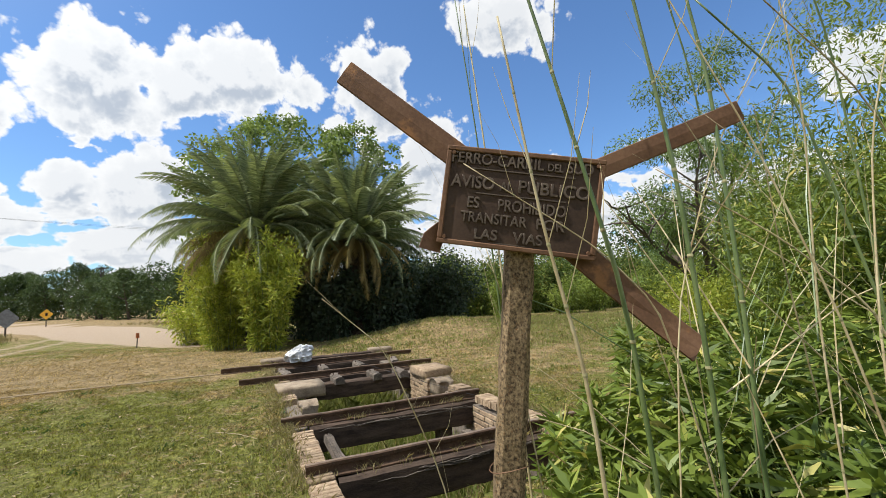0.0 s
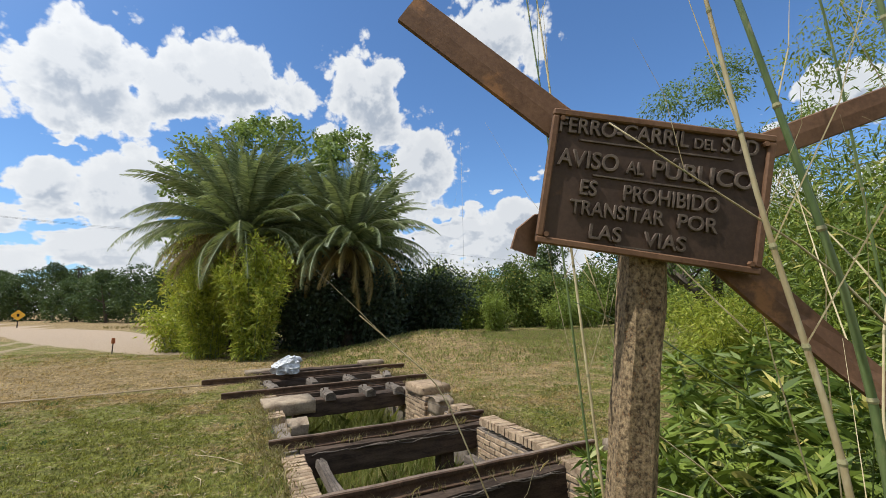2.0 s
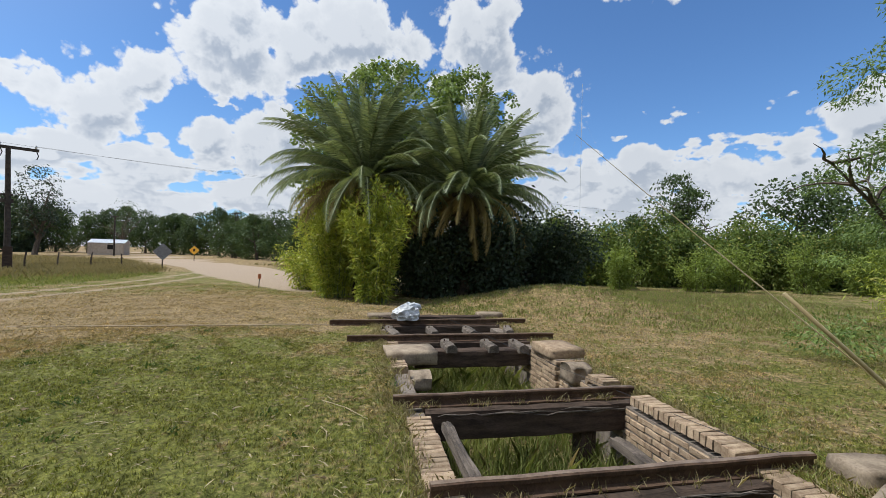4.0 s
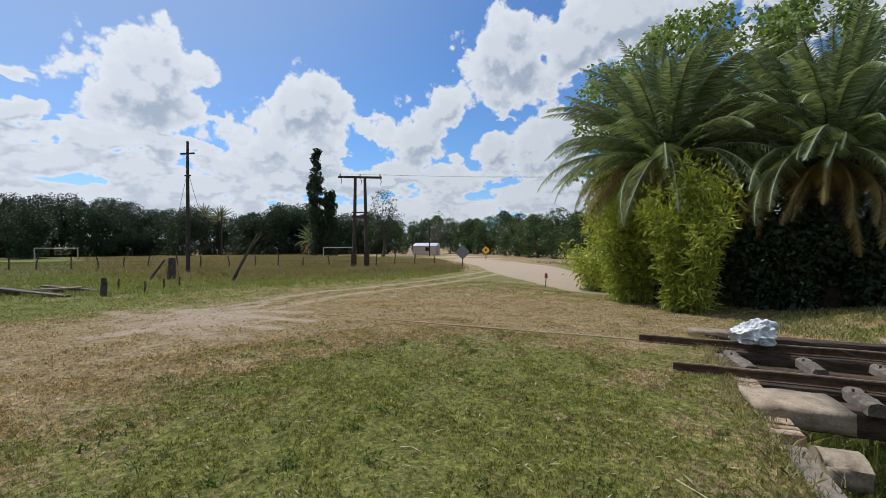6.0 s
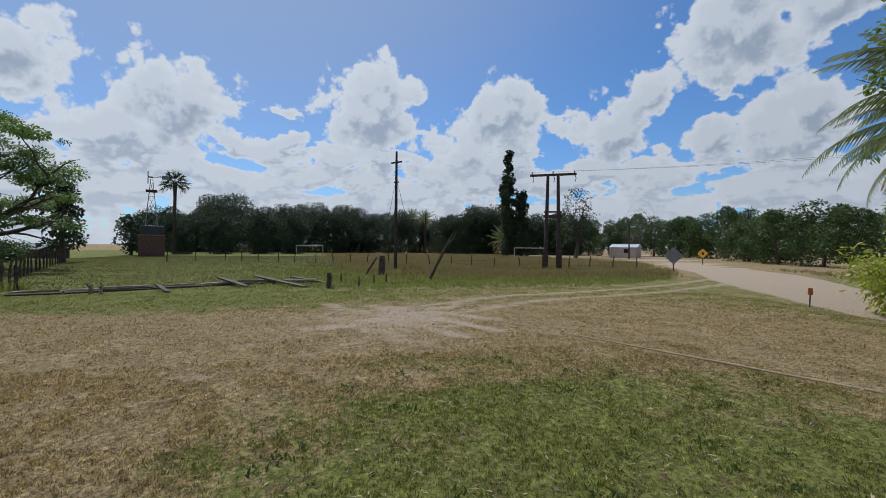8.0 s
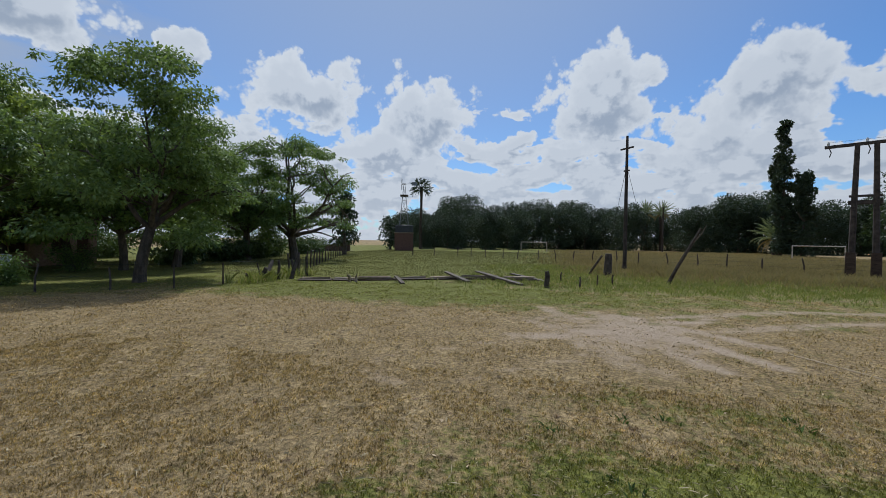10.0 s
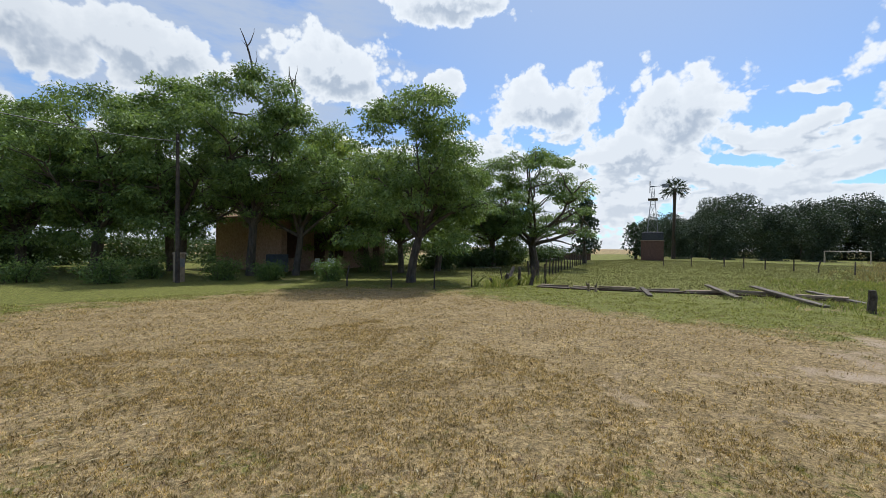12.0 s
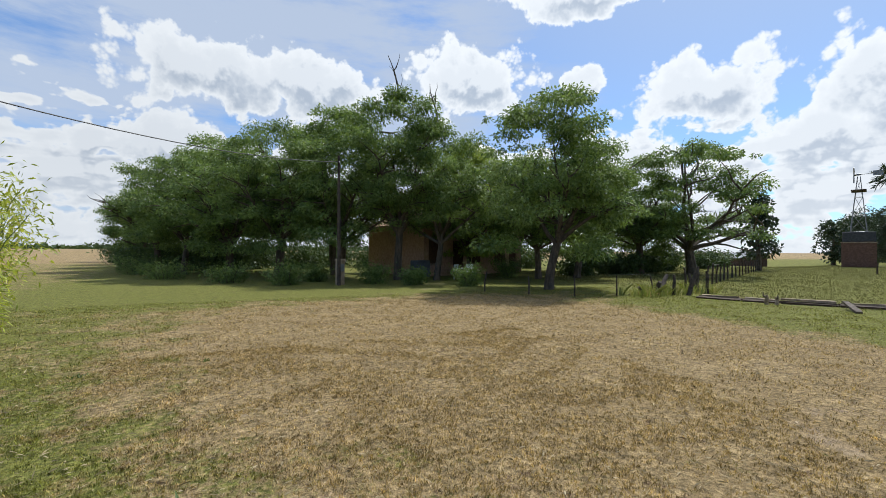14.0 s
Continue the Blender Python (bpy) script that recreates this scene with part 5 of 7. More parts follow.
def date_palm(label, at, seed, trunk_h, crown, n_fronds):
    rr, rng = random.Random(seed), np.random.default_rng(seed)
    t = thing("date_palm", label, "palm tree", at)
    g = Geo()
    rows = 14
    g.tube([(0.04 * math.sin(k), 0, trunk_h * k / rows - 0.1) for k in range(rows + 1)], [0.42 + 0.05 * (k % 2) + (0.14 if k > rows - 4 else 0) for k in range(rows + 1)], 12)
    for k in range(60):
        a, z = k * 2.4, trunk_h * (0.25 + 0.75 * k / 60)
        g.box((0.47 * math.cos(a), 0.47 * math.sin(a), z), (0.16, 0.2, 0.10), Matrix.Rotation(a, 3, "Z") @ Matrix.Rotation(-0.6, 3, "Y"), 0.6)
    part("trunk", g, M_PALMBARK, t)
    fresh = [frond_mesh(rng, crown, M_PALM, d) for d in (38, 62, 84, 100)]
    old = [frond_mesh(rng, crown * 0.8, M_PALM_DRY, d, limp=0.6) for d in (60, 80)]
    for k in range(n_fronds):
        s = k / n_fronds
        a = k * 137.5 + rr.uniform(-14, 14)
        lift = 116 - 124 * s ** 1.0 + rr.uniform(-10, 10)
        dry = s > 0.78
        me = old[rr.randrange(2)] if dry else fresh[min(3, max(0, int(s * 3.4 + rr.uniform(-0.7, 0.9))))]
        ob = new("frond", me)
        ob.parent = t
        k2 = rr.uniform(0.85, 1.1) * (0.9 if s < 0.15 else 1.0)
        ob.matrix_basis = Matrix.Translation((0, 0, trunk_h - 0.25 * s)) @ Matrix.Rotation(radians(a), 4, "Z") @ Matrix.Translation((0.22, 0, 0)) @ Matrix.Rotation(-radians(lift - 22), 4, "Y") @ Matrix.Rotation(radians(rr.uniform(-20, 20)), 4, "X") @ Matrix.Scale(k2, 4)
        if dry:
            ob["label"] = "browned hanging frond"
    return t


date_palm("large date palm with a dense grey-green crown", (-7.1, 16.0, 0), 11, 4.4, 3.75, 165)
date_palm("date palm with a drooping crown and browned lower fronds", (-3.5, 16.8, 0), 12, 4.0, 3.45, 165)
tree("poplar_tree", "broad-leaved tree rising behind the palms", (-8.0, 20.4, 0), 21, 10.2, 4.0, 0.22, M_LEAF_B, 0.17, 0.135, 30000, 0.25, 9, 0.125, low=0.35)
tree("poplar_tree", "broad-leaved tree rising behind the palms", (-4.3, 20.8, 0), 22, 10.0, 2.5, 0.18, M_LEAF_B, 0.17, 0.135, 13000, 0.3, 7, 0.14, low=0.35)
bush("bamboo_bush", "yellow-green bamboo bush beside the palms", (-7.6, 14.8, 0), 31, 1.35, 1.3, 4.1, M_BAMBOO_Y, 17000, 0.20, 0.04, 40, 0.1, category="bamboo", fill=0.17, rise=0.35)
bush("bamboo_bush", "yellow-green bamboo bush beside the palms", (-5.7, 13.9, 0), 32, 1.1, 1.0, 3.6, M_BAMBOO_Y, 13000, 0.20, 0.04, 40, 0.1, category="bamboo", fill=0.17, rise=0.35)
bush("bamboo_bush", "low dull green bush behind the bamboo", (-9.8, 17.0, 0), 33, 1.6, 1.2, 2.0, M_BAMBOO_Y, 5000, 0.18, 0.05, 22, 0.5, fill=0.3)
# under the palms: the dark leaf colour of these shrubs stands in for deep shade
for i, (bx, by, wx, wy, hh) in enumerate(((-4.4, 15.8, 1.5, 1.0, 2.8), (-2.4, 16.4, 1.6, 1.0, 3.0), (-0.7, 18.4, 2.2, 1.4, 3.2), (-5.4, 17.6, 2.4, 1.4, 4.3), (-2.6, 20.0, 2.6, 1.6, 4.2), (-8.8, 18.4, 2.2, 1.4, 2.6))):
    bush("shade_shrub", "shrub under the palms, leaves darkened for the shade there", (bx, by, float(height(bx, by))), 40 + i, wx, wy, hh, M_LEAF_D, 7500, 0.16, 0.085, 26, 0.3, fill=0.25, group="shrubs under the palms")

# hedge and trees along the far edge of the mown strip
for i in range(15):
    hx, hy = -2.0 + i * 1.75, 26.5 + 0.42 * i + (0.8 if i % 2 else 0.0)
    bush("hedge_shrub", "dense sunlit hedge shrub with dark shaded foot", (hx, hy, 0), 60 + i, 1.7, 1.5, 3.7 + 0.5 * math.sin(i * 1.9), M_HEDGE, 8500, 0.19, 0.10, 26, 0.3, fill=0.33, group="hedge")
for i in range(7):
    hx, hy = -14.5 + i * 2.0, 29.8 - 0.3 * i
    bush("hedge_shrub", "hedge shrub behind the road", (hx, hy, 0), 80 + i, 1.6, 1.4, 3.0, M_HEDGE, 3600, 0.20, 0.10, 20, 0.3, fill=0.33, group="hedge")
for i, (bx, by, hh) in enumerate(((2.9, 24.6, 2.2), (6.6, 25.6, 2.2), (8.6, 26.2, 2.5), (12.0, 27.0, 2.6), (14.5, 27.2, 2.3), (17.5, 27.0, 2.4))):
    bush("bamboo_bush", "light yellow-green bush before the hedge", (bx, by, 0), 90 + i, 1.2, 1.0, hh, M_LEAF_Y, 3200, 0.18, 0.06, 16, 0.4, group="bushes before the hedge", fill=0.3)
tree("eucalyptus_tree", "tall open tree behind the hedge", (9.6, 41.0, 0), 101, 8.8, 2.2, 0.2, M_LEAF_F, 0.3, 0.13, 6000, 0.3, 5, 0.2)
far_tree("round_tree", "round dark-green tree behind the hedge", (17.5, 38.5, 0), 102, 7.4, 4.6, M_LEAF_F, 9000, 0.3, 0.05, group="trees behind the hedge", lumps=34)
far_tree("round_tree", "round dark-green tree behind the hedge", (24.5, 37.0, 0), 103, 7.0, 4.4, M_LEAF_F, 9000, 0.3, 0.05, group="trees behind the hedge", lumps=34)


# ---- bamboo thicket beside the sign ----


def cane(name, label, pts, r, mat, rr, leaf_mat=None, leaf_n=0):
    """One jointed cane with swollen nodes and thin side twigs."""
    t = thing(name, label, "cane", pts[0], group="canes beside the sign")
    o = Vector(pts[0])
    pts = [Vector(p) - o for p in pts]
    path, steps = [], 16
    for k in range(steps + 1):
        s = k / steps * (len(pts) - 1)
        i = min(int(s), len(pts) - 2)
        path.append(pts[i].lerp(pts[i + 1], s - i))
    path = [path[0]] + [(path[i - 1] + path[i] * 2 + path[i + 1]) / 4 for i in range(1, steps)] + [path[-1]]
    part("stem", Geo().tube(path, [r * (1 - 0.55 * k / steps) for k in range(steps + 1)], 8), mat, t, smooth=True)
    for k in range(2, steps, 2):
        q, d = path[k], (path[k + 1] - path[k - 1]).normalized()
        rk = r * (1 - 0.55 * k / steps)
        part("joint", Geo().tube([q - d * 0.006, q - d * 0.002, q + d * 0.004], [rk * 1.05, rk * 1.28, rk * 1.02], 8), M_NODE, t)
        if rr.random() < 0.8:
            w = Vector((rr.uniform(-1, 1), rr.uniform(-1, 1), 0.9)).normalized()
            ln = rr.uniform(0.15, 0.5)
            part("twig", Geo().tube([q, q + w * ln * 0.5 + d * ln * 0.2, q + w * ln * 0.8 + d * ln * 0.5], [r * 0.22, r * 0.17, r * 0.06], 4), M_CANE_DRY if rr.random() < 0.6 else mat, t)
    return t


def build_thicket():
    rr, rng = random.Random(77), np.random.default_rng(77)
    greens = [[(1.09, 1.55, 0.0), (1.02, 1.5, 1.39), (0.99, 1.5, 1.84), (0.926, 1.5, 2.33), (0.84, 1.5, 2.9)],
              [(0.98, 1.62, 0.0), (0.84, 1.5, 1.467), (0.739, 1.5, 1.92), (0.641, 1.5, 2.347), (0.5, 1.5, 2.9)],
              [(1.30, 1.75, 0.0), (1.252, 1.7, 1.538), (1.229, 1.7, 2.162), (1.19, 1.7, 2.452), (1.1, 1.7, 3.0)],
              [(0.70, 2.35, 0.0), (0.611, 2.3, 1.092), (0.53, 2.3, 2.24), (0.461, 2.3, 2.945)],
              [(1.75, 1.8, 0.0), (1.62, 1.6, 1.2), (1.398, 1.6, 2.1), (1.155, 1.6, 2.381)],
              [(1.55, 2.2, 0.0), (1.50, 2.1, 1.4), (1.35, 2.0, 2.4), (1.1, 1.9, 3.2)],
              [(1.9, 2.0, 0.0), (1.9, 1.95, 1.5), (1.8, 1.9, 2.4), (1.55, 1.8, 3.1)]]
    for i, c in enumerate(greens):
        cane("bamboo_cane", "green jointed bamboo cane leaning before the sign", c, 0.0078 if i < 3 else 0.0055, M_CANE, rr)
    dry = [[(0.80, 1.45, 0.0), (0.695, 1.4, 1.313), (0.614, 1.4, 1.698), (0.539, 1.4, 2.236)],
           [(0.72, 2.30, 0.0), (0.63, 2.28, 1.2), (0.56, 2.28, 2.2), (0.50, 2.28, 2.9)],
           [(0.95, 1.7, 0.0), (1.05, 1.7, 1.45), (1.22, 1.7, 1.95), (1.6, 1.7, 2.6)],
           [(1.25, 1.62, 0.0), (0.931, 1.5, 1.463), (0.775, 1.5, 1.645), (0.436, 1.5, 1.892)],
           [(1.7, 1.5, 0.3), (1.373, 1.4, 1.448), (1.161, 1.4, 1.641), (0.892, 1.4, 1.82)],
           [(0.72, 1.95, 0.0), (0.653, 1.9, 0.889), (0.576, 1.9, 1.457), (0.511, 1.9, 1.7)],
           [(1.5, 1.35, 0.2), (1.25, 1.35, 1.4), (1.12, 1.4, 1.9), (0.9, 1.45, 2.5)],
           [(1.2, 1.2, 0.2), (1.3, 1.35, 1.35), (1.45, 1.45, 1.9), (1.7, 1.5, 2.5)],
           [(1.35, 1.5, 0.1), (1.30, 1.5, 1.4), (1.34, 1.5, 2.0), (1.28, 1.5, 2.7)],
           [(1.9, 1.5, 0.2), (1.7, 1.5, 1.5), (1.45, 1.45, 2.0), (1.1, 1.4, 2.35)],
           [(0.5, 2.1, 0.0), (0.30, 2.05, 0.9), (0.12, 2.0, 1.35), (-0.1, 1.95, 1.55)]]
    for i, c in enumerate(dry):
        cane("dry_cane", "thin dry straw-coloured cane beside the sign", c, 0.0062 if i in (0, 1) else 0.0032, M_CANE_DRY, rr)
    for _ in range(30):
        x, y, z = rr.uniform(1.15, 2.2), rr.uniform(1.55, 2.3), rr.uniform(0.6, 1.5)
        a, ln = rr.uniform(0, 6.28), rr.uniform(0.5, 1.2)
        d = Vector((math.cos(a) * 0.6, math.sin(a) * 0.25, rr.uniform(0.3, 1.2))).normalized()
        p = Vector((x, y, z))
        t = thing("dry_cane", "thin dry straw-coloured cane beside the sign", "cane", p, group="canes beside the sign")
        part("stem", Geo().tube([(0, 0, 0), d * ln * 0.5 + Vector((0, 0, 0.03)), d * ln + Vector((0.04, 0, -0.04))], [0.0032, 0.0026, 0.0012], 4), M_CANE_DRY if rr.random() < 0.7 else M_CANE, t)
    # the leafy mass: many short shoots with fans of lance leaves
    plots = [(1.40, 2.15, 0.80), (1.60, 1.80, 0.92), (2.0, 2.25, 1.05), (1.5, 2.7, 0.92), (2.3, 1.75, 1.1), (1.95, 3.1, 1.05), (2.7, 2.7, 1.2), (2.5, 1.2, 1.05), (1.8, 1.3, 0.9), (3.2, 2.0, 1.25), (3.2, 3.5, 1.25), (1.36, 1.62, 0.72), (1.5, 3.3, 0.7), (2.4, 3.8, 1.1)]
    single = [quads_mesh("leaf", leaves(np.zeros((1, 3)), np.array([[1.0, 0, 0.05]]), 0.145, 0.026, rng, 0.25), M_BAMBOO) for _ in range(5)]
    for i, (x, y, hh) in enumerate(plots):
        t = thing("bamboo_shrub", "leafy green dwarf bamboo beside the sign", "bamboo", (x, y, 0), group="dwarf bamboo")
        lv, lw = [], []
        for _ in range(46):
            a, r = rr.uniform(0, 6.28), 0.5 * math.sqrt(rr.random())
            hz = hh * rr.uniform(0.45, 1.12)
            base = Vector((math.cos(a) * r * 0.6, math.sin(a) * r * 0.6, -0.02))
            tip = Vector((math.cos(a) * r * 1.3, math.sin(a) * r * 1.3, hz))
            mid = base.lerp(tip, 0.5) + Vector((0, 0, 0.08))
            part("shoot", Geo().tube([base, mid, tip], [0.005, 0.004, 0.002], 4), M_CANE, t)
            for s, nl in ((1.0, 26), (0.93, 14), (0.82, 8), (0.65, 5), (0.45, 3)):
                q = base.lerp(tip, s)
                for _ in range(nl):
                    b = rr.uniform(0, 6.28)
                    lv.append(q + Vector([rr.uniform(-0.02, 0.02) for _ in range(3)]))
                    lw.append((math.cos(b), math.sin(b), rr.uniform(-0.7, 0.1) if s < 0.9 else rr.uniform(-0.45, 1.1)))
        own = 150 if x < 1.8 else 0
        order = list(range(len(lv)))
        rr.shuffle(order)
        for k in order[:own]:
            ob = new("leaf", single[k % 5])
            ob.parent = t
            ob.matrix_basis = Matrix.Translation(lv[k]) @ Vector(lw[k]).to_track_quat("X", "Z").to_matrix().to_4x4() @ Matrix.Rotation(rr.uniform(-0.8, 0.8), 4, "X")
        rest = order[own:]
        me = quads_mesh("foliage", leaves(np.array([lv[k] for k in rest]), np.array([lw[k] for k in rest]), 0.145, 0.026, rng, 0.25), M_BAMBOO)
        tagged(part("foliage", me, M_BAMBOO, t), kind="stuff")
    # taller bamboo behind, with feathery yellow-green sprays
    for i, (x, y, w, hh) in enumerate(((4.3, 3.9, 1.1, 3.5), (4.5, 5.3, 1.2, 3.7), (5.2, 2.6, 1.5, 4.0), (3.7, 4.2, 0.7, 2.5), (5.8, 7.0, 1.5, 3.9), (6.8, 4.4, 1.8, 4.6), (7.0, 8.6, 1.8, 4.2), (7.0, 2.0, 1.8, 4.4), (5.4, 9.0, 1.2, 1.9))):
        bush("bamboo_clump", "tall feathery bamboo clump", (x, y, 0), 120 + i, w, w, hh, M_BAMBOO_Y if i % 3 == 2 else M_BAMBOO, 17000, 0.11, 0.02, 30, 0.9, category="bamboo", group="tall bamboo", fill=0.24)
    tree("acacia_tree", "feathery green tree behind the bamboo", (6.3, 10.2, 0), 131, 6.8, 2.4, 0.12, M_LEAF, 0.08, 0.03, 34000, 0.2, 6, 0.22, low=0.06, pads=75)
    tree("acacia_tree", "feathery green tree behind the bamboo", (8.6, 7.0, 0), 132, 7.2, 3.0, 0.14, M_LEAF_Y, 0.08, 0.028, 34000, 0.2, 6, 0.22, low=0.05, pads=80)


build_thicket()
bush("bamboo_bush", "yellow-green bush at the edge of the mown ground", (1.25, -7.75, 0), 141, 1.6, 1.6, 3.5, M_BAMBOO_Y, 9000, 0.16, 0.035, 34, 0.7, category="bamboo", fill=0.22)

# ---- grove and brick house ----
for i, (x, y, w, hh) in enumerate(((-28, -31, 2.8, 2.4), (-36, -30, 3.0, 2.6), (-44, -29, 3.0, 2.2), (-22, -33, 3.0, 2.2), (1, -46, 3.0, 2.0), (-6, -44, 3.0, 1.8), (9, -57, 3.2, 2.6), (-12, -40, 3.2, 2.4), (-4, -35, 3.0, 2.2), (0, -39, 3.0, 2.4), (4, -45, 3.0, 2.6), (-8, -36, 3.0, 2.2), (3, -36, 2.8, 2.0), (-2, -31, 2.4, 1.5), (-24, -29, 2.8, 2.0), (6, -52, 3.0, 2.4), (-19, -33, 3.0, 2.4), (-15, -37, 3.2, 2.4), (-38, -23.5, 2.6, 1.8), (-33, -21.5, 2.4, 1.6), (-28.5, -20, 2.4, 1.5), (-45, -25, 2.8, 2.0), (-52, -27.5, 2.8, 2.0), (-24.5, -19.5, 2.0, 1.3))):
    bush("thicket_shrub", "dark undergrowth shrub deep in the grove", (x, y, 0), 260 + i, w, w * 0.7, hh, M_LEAF_F, 3000, 0.25, 0.14, 16, 0.2, group="undergrowth", fill=0.35)

GROVE = [(-15.6, -11.6, 8.6, 3.1, 0.17), (-13.3, -18.4, 8.6, 3.0, 0.16), (-11.4, -19.4, 10.6, 3.0, 0.2), (-8.6, -21.6, 8.7, 3.1, 0.18), (-5.4, -23.0, 8.7, 3.2, 0.2),
         (-2.8, -25.0, 8.2, 3.4, 0.18), (0.0, -29.0, 8.0, 3.8, 0.2), (2.2, -34.5, 7.8, 3.8, 0.2), (4.2, -42.0, 7.6, 4.0, 0.2), (6.0, -50.0, 7.6, 4.2, 0.2),
         (-5.8, -30.0, 10.4, 3.8, 0.2), (-9.0, -25.2, 10.0, 3.8, 0.2), (-19.5, -21.0, 8.4, 3.4, 0.18), (-22.5, -17.5, 7.6, 3.4, 0.18), (-1.6, -40.0, 10.0, 4.0, 0.2), (-27, -23, 8.4, 3.6, 0.2), (-31, -20, 9.6, 4.4, 0.22),
         (-19.6, -17.6, 7.6, 3.0, 0.16), (-2.0, -33.0, 9.8, 3.6, 0.2), (8.5, -60.0, 7.4, 4.2, 0.2), (-24.0, -26.0, 9.0, 3.6, 0.2), (-37.0, -25.0, 9.0, 4.0, 0.2), (-17.5, -25.0, 9.0, 3.4, 0.2)]
_proto = []
for i, (x, y, hh, sp, tr) in enumerate(GROVE):
    if i < 5:
        bare = ((0.1, 0, hh * 0.86, -0.3, 1.2), (-1.6, 0.6, hh * 0.74, -0.7, 1.0)) if i == 2 else ()
        tk = tree("chinaberry_tree", "tall chinaberry tree with bare dead branches on top" if bare else "leafy green chinaberry tree in the grove", (x, y, 0), 200 + i, hh, sp, tr, M_LEAF, 0.17, 0.075, 40000 if i == 0 else 30000, 0.30, 8, 0.21, 0.05, bare, low=(0.19, 0.30, 0.32, 0.19, 0.20)[i], group="grove", full=1.2, pads=190 if i == 0 else 150)
        _proto.append((tk, hh, sp))
    else:
        src, h0, _ = _proto[(3, 4, 1)[i % 3] if i > 10 else (3, 4)[i % 2]]
        k = hh / h0
        copy_thing(src, pose(x, y, 0, 0, 0, i * 77) @ Matrix.Diagonal((k * (1.0 + 0.06 * (i % 3)), k * (1.0 + 0.06 * (i % 3)), k * (0.92 + 0.05 * (i % 4)), 1)))
tree("maple_tree", "light yellow-green tree beside the house", (-16.9, -21.2, 0), 231, 8.5, 2.8, 0.14, M_LEAF_Y, 0.2, 0.12, 20000, 0.25, 6, 0.2, low=0.16, group="grove", pads=110)
tree("open_tree", "spreading tree with bare twigs in its crown", (-33.5, -17.6, 0), 232, 9.6, 5.4, 0.3, M_LEAF, 0.22, 0.10, 28000, 0.24, 9, 0.15, 0.0, ((0.3, 0, 7.2, -0.6, 1.0), (-0.8, 0.2, 6.8, -1.1, 0.7), (0.9, 0, 7.0, 0.4, 1.1)), low=0.3, group="grove", pads=110)
far_tree("cedar_tree", "dark conifer-like tree beyond the grove", (-47, -20.5, 0), 233, 7.2, 1.7, M_LEAF_D, 1600, 0.4, 0.1)
for i, (x, y, w, hh) in enumerate(((-5.4, -17.6, 1.0, 1.1), (-9.4, -17.2, 1.1, 1.2), (-3.0, -20.0, 1.4, 1.0), (-13.2, -14.2, 0.9, 1.0), (0.2, -24.0, 1.5, 1.1), (-7.0, -19.6, 1.0, 1.0), (-18.2, -18.6, 1.2, 1.4), (2.6, -29.5, 1.6, 1.3), (-11.0, -16.0, 0.8, 0.9))):
    bush("garden_shrub", "low dark garden shrub under the grove", (x, y, 0), 240 + i, w, w * 0.8, hh, M_LEAF, 2200, 0.12, 0.05, 14, 0.3, group="shrubs under the grove", fill=0.35)


def brick_house():
    """Single-storey brick house with a hipped clay roof, half hidden by the grove."""
    t = thing("brick_house", "old red-brick house with a clay tile roof behind the trees", "house", (-17.6, -26.1, 0), 18)
    lx, ly, hh = 10.0, 6.0, 3.3
    openings = [(-4.0, 0.0, 1.0, 2.3), (-2.3, 0.8, 1.0, 1.6), (0.1, 0.8, 1.0, 1.6), (1.9, 0.0, 1.1, 2.3), (4.1, 0.8, 1.0, 1.6)]
    g = Geo()
    x = -lx / 2
    for ox, oz, w, h in openings:
        g.box(((x + ox - w / 2) / 2, ly / 2, hh / 2), (ox - w / 2 - x, 0.3, hh))
        g.box((ox, ly / 2, (oz + h + hh) / 2), (w, 0.3, hh - oz - h))
        if oz:
            g.box((ox, ly / 2, oz / 2), (w, 0.3, oz))
        x = ox + w / 2
    g.box(((x + lx / 2) / 2, ly / 2, hh / 2), (lx / 2 - x, 0.3, hh))
    g.box((0, -ly / 2, hh / 2), (lx, 0.3, hh))
    for s in (-1, 1):
        g.box((s * (lx / 2 - 0.15), 0, hh / 2), (0.3, ly - 0.3, hh))
    part("wall", g, M_REDBRICK, t)
    for ox, oz, w, h in openings:
        part("shutter", Geo().box((ox, ly / 2 - 0.04, oz + h / 2), (w, 0.06, h)), M_DOOR, t, "brown closed shutter")
        part("window_sill", Geo().box((ox, ly / 2 + 0.18, max(oz, 0.06) - 0.04), (w + 0.2, 0.12, 0.08)), M_STONE, t)
    e, top = 0.45, 5.0
    r = Geo().add([(-lx / 2 - e, -ly / 2 - e, hh), (lx / 2 + e, -ly / 2 - e, hh), (lx / 2 + e, ly / 2 + e, hh), (-lx / 2 - e, ly / 2 + e, hh), (-lx / 2 + 2.6, 0, top), (lx / 2 - 2.6, 0, top)],
                  [(0, 1, 5, 4), (2, 3, 4, 5), (1, 2, 5), (3, 0, 4), (3, 2, 1, 0)])
    part("roof", r, M_TILE, t)
    part("chimney", Geo().box((2.2, -0.6, 5.0), (0.5, 0.5, 1.4)), M_REDBRICK, t)


brick_house()


def meter_pillar():
    t = thing("meter_pillar", "pale rendered masonry meter pillar beside the pole", "pillar", (-7.75, -17.15, 0), 25)
    part("pillar_body", Geo().box((0, 0, 0.55), (0.34, 0.30, 1.2)), M_STONE, t, bevel=0.02)
    part("pillar_cap", Geo().box((0, 0, 1.18), (0.40, 0.36, 0.08), taper=0.85), M_STONE, t)
    part("meter_door", Geo().box((0, 0.16, 0.8), (0.24, 0.03, 0.34)), M_GALV, t, "grey metal meter door")


meter_pillar()


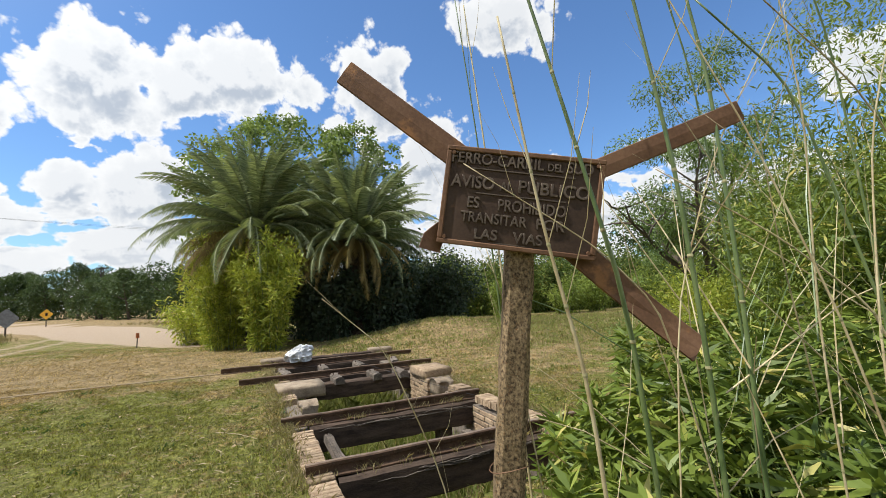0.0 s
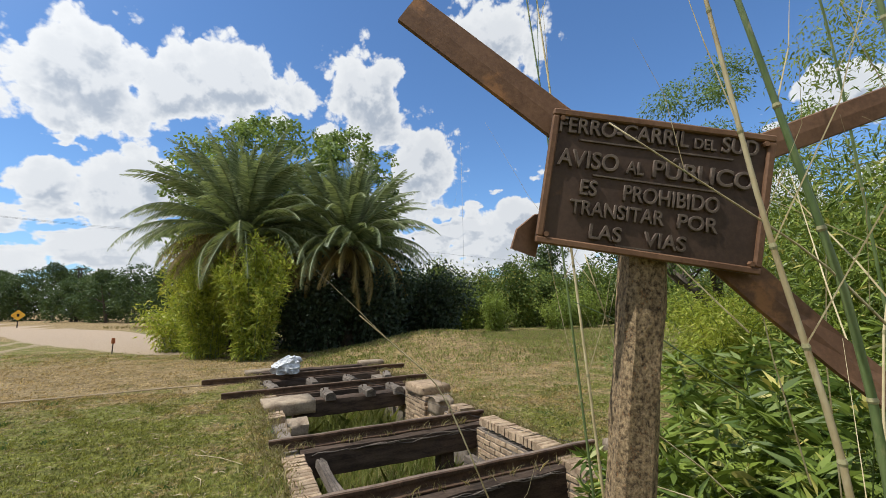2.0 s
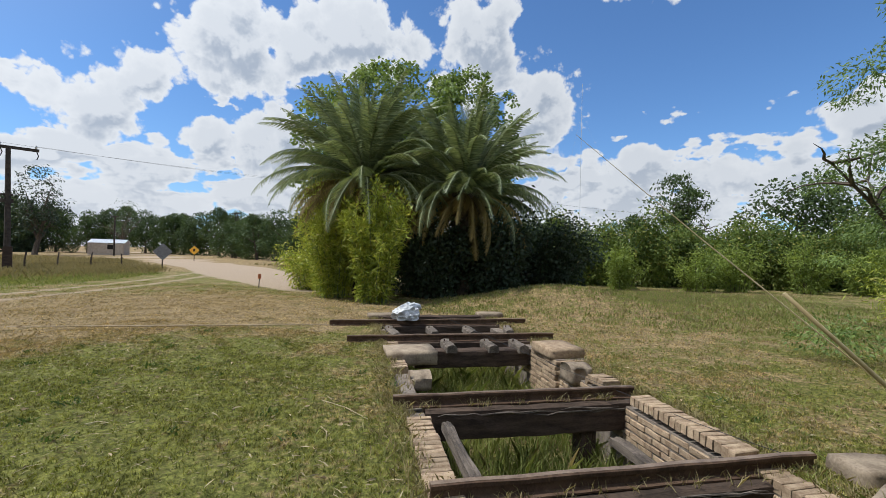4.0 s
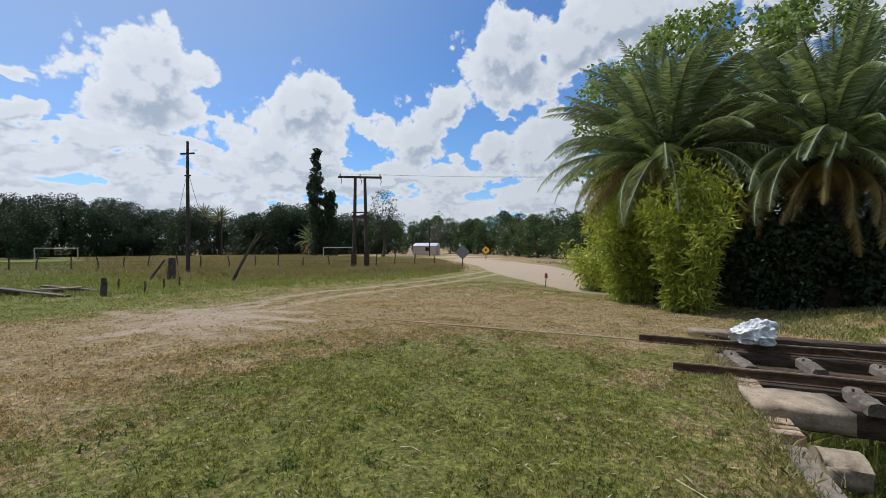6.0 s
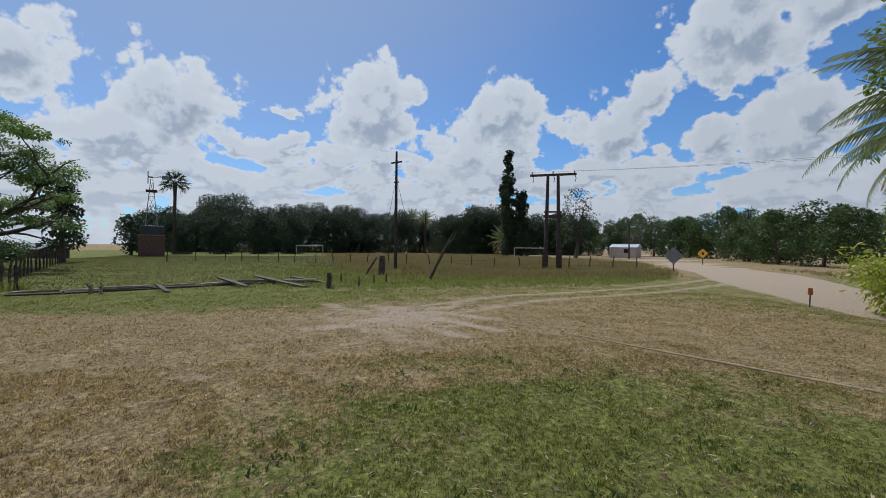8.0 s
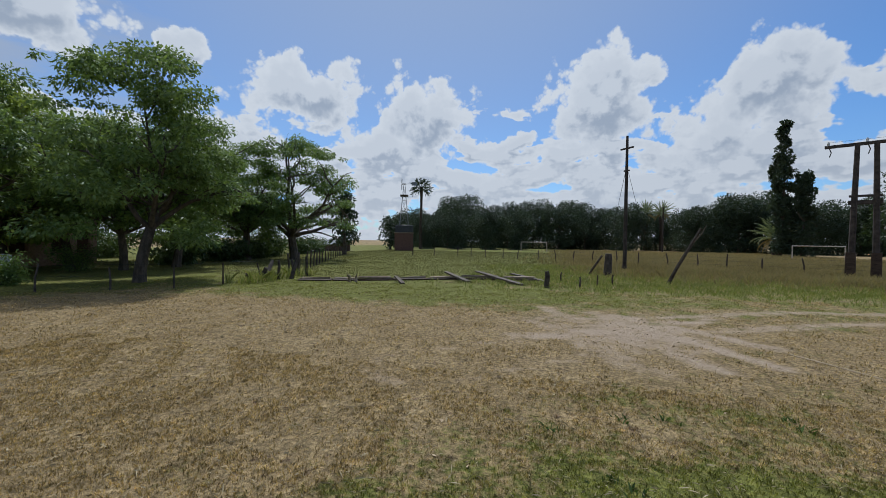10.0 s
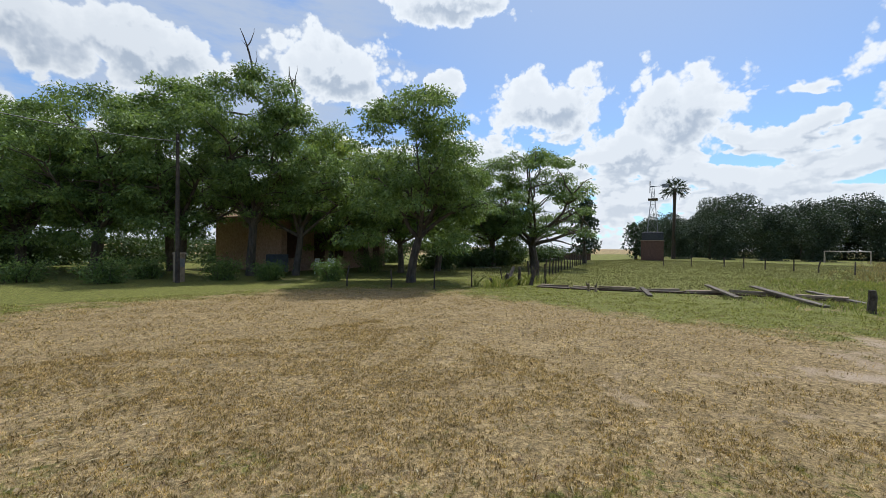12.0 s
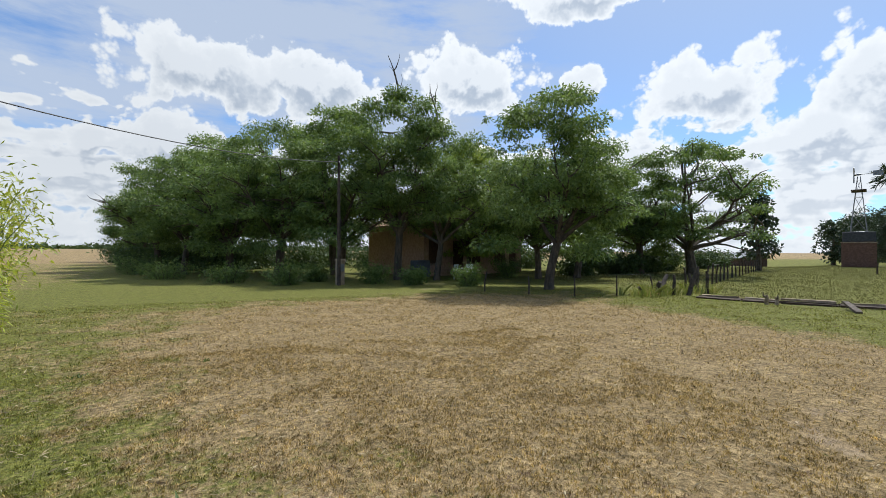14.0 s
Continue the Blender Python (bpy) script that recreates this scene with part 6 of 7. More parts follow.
def house_pole():
    t = thing("utility_pole", "slim dark wooden utility pole before the grove", "utility pole", (-7.62, -16.7, 0))
    part("pole", Geo().tube([(0, 0, -0.3), (0.03, 0, 3), (0.05, 0, 6.0)], [0.085, 0.075, 0.06], 8), M_POLE, t)
    part("insulator", Geo().tube([(0.05, 0.08, 5.7), (0.05, 0.16, 5.7)], [0.03, 0.02], 6), M_WHITE, t)


house_pole()
wire_thing("service_cable", "sagging black service cable from the house pole", [(-7.57, -16.6, 5.7), (10.0, -1.0, 6.4)], 0.014, sag=1.3, steps=30)
wire_thing("service_cable", "black service cable to the house", [(-7.57, -16.8, 5.6), (-14.5, -24.3, 3.1)], 0.012, sag=0.4)


def plastic_chair(at, turn):
    t = thing("plastic_chair", "white plastic garden chair under the trees", "chair", at, turn, group="garden chairs")
    part("seat", Geo().box((0, 0, 0.43), (0.46, 0.46, 0.04)), M_PLASTIC, t, bevel=0.012)
    part("backrest", Geo().box((0, -0.23, 0.66), (0.44, 0.04, 0.42), Matrix.Rotation(-0.2, 3, "X")), M_PLASTIC, t, bevel=0.012)
    for sx in (-1, 1):
        part("armrest", Geo().box((sx * 0.24, 0, 0.63), (0.05, 0.42, 0.03)), M_PLASTIC, t)
        for sy in (-1, 1):
            part("leg", Geo().box((sx * 0.21, sy * 0.2, 0.21), (0.045, 0.045, 0.43), taper=1.2), M_PLASTIC, t)


plastic_chair((-14.8, -18.6, 0), 30)
plastic_chair((-15.6, -18.9, 0), -40)
t = thing("water_tank", "slate-blue box tank standing by the house", "tank", (-13.2, -20.6, 0), 20)
part("tank_body", Geo().box((0, 0, 0.55), (1.0, 0.7, 1.0)), M_BLUE, t, bevel=0.03)
part("tank_foot", Geo().box((0, 0, 0.02), (0.9, 0.6, 0.06)), M_STONE, t)

# ---- garden fence, broken posts ----


def post_mesh(h, r, seed, lean=0.0):
    rr = random.Random(seed)
    g = Geo()
    g.tube([(0, 0, -0.15), (rr.uniform(-0.02, 0.02), 0, h * 0.5), (lean + rr.uniform(-0.03, 0.03), rr.uniform(-0.03, 0.03), h)], [r * 1.1, r, r * 0.85], 6)
    return g.mesh("post", M_FIELDPOST)


def wire_fence(name, label, line, step, h, r, wires, seed, wire_r=0.004):
    """Posts of slightly uneven height and lean, with strands strung between."""
    rr = random.Random(seed)
    t = thing(name, label, "fence", (*line[0], 0))
    o = Vector((*line[0], 0))
    kinds = [post_mesh(h * k, r, seed + i, l) for i, (k, l) in enumerate(((1, 0), (0.93, 0.08), (1.08, -0.07), (0.85, 0.03), (1.0, -0.12)))]
    pts = []
    for a, b in zip(line, line[1:]):
        a, b = Vector((*a, 0)), Vector((*b, 0))
        n = max(1, round((b - a).length / step))
        pts += [a.lerp(b, (k + (rr.uniform(-0.12, 0.12) if 0 < k else 0)) / n) for k in range(n)]
    pts.append(Vector((*line[-1], 0)))
    for i, p in enumerate(pts):
        ob = new("post", kinds[rr.randrange(5)])
        ob.parent = t
        ob.matrix_basis = Matrix.Translation(p - o) @ Matrix.Rotation(rr.uniform(0, 6.28), 4, "Z")
    for z in wires:
        g = Geo()
        g.tube([p - o + Vector((0, 0, z * h + rr.uniform(-0.02, 0.02))) for p in pts], wire_r, 3)
        part("wire_strand", g, M_WIRE, t)
    return t


wire_fence("garden_fence", "low wire fence on thin dark posts", [(-12.4, -11.6), (-14.6, -8.9), (-18.0, -8.4)], 2.0, 0.82, 0.03, (0.55, 0.95), 5)
wire_fence("garden_fence", "wire fence running back along the grove", [(-20.5, -8.8), (-24, -10.2), (-31, -13.5), (-46, -20)], 1.6, 1.0, 0.045, (0.4, 0.7, 0.95), 6)
wire_fence("paddock_fence", "uneven paddock fence of grey wooden posts", [(-52, -8.5), (-46, 1.0), (-37.5, 12.5), (-33, 21), (-32, 26.5)], 2.1, 1.02, 0.05, (0.35, 0.6, 0.85), 7)
wire_fence("paddock_fence", "far paddock fence of dark posts", [(-49, -13), (-52, -8.5)], 2.2, 1.05, 0.05, (0.35, 0.6, 0.85), 8)


def stake(name, label, at, h, r, lean, turn, mat=M_FIELDPOST, fork=False, category="post"):
    t = thing(name, label, category, at, turn)
    g = Geo()
    tip = Vector((h * math.tan(radians(lean)), 0, h))
    g.tube([(0, 0, -0.1), tip * 0.3, tip * 0.7 + Vector((0, 0.02, 0)), tip], [r * 1.1, r, r * 0.95, r * 0.8], 7)
    part("stake", g, mat, t)
    if fork:
        part("splinter", Geo().tube([tip * 0.72, tip * 0.9 + Vector((0.14, 0, 0.02)), tip * 1.02 + Vector((0.16, 0, 0.1))], [r * 0.5, r * 0.4, r * 0.15], 5), M_SLEEPER, t, "pale split end")
    return t


stake("leaning_post", "old grey post leaning far over, its top split", (-23.6, 7.55, 0), 2.35, 0.07, 27, 70, fork=True)
stake("stump_post", "short squared dark post", (-19.8, 2.72, 0), 0.62, 0.10, 0, 10)
stake("corner_post", "thick broken corner post with a dead creeper", (-27.0, 5.5, 0), 1.15, 0.20, 2, 40)
stake("brace_post", "thin brace leaning on the corner post", (-27.5, 4.6, 0), 1.05, 0.06, 35, 60)
for i, (x, y, h, ln, tr) in enumerate(((-17.2, -8.2, 0.35, 40, 20), (-17.9, -8.0, 0.75, 48, 200), (-18.7, -8.0, 0.78, 4, 40), (-19.1, -7.7, 0.85, 20, 150), (-19.6, -7.9, 0.8, -16, 60), (-18.2, -8.5, 0.5, 30, 90), (-20.4, -7.8, 0.9, 3, 0), (-20.9, -8.6, 1.0, -3, 0))):
    stake("broken_post", "broken grey timber post among weeds", (x, y, 0), h, 0.085 if i % 2 else 0.06, ln, tr)
for i, (x, y) in enumerate(((-20.2, 3.9), (-21.4, 4.6), (-22.0, 5.2), (-22.5, 3.2))):
    stake("short_stake", "short thin stake in the grass", (x, y, 0), 0.42, 0.035, (i % 3 - 1) * 9, i * 70)
_w = np.array([(-17.6 + a, -8.1 + b, 0.0) for a, b in zip(RNG.uniform(-1.2, 3.0, 70), RNG.uniform(-0.7, 0.5, 70))])
_w[:, 0] -= 2.0
tuft_field("fence_weeds", "tangled weeds round the broken posts", _w, 9, 0.42, 0.08, M_LUSH, RNG, 0.012, False, 0.7)


# ---- old platform edge with planks ----
def ditch():
    t = thing("platform_kerb", "broken line of low concrete kerb with a dark gap behind", "kerb", (0, 0, 0))
    line = [(-18.6, -7.0), (-19.0, -5.7), (-19.5, -4.8), (-20.3, -3.6), (-21.2, -2.3), (-21.9, -1.0), (-22.6, 0.6), (-22.5, 2.2)]
    rr = random.Random(4)
    for a, b in zip(line, line[1:]):
        a, b = Vector((*a, 0)), Vector((*b, 0))
        d = (b - a)
        m = Matrix.Rotation(math.atan2(d.y, d.x), 3, "Z")
        side = Vector((-d.y, d.x, 0)).normalized()
        side = side if side.x < 0 else -side
        part("kerb_stone", Geo().box((a + b) / 2 + side * 0.22 + Vector((0, 0, 0.10 + rr.uniform(-0.03, 0.03))), (d.length * rr.uniform(0.82, 0.98), 0.16, 0.07), m @ Matrix.Rotation(rr.uniform(-0.04, 0.04), 3, "Y"), jit=0.02), M_STONE, t, "pale weathered coping")
        part("rotten_timber", Geo().box((a + b) / 2 + Vector((0, 0, 0.01)), (d.length * 0.97, 0.26, 0.09), m, jit=0.02), M_TIMBER, t, "dark rotten timber")
        # dark-coloured strip put in for the shaded gap below the coping
        part("kerb_face", Geo().box((a + b) / 2 + side * 0.24 + Vector((0, 0, 0.0)), (d.length * 0.98, 0.12, 0.13), m, jit=0.01), M_OLDBRICK, t, "dark strip for the shaded gap under the coping")


ditch()


def plank(at, turn, ln, w, tilt, seed):
    t = thing("plank", "weathered grey plank lying in the grass", "plank", at, turn, group="planks by the kerb")
    rr = random.Random(seed)
    g, n = Geo(), 6
    ring = [(-w / 2, 0), (w / 2, 0), (w / 2, 0.06), (-w / 2, 0.06)]
    verts = [(ln * (k / n - 0.5), a + rr.uniform(-0.01, 0.01), b + tilt * (k / n) + rr.uniform(-0.006, 0.006)) for k in range(n + 1) for a, b in ring]
    faces = [(i * 4 + j, (i + 1) * 4 + j, (i + 1) * 4 + (j + 1) % 4, i * 4 + (j + 1) % 4) for i in range(n) for j in range(4)]
    part("board", g.add(verts, faces + [(0, 1, 2, 3)[::-1], tuple(n * 4 + j for j in range(4))]), M_SLEEPER, t)


def propped(top, foot, w, seed):
    """A plank with one end up on the coping and the other on the turf."""
    a, b = Vector(foot), Vector(top)
    d = b - a
    flat = math.hypot(d.x, d.y)
    plank((*((a + b) / 2).xy, foot[2]), math.degrees(math.atan2(d.y, d.x)), flat, w, top[2] - foot[2], seed)


propped((-22.4, -1.85, 0.24), (-20.7, -0.45, 0.01), 0.20, 1)
propped((-23.4, -0.6, 0.24), (-20.2, 1.8, 0.01), 0.24, 2)
propped((-19.9, -3.3, 0.18), (-18.9, -2.6, 0.0), 0.15, 4)
propped((-24.4, 0.9, 0.12), (-22.0, 2.6, 0.01), 0.2, 5)
for i, (x, y, h, ln) in enumerate(((-18.85, -4.85, 0.30, 8), (-18.95, -4.6, 0.24, -22))):
    stake("white_stub", "short pale broken stub by the kerb", (x, y, 0), h, 0.06, ln, 40 * i, M_STONE, fork=True, category="stub")

# ---- poles, signs, road furniture ----


def h_pole():
    t = thing("transformer_pole", "double-pole power structure with a crossarm and steel brackets", "utility pole", (-31.7, 18.8, 0), 58)
    for s in (-1, 1):
        part("pole", Geo().tube([(s * 0.5, 0, -0.3), (s * 0.44, 0, 3.5), (s * 0.37, 0, 7.3)], [0.16, 0.14, 0.11], 8), M_POLE, t)
        part("concrete_footing", Geo().box((s * 0.5, 0, 0.65), (0.44, 0.44, 1.5), taper=0.9), M_TIMBER, t, "dark clamped pole foot")
    part("crossarm", Geo().box((0, 0, 7.25), (3.4, 0.16, 0.16)), M_POLE, t)
    part("brace", Geo().box((0.0, 0.0, 4.1), (1.35, 0.14, 0.22)), M_POLE, t)
    part("brace", Geo().box((0.0, 0.0, 4.45), (1.3, 0.10, 0.12)), M_POLE, t)
    for x in (-1.55, 0, 1.55):
        part("insulator", Geo().tube([(x, 0, 7.33), (x, 0, 7.45), (x, 0, 7.55)], [0.05, 0.07, 0.03], 7), M_WHITE, t, "white porcelain insulator")
        part("jumper", Geo().tube([(x, 0, 7.3), (x + 0.12, 0.1, 6.95), (x + 0.05, 0.1, 6.7)], 0.025, 4), M_WIRE, t)


h_pole()


def line_pole():
    t = thing("tall_pole", "tall slim pole with two crossarms and stay wires", "utility pole", (-31.5, 6.9, 0), 40)
    part("pole", Geo().tube([(0, 0, -0.3), (0, 0, 4.5), (0, 0, 8.2)], [0.12, 0.10, 0.07], 8), M_POLE, t)
    part("crossarm", Geo().box((0, 0, 7.45), (0.95, 0.09, 0.09)), M_POLE, t)
    part("crossarm", Geo().box((0, 0, 6.1), (0.4, 0.08, 0.08)), M_POLE, t)
    for s in (-1, 1):
        part("stay", Geo().tube([(0, 0, 6.4), (s * 1.4, 0.2, 1.6)], 0.012, 3), M_WIRE, t)


line_pole()
for i, (x, y, h) in enumerate(((-54.5, 64.6, 8.0), (-55.4, 65.2, 8.0), (-70, 55, 6.5), (-48, 62, 5.5), (-95, 22, 9))):
    t = thing("far_pole", "thin power pole far along the road", "utility pole", (x, y, 0), group="far poles")
    part("pole", Geo().tube([(0, 0, -0.3), (0, 0, h)], [0.14, 0.10], 6), M_POLE, t)
    part("crossarm", Geo().box((0, 0, h - 0.1), (1.5, 0.12, 0.14)), M_POLE, t)
wire_thing("power_line", "thin overhead power line above the road", [(-32.5, 17.5, 7.5), (-10, 46, 8.2), (40, 95, 9)], 0.006, sag=0.5, steps=20)
wire_thing("power_line", "thin overhead power line above the road", [(-30.9, 20.1, 7.5), (-9, 47, 8.2), (41, 96, 9)], 0.006, sag=0.55, steps=20)


def diamond_sign(at, turn, size, h, mat, label, band=None):
    t = thing("diamond_road_sign", label, "road sign", at, turn)
    d = size / 2
    g = Geo()
    outer = []
    for a in range(4):
        c = Vector((math.cos(a * math.pi / 2) * d, 0, math.sin(a * math.pi / 2) * d))
        nx = Vector((math.cos((a + 1) * math.pi / 2) * d, 0, math.sin((a + 1) * math.pi / 2) * d))
        pv = Vector((math.cos((a - 1) * math.pi / 2) * d, 0, math.sin((a - 1) * math.pi / 2) * d))
        outer += [c.lerp(pv, 0.08), c.lerp(nx, 0.08)]
    o = Vector((0, 0, h))
    n = 8
    g.add([o + p + Vector((0, -0.005, 0)) for p in outer] + [o + p + Vector((0, 0.005, 0)) for p in outer], [tuple(range(n)), tuple(range(2 * n - 1, n - 1, -1))] + [(i, n + i, n + (i + 1) % n, (i + 1) % n) for i in range(n)])
    part("sign_board", g, mat, t)
    part("sign_post", Geo().box((0, 0.035, h / 2), (0.09, 0.06, h + 0.2)), M_FIELDPOST, t)
    if band:
        part("symbol", Geo().box((0, -0.012, h), (d * 0.35, 0.006, d * 0.5)), band, t, "dark symbol")


diamond_sign((-28.8, 27.1, 0), 55, 1.30, 1.25, M_GALV, "grey back of a diamond road sign on a short post")
diamond_sign((-43.6, 44.7, 0), 40, 1.15, 1.3, M_YELLOW, "yellow diamond road sign far along the road", M_DARK)


def marker():
    t = thing("marker_post", "thin marker stake with a faded red plate", "marker post", (-12.13, 16.7, 0), 45)
    part("stake", Geo().tube([(0, 0, -0.1), (0.02, 0, 0.42)], [0.02, 0.018], 6), M_FIELDPOST, t)
    part("marker_plate", Geo().box((0.02, -0.02, 0.47), (0.13, 0.015, 0.20), taper=0.8), M_RED, t, "faded red plate", bevel=0.004)


marker()


def goal(at, turn):
    t = thing("goal_frame", "white football goal frame in the field", "goal", at, turn, group="football goals")
    for s in (-1, 1):
        part("goal_post", Geo().tube([(s * 2.4, 0, -0.1), (s * 2.4, 0, 1.75)], 0.055, 6), M_CREAM, t)
        part("back_stay", Geo().tube([(s * 2.4, 0, 1.75), (s * 2.4, 1.2, 0)], 0.03, 5), M_CREAM, t)
    part("crossbar", Geo().tube([(-2.45, 0, 1.75), (2.45, 0, 1.75)], 0.055, 6), M_CREAM, t)


goal((-86, -2.0, 0), 85)
goal((-65, 32.8, 0), 62)


def small_house():
    t = thing("small_white_house", "small cream-washed house with a pale sheet roof", "house", (-77.8, 60.2, 0), 40)
    lx, ly, hh = 4.9, 4.2, 2.0
    for c, s in (((0, -ly / 2, hh / 2), (lx, 0.2, hh)), ((0, ly / 2, hh / 2), (lx, 0.2, hh)), ((lx / 2, 0, hh / 2), (0.2, ly - 0.2, hh))):
        part("wall", Geo().box(c, s), M_CREAM, t)
    for c, s in (((-lx / 2, -1.75, hh / 2), (0.2, 1.3, hh)), ((-lx / 2, 1.25, hh / 2), (0.2, 2.3, hh)), ((-lx / 2, -0.5, hh - 0.15), (0.2, 1.2, 0.3))):
        part("wall", Geo().box(c, s), M_CREAM, t)
    part("door", Geo().box((-lx / 2 + 0.04, -0.5, 1.0), (0.06, 1.2, 2.0)), M_DOOR, t, "dark door")
    part("window", Geo().box((0.6, -ly / 2 - 0.104, 1.4), (0.9, 0.01, 0.8)), M_DARK, t)
    for s in (-1, 1):
        part("gable", Geo().add([(s * lx / 2 - 0.1, -ly / 2, hh), (s * lx / 2 - 0.1, ly / 2, hh), (s * lx / 2 - 0.1, 0, hh + 0.75), (s * lx / 2 + 0.1, -ly / 2, hh), (s * lx / 2 + 0.1, ly / 2, hh), (s * lx / 2 + 0.1, 0, hh + 0.75)],
                                [(0, 1, 2), (3, 5, 4), (0, 2, 5, 3), (1, 4, 5, 2), (0, 3, 4, 1)]), M_CREAM, t)
    for s in (-1, 1):
        part("roof_sheet", Geo().box((0, s * ly / 4, hh + 0.45), (lx + 0.5, ly / 2 + 0.35, 0.05), Matrix.Rotation(-s * 0.28, 3, "X")), M_ROOF, t, "pale metal roof sheet")


small_house()


# ---- windmill, tank house, far palm, mast ----
def windmill():
    t = thing("windmill", "lattice steel wind pump with a small wheel and tail", "windmill", (-73.5, -23.5, 0), 20)
    h = 11.3
    for sx in (-1, 1):
        for sy in (-1, 1):
            part("leg", Geo().tube([(sx * 1.15, sy * 1.15, 0), (sx * 0.12, sy * 0.12, h)], [0.055, 0.04], 4), M_GALV, t)
    for k in range(5):
        a, b = 1 - k / 5.2, 1 - (k + 1) / 5.2
        z0, z1 = h * (1 - a), h * (1 - b)
        ra, rb = 0.12 + 1.03 * a, 0.12 + 1.03 * b
        for (x0, y0), (x1, y1) in (((-1, -1), (1, -1)), ((1, -1), (1, 1)), ((1, 1), (-1, 1)), ((-1, 1), (-1, -1))):
            part("strut", Geo().tube([(x0 * ra, y0 * ra, z0), (x1 * rb, y1 * rb, z1)], 0.026, 3), M_GALV, t)
            part("strut", Geo().tube([(x1 * rb, y1 * rb, z1), (x0 * rb, y0 * rb, z1)], 0.022, 3), M_GALV, t)
    part("platform", Geo().box((0, 0, h * 0.84), (2.4, 1.4, 0.16)), M_TIMBER, t)
    part("hub", Geo().tube([(0, -0.5, h + 0.25), (0, 0.2, h + 0.25)], 0.12, 8), M_GALV, t)
    for k in range(14):
        a = k * math.pi / 7
        if k in (3, 4, 8, 9, 10):
            continue
        d = Vector((math.cos(a), 0, math.sin(a)))
        part("sail", Geo().box(Vector((0, -0.45, h + 0.25)) + d * 0.7, (0.75, 0.03, 0.24), Matrix.Rotation(-a, 3, "Y") @ Matrix.Rotation(0.4, 3, "X")), M_GALV, t)
    part("tail_boom", Geo().tube([(0, 0.1, h + 0.25), (0, 1.6, h + 0.3)], 0.04, 4), M_GALV, t)
    part("tail_vane", Geo().box((0, 1.7, h + 0.3), (0.03, 0.9, 0.6)), M_GALV, t)


windmill()


def tank_house():
    t = thing("tank_house", "brick pump house carrying a dark water tank", "pump house", (-71.0, -22.5, 0), 20)
    part("wall", Geo().box((0, 0, 1.45), (3.7, 3.0, 2.9), jit=0.02), M_PUMPBRICK, t)
    part("ledge", Geo().box((0, 0, 2.95), (3.9, 3.2, 0.12)), M_STONE, t)
    part("tank", Geo().box((0.1, 0, 3.6), (3.5, 2.9, 1.2)), M_STEEL, t, "dark water tank", bevel=0.05)
    part("lean_to_roof", Geo().box((-3.0, 0, 2.3), (2.2, 3.0, 0.1), Matrix.Rotation(-0.38, 3, "Y")), M_GALV, t)
    part("lean_to_wall", Geo().box((-2.8, 0, 0.85), (1.6, 2.6, 1.7)), M_PUMPBRICK, t)


tank_house()
t = thing("low_shed", "low shed with a grey sheet roof beyond the grove", "shed", (-60, -29.6, 0), 60)
part("wall", Geo().box((0, 0, 0.5), (5, 3, 1.0)), M_OLDBRICK, t)
for s in (-1, 1):
    part("roof_sheet", Geo().box((0, s * 0.85, 1.28), (5.4, 1.95, 0.06), Matrix.Rotation(-s * 0.33, 3, "X")), M_GALV, t)


def fan_palm():
    t = thing("fan_palm", "tall slim palm with a small round crown", "palm tree", (-86, -24.6, 0))
    part("trunk", Geo().tube([(0, 0, -0.2), (0.1, 0, 5), (0.05, 0.05, 10), (0, 0, 12.6)], [0.36, 0.27, 0.25, 0.34], 10), M_PALMBARK, t)
    rng = np.random.default_rng(88)
    c, w = [], []
    for k in range(26):
        a, e = k * 2.4, 1.25 - 2.0 * k / 26
        for j in range(26):
            s = 0.35 + 0.65 * j / 26
            d = np.array([math.cos(a) * math.cos(e), math.sin(a) * math.cos(e), math.sin(e)])
            q = np.array([0, 0, 12.6]) + d * 2.0 * s - np.array([0, 0, 0.45 * s * s])
            c.append(q)
            w.append(d + rng.normal(0, 0.45, 3))
    part("crown", quads_mesh("crown", leaves(np.array(c), np.array(w), 0.8, 0.14, rng), M_LEAF_D), M_LEAF_D, t)


fan_palm()
date_palm("short bushy palm at the foot of the tall poplar", (-86.3, 37.1, 0), 13, 3.2, 3.9, 46)
date_palm("tall palm rising from the dark tree line", (-126.2, 24.3, 0), 14, 10.0, 3.7, 46)
date_palm("tall palm rising from the dark tree line", (-125.5, 27.9, 0), 15, 9.8, 3.7, 46)
t = thing("radio_mast", "thin guyed radio mast far beyond the hedge", "mast", (7.2, 151, 0))
part("mast", Geo().tube([(0, 0, -0.5), (0, 0, 60)], [0.08, 0.06], 4), M_ROOF, t)
for a in (0, 2.1, 4.2):
    part("guy", Geo().tube([(0, 0, 50), (22 * math.cos(a), 22 * math.sin(a), 0)], 0.008, 3), M_ROOF, t)

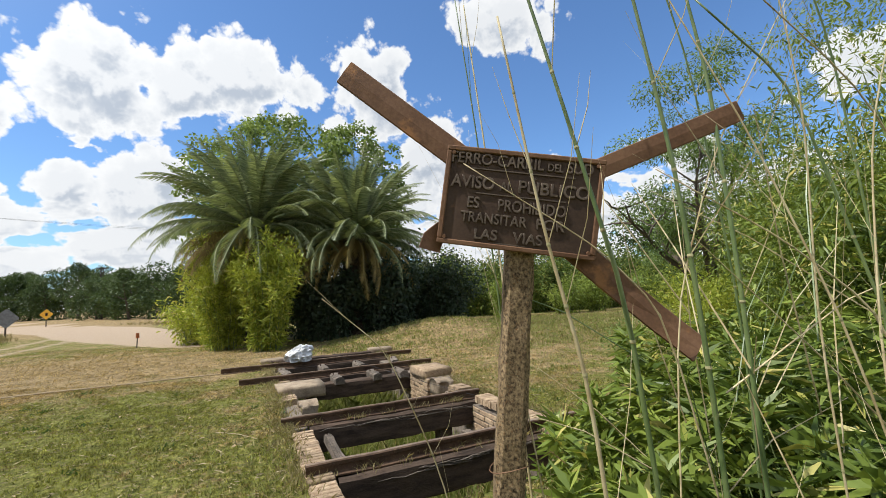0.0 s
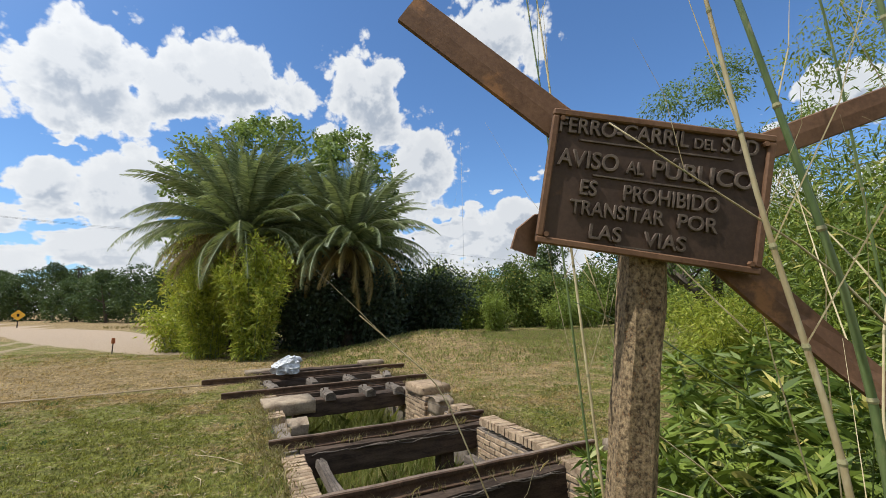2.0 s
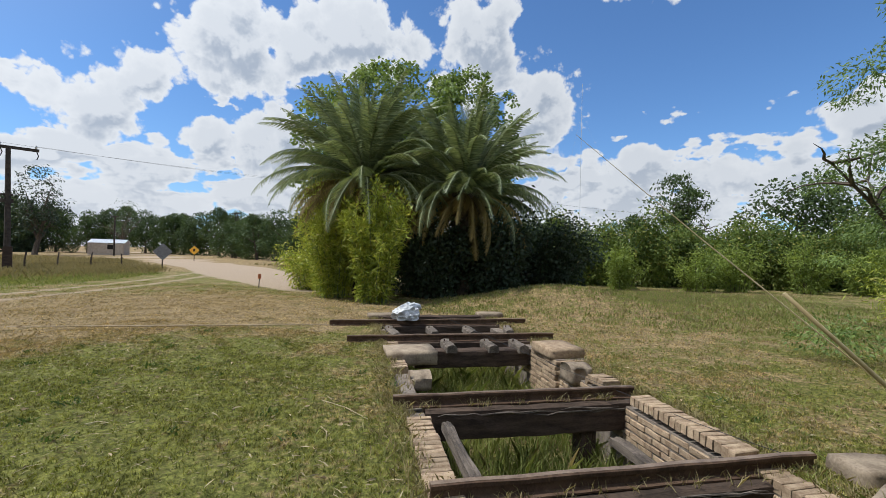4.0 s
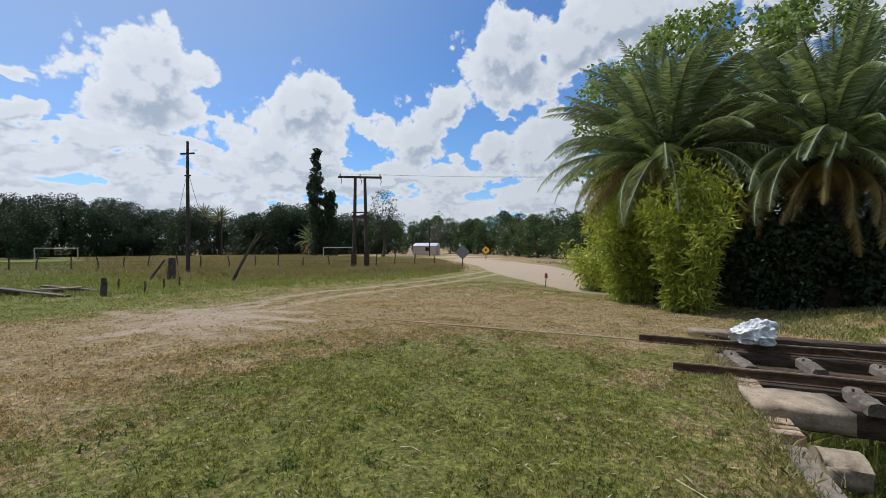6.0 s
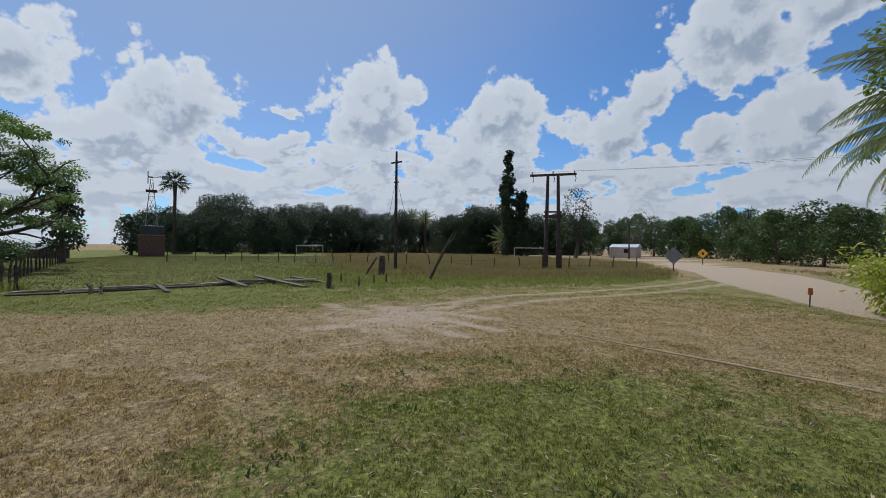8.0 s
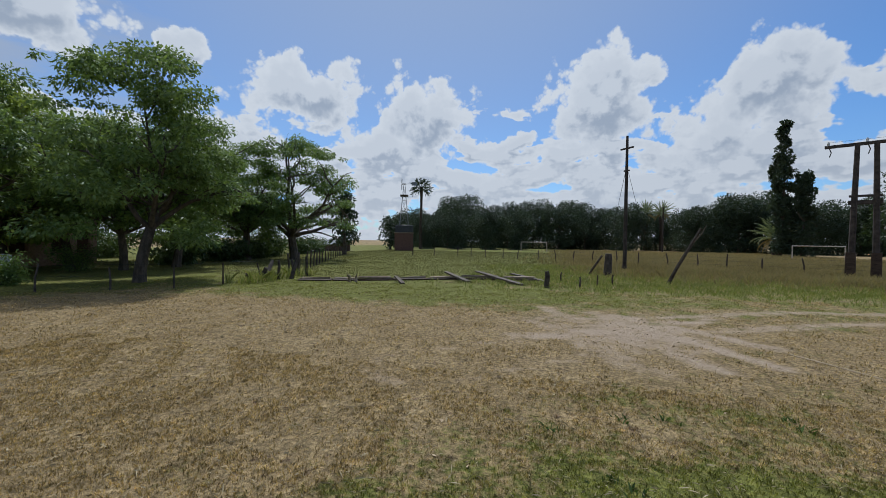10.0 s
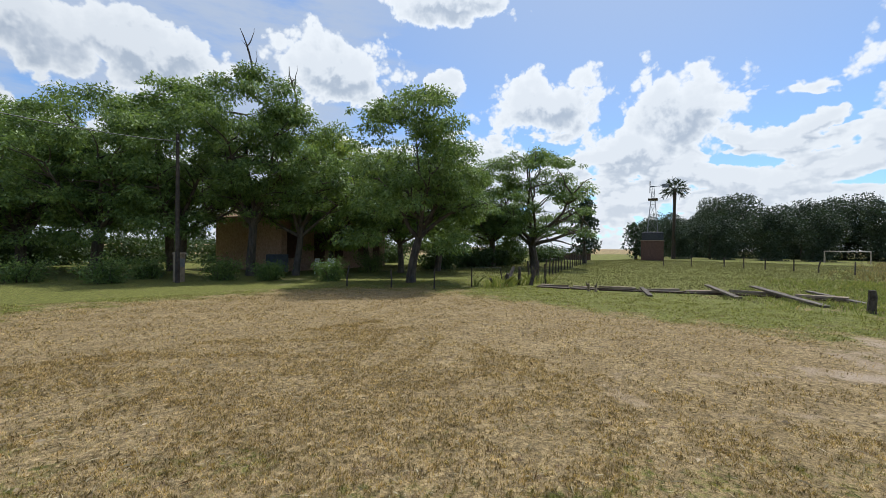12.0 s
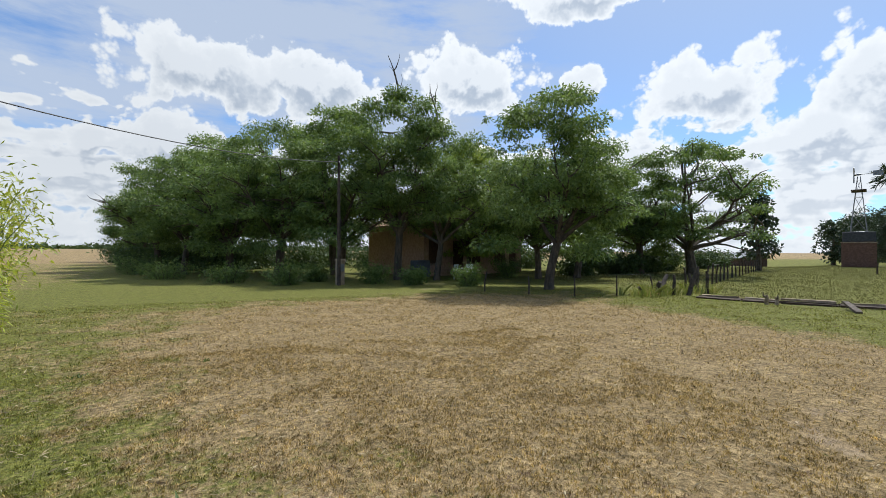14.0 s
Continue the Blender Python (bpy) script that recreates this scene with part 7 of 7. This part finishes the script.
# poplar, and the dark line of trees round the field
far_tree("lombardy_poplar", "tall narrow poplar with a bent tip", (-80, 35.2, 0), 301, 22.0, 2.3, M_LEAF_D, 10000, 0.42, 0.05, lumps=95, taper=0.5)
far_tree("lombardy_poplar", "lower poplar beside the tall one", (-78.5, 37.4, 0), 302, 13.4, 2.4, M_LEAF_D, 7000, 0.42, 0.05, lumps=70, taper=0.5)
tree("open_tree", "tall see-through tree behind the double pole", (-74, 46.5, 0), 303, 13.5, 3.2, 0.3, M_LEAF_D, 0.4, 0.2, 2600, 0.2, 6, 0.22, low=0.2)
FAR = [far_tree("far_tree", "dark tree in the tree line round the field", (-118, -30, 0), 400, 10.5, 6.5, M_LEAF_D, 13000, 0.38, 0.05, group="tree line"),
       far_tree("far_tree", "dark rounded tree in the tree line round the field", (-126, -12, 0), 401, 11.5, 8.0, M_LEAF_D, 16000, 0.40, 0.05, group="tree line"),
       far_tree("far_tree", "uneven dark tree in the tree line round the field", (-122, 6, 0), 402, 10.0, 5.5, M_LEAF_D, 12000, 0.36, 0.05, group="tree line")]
FAR_G = [far_tree("far_tree", "green tree along the far road", (-86, 84, 0), 410, 9.5, 5.0, M_LEAF_F, 8000, 0.38, 0.05, group="trees along the road"),
         far_tree("far_tree", "green tree along the far road", (-72, 92, 0), 411, 10.5, 4.6, M_LEAF_F, 7000, 0.38, 0.1, group="trees along the road")]
rr = random.Random(12)
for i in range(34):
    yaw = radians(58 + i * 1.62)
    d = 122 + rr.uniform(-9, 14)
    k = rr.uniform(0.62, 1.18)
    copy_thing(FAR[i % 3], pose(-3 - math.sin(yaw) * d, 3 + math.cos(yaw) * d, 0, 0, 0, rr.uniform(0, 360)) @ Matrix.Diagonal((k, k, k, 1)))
for i in range(16):
    yaw = radians(22 + i * 2.5)
    d = 108 + rr.uniform(-8, 16)
    k = rr.uniform(0.75, 1.1)
    copy_thing(FAR_G[i % 2], pose(-3 - math.sin(yaw) * d, 3 + math.cos(yaw) * d, 0, 0, 0, rr.uniform(0, 360)) @ Matrix.Diagonal((k, k, k, 1)))
for i in range(9):
    a = radians(-60 + i * 8)
    copy_thing(FAR_G[i % 2], pose(math.sin(-a) * -70 + 4, 60 + 6 * math.cos(i), 0, 0, 0, i * 60) @ Matrix.Diagonal((0.8, 0.8, 0.7, 1)))
tree("bare_tree", "pale half-bare tree far along the road", (-82, 66, 0), 305, 10.5, 3.6, 0.22, M_LEAF_F, 0.4, 0.14, 900, 0.3, 7, 0.2, low=0.4)
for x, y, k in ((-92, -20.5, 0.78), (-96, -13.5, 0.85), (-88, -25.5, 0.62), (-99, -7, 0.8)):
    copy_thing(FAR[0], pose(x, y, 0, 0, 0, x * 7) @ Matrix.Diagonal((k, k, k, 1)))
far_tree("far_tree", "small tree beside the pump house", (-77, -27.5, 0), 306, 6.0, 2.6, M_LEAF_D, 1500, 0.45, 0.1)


def horizon_woods():
    """Thin woods on the far horizon beyond the golden field."""
    rng = np.random.default_rng(61)
    n = 5000
    a = radians(140) + rng.uniform(0, radians(90), n)
    d = rng.uniform(900, 960, n)
    c = np.stack([-np.sin(a) * d, np.cos(a) * d, np.abs(rng.normal(0, 3.2, n)) * (0.6 + 0.5 * np.sin(a * 37) * np.sin(a * 91)) + 0.5], 1)
    g = leaves(c, rng.normal(size=(n, 3)), 9, 5, rng)
    tagged(new("horizon_woods", quads_mesh("horizon_woods", g, M_LEAF_F)), "thin line of distant woods on the horizon", "woods", kind="stuff")


horizon_woods()
build_walls()
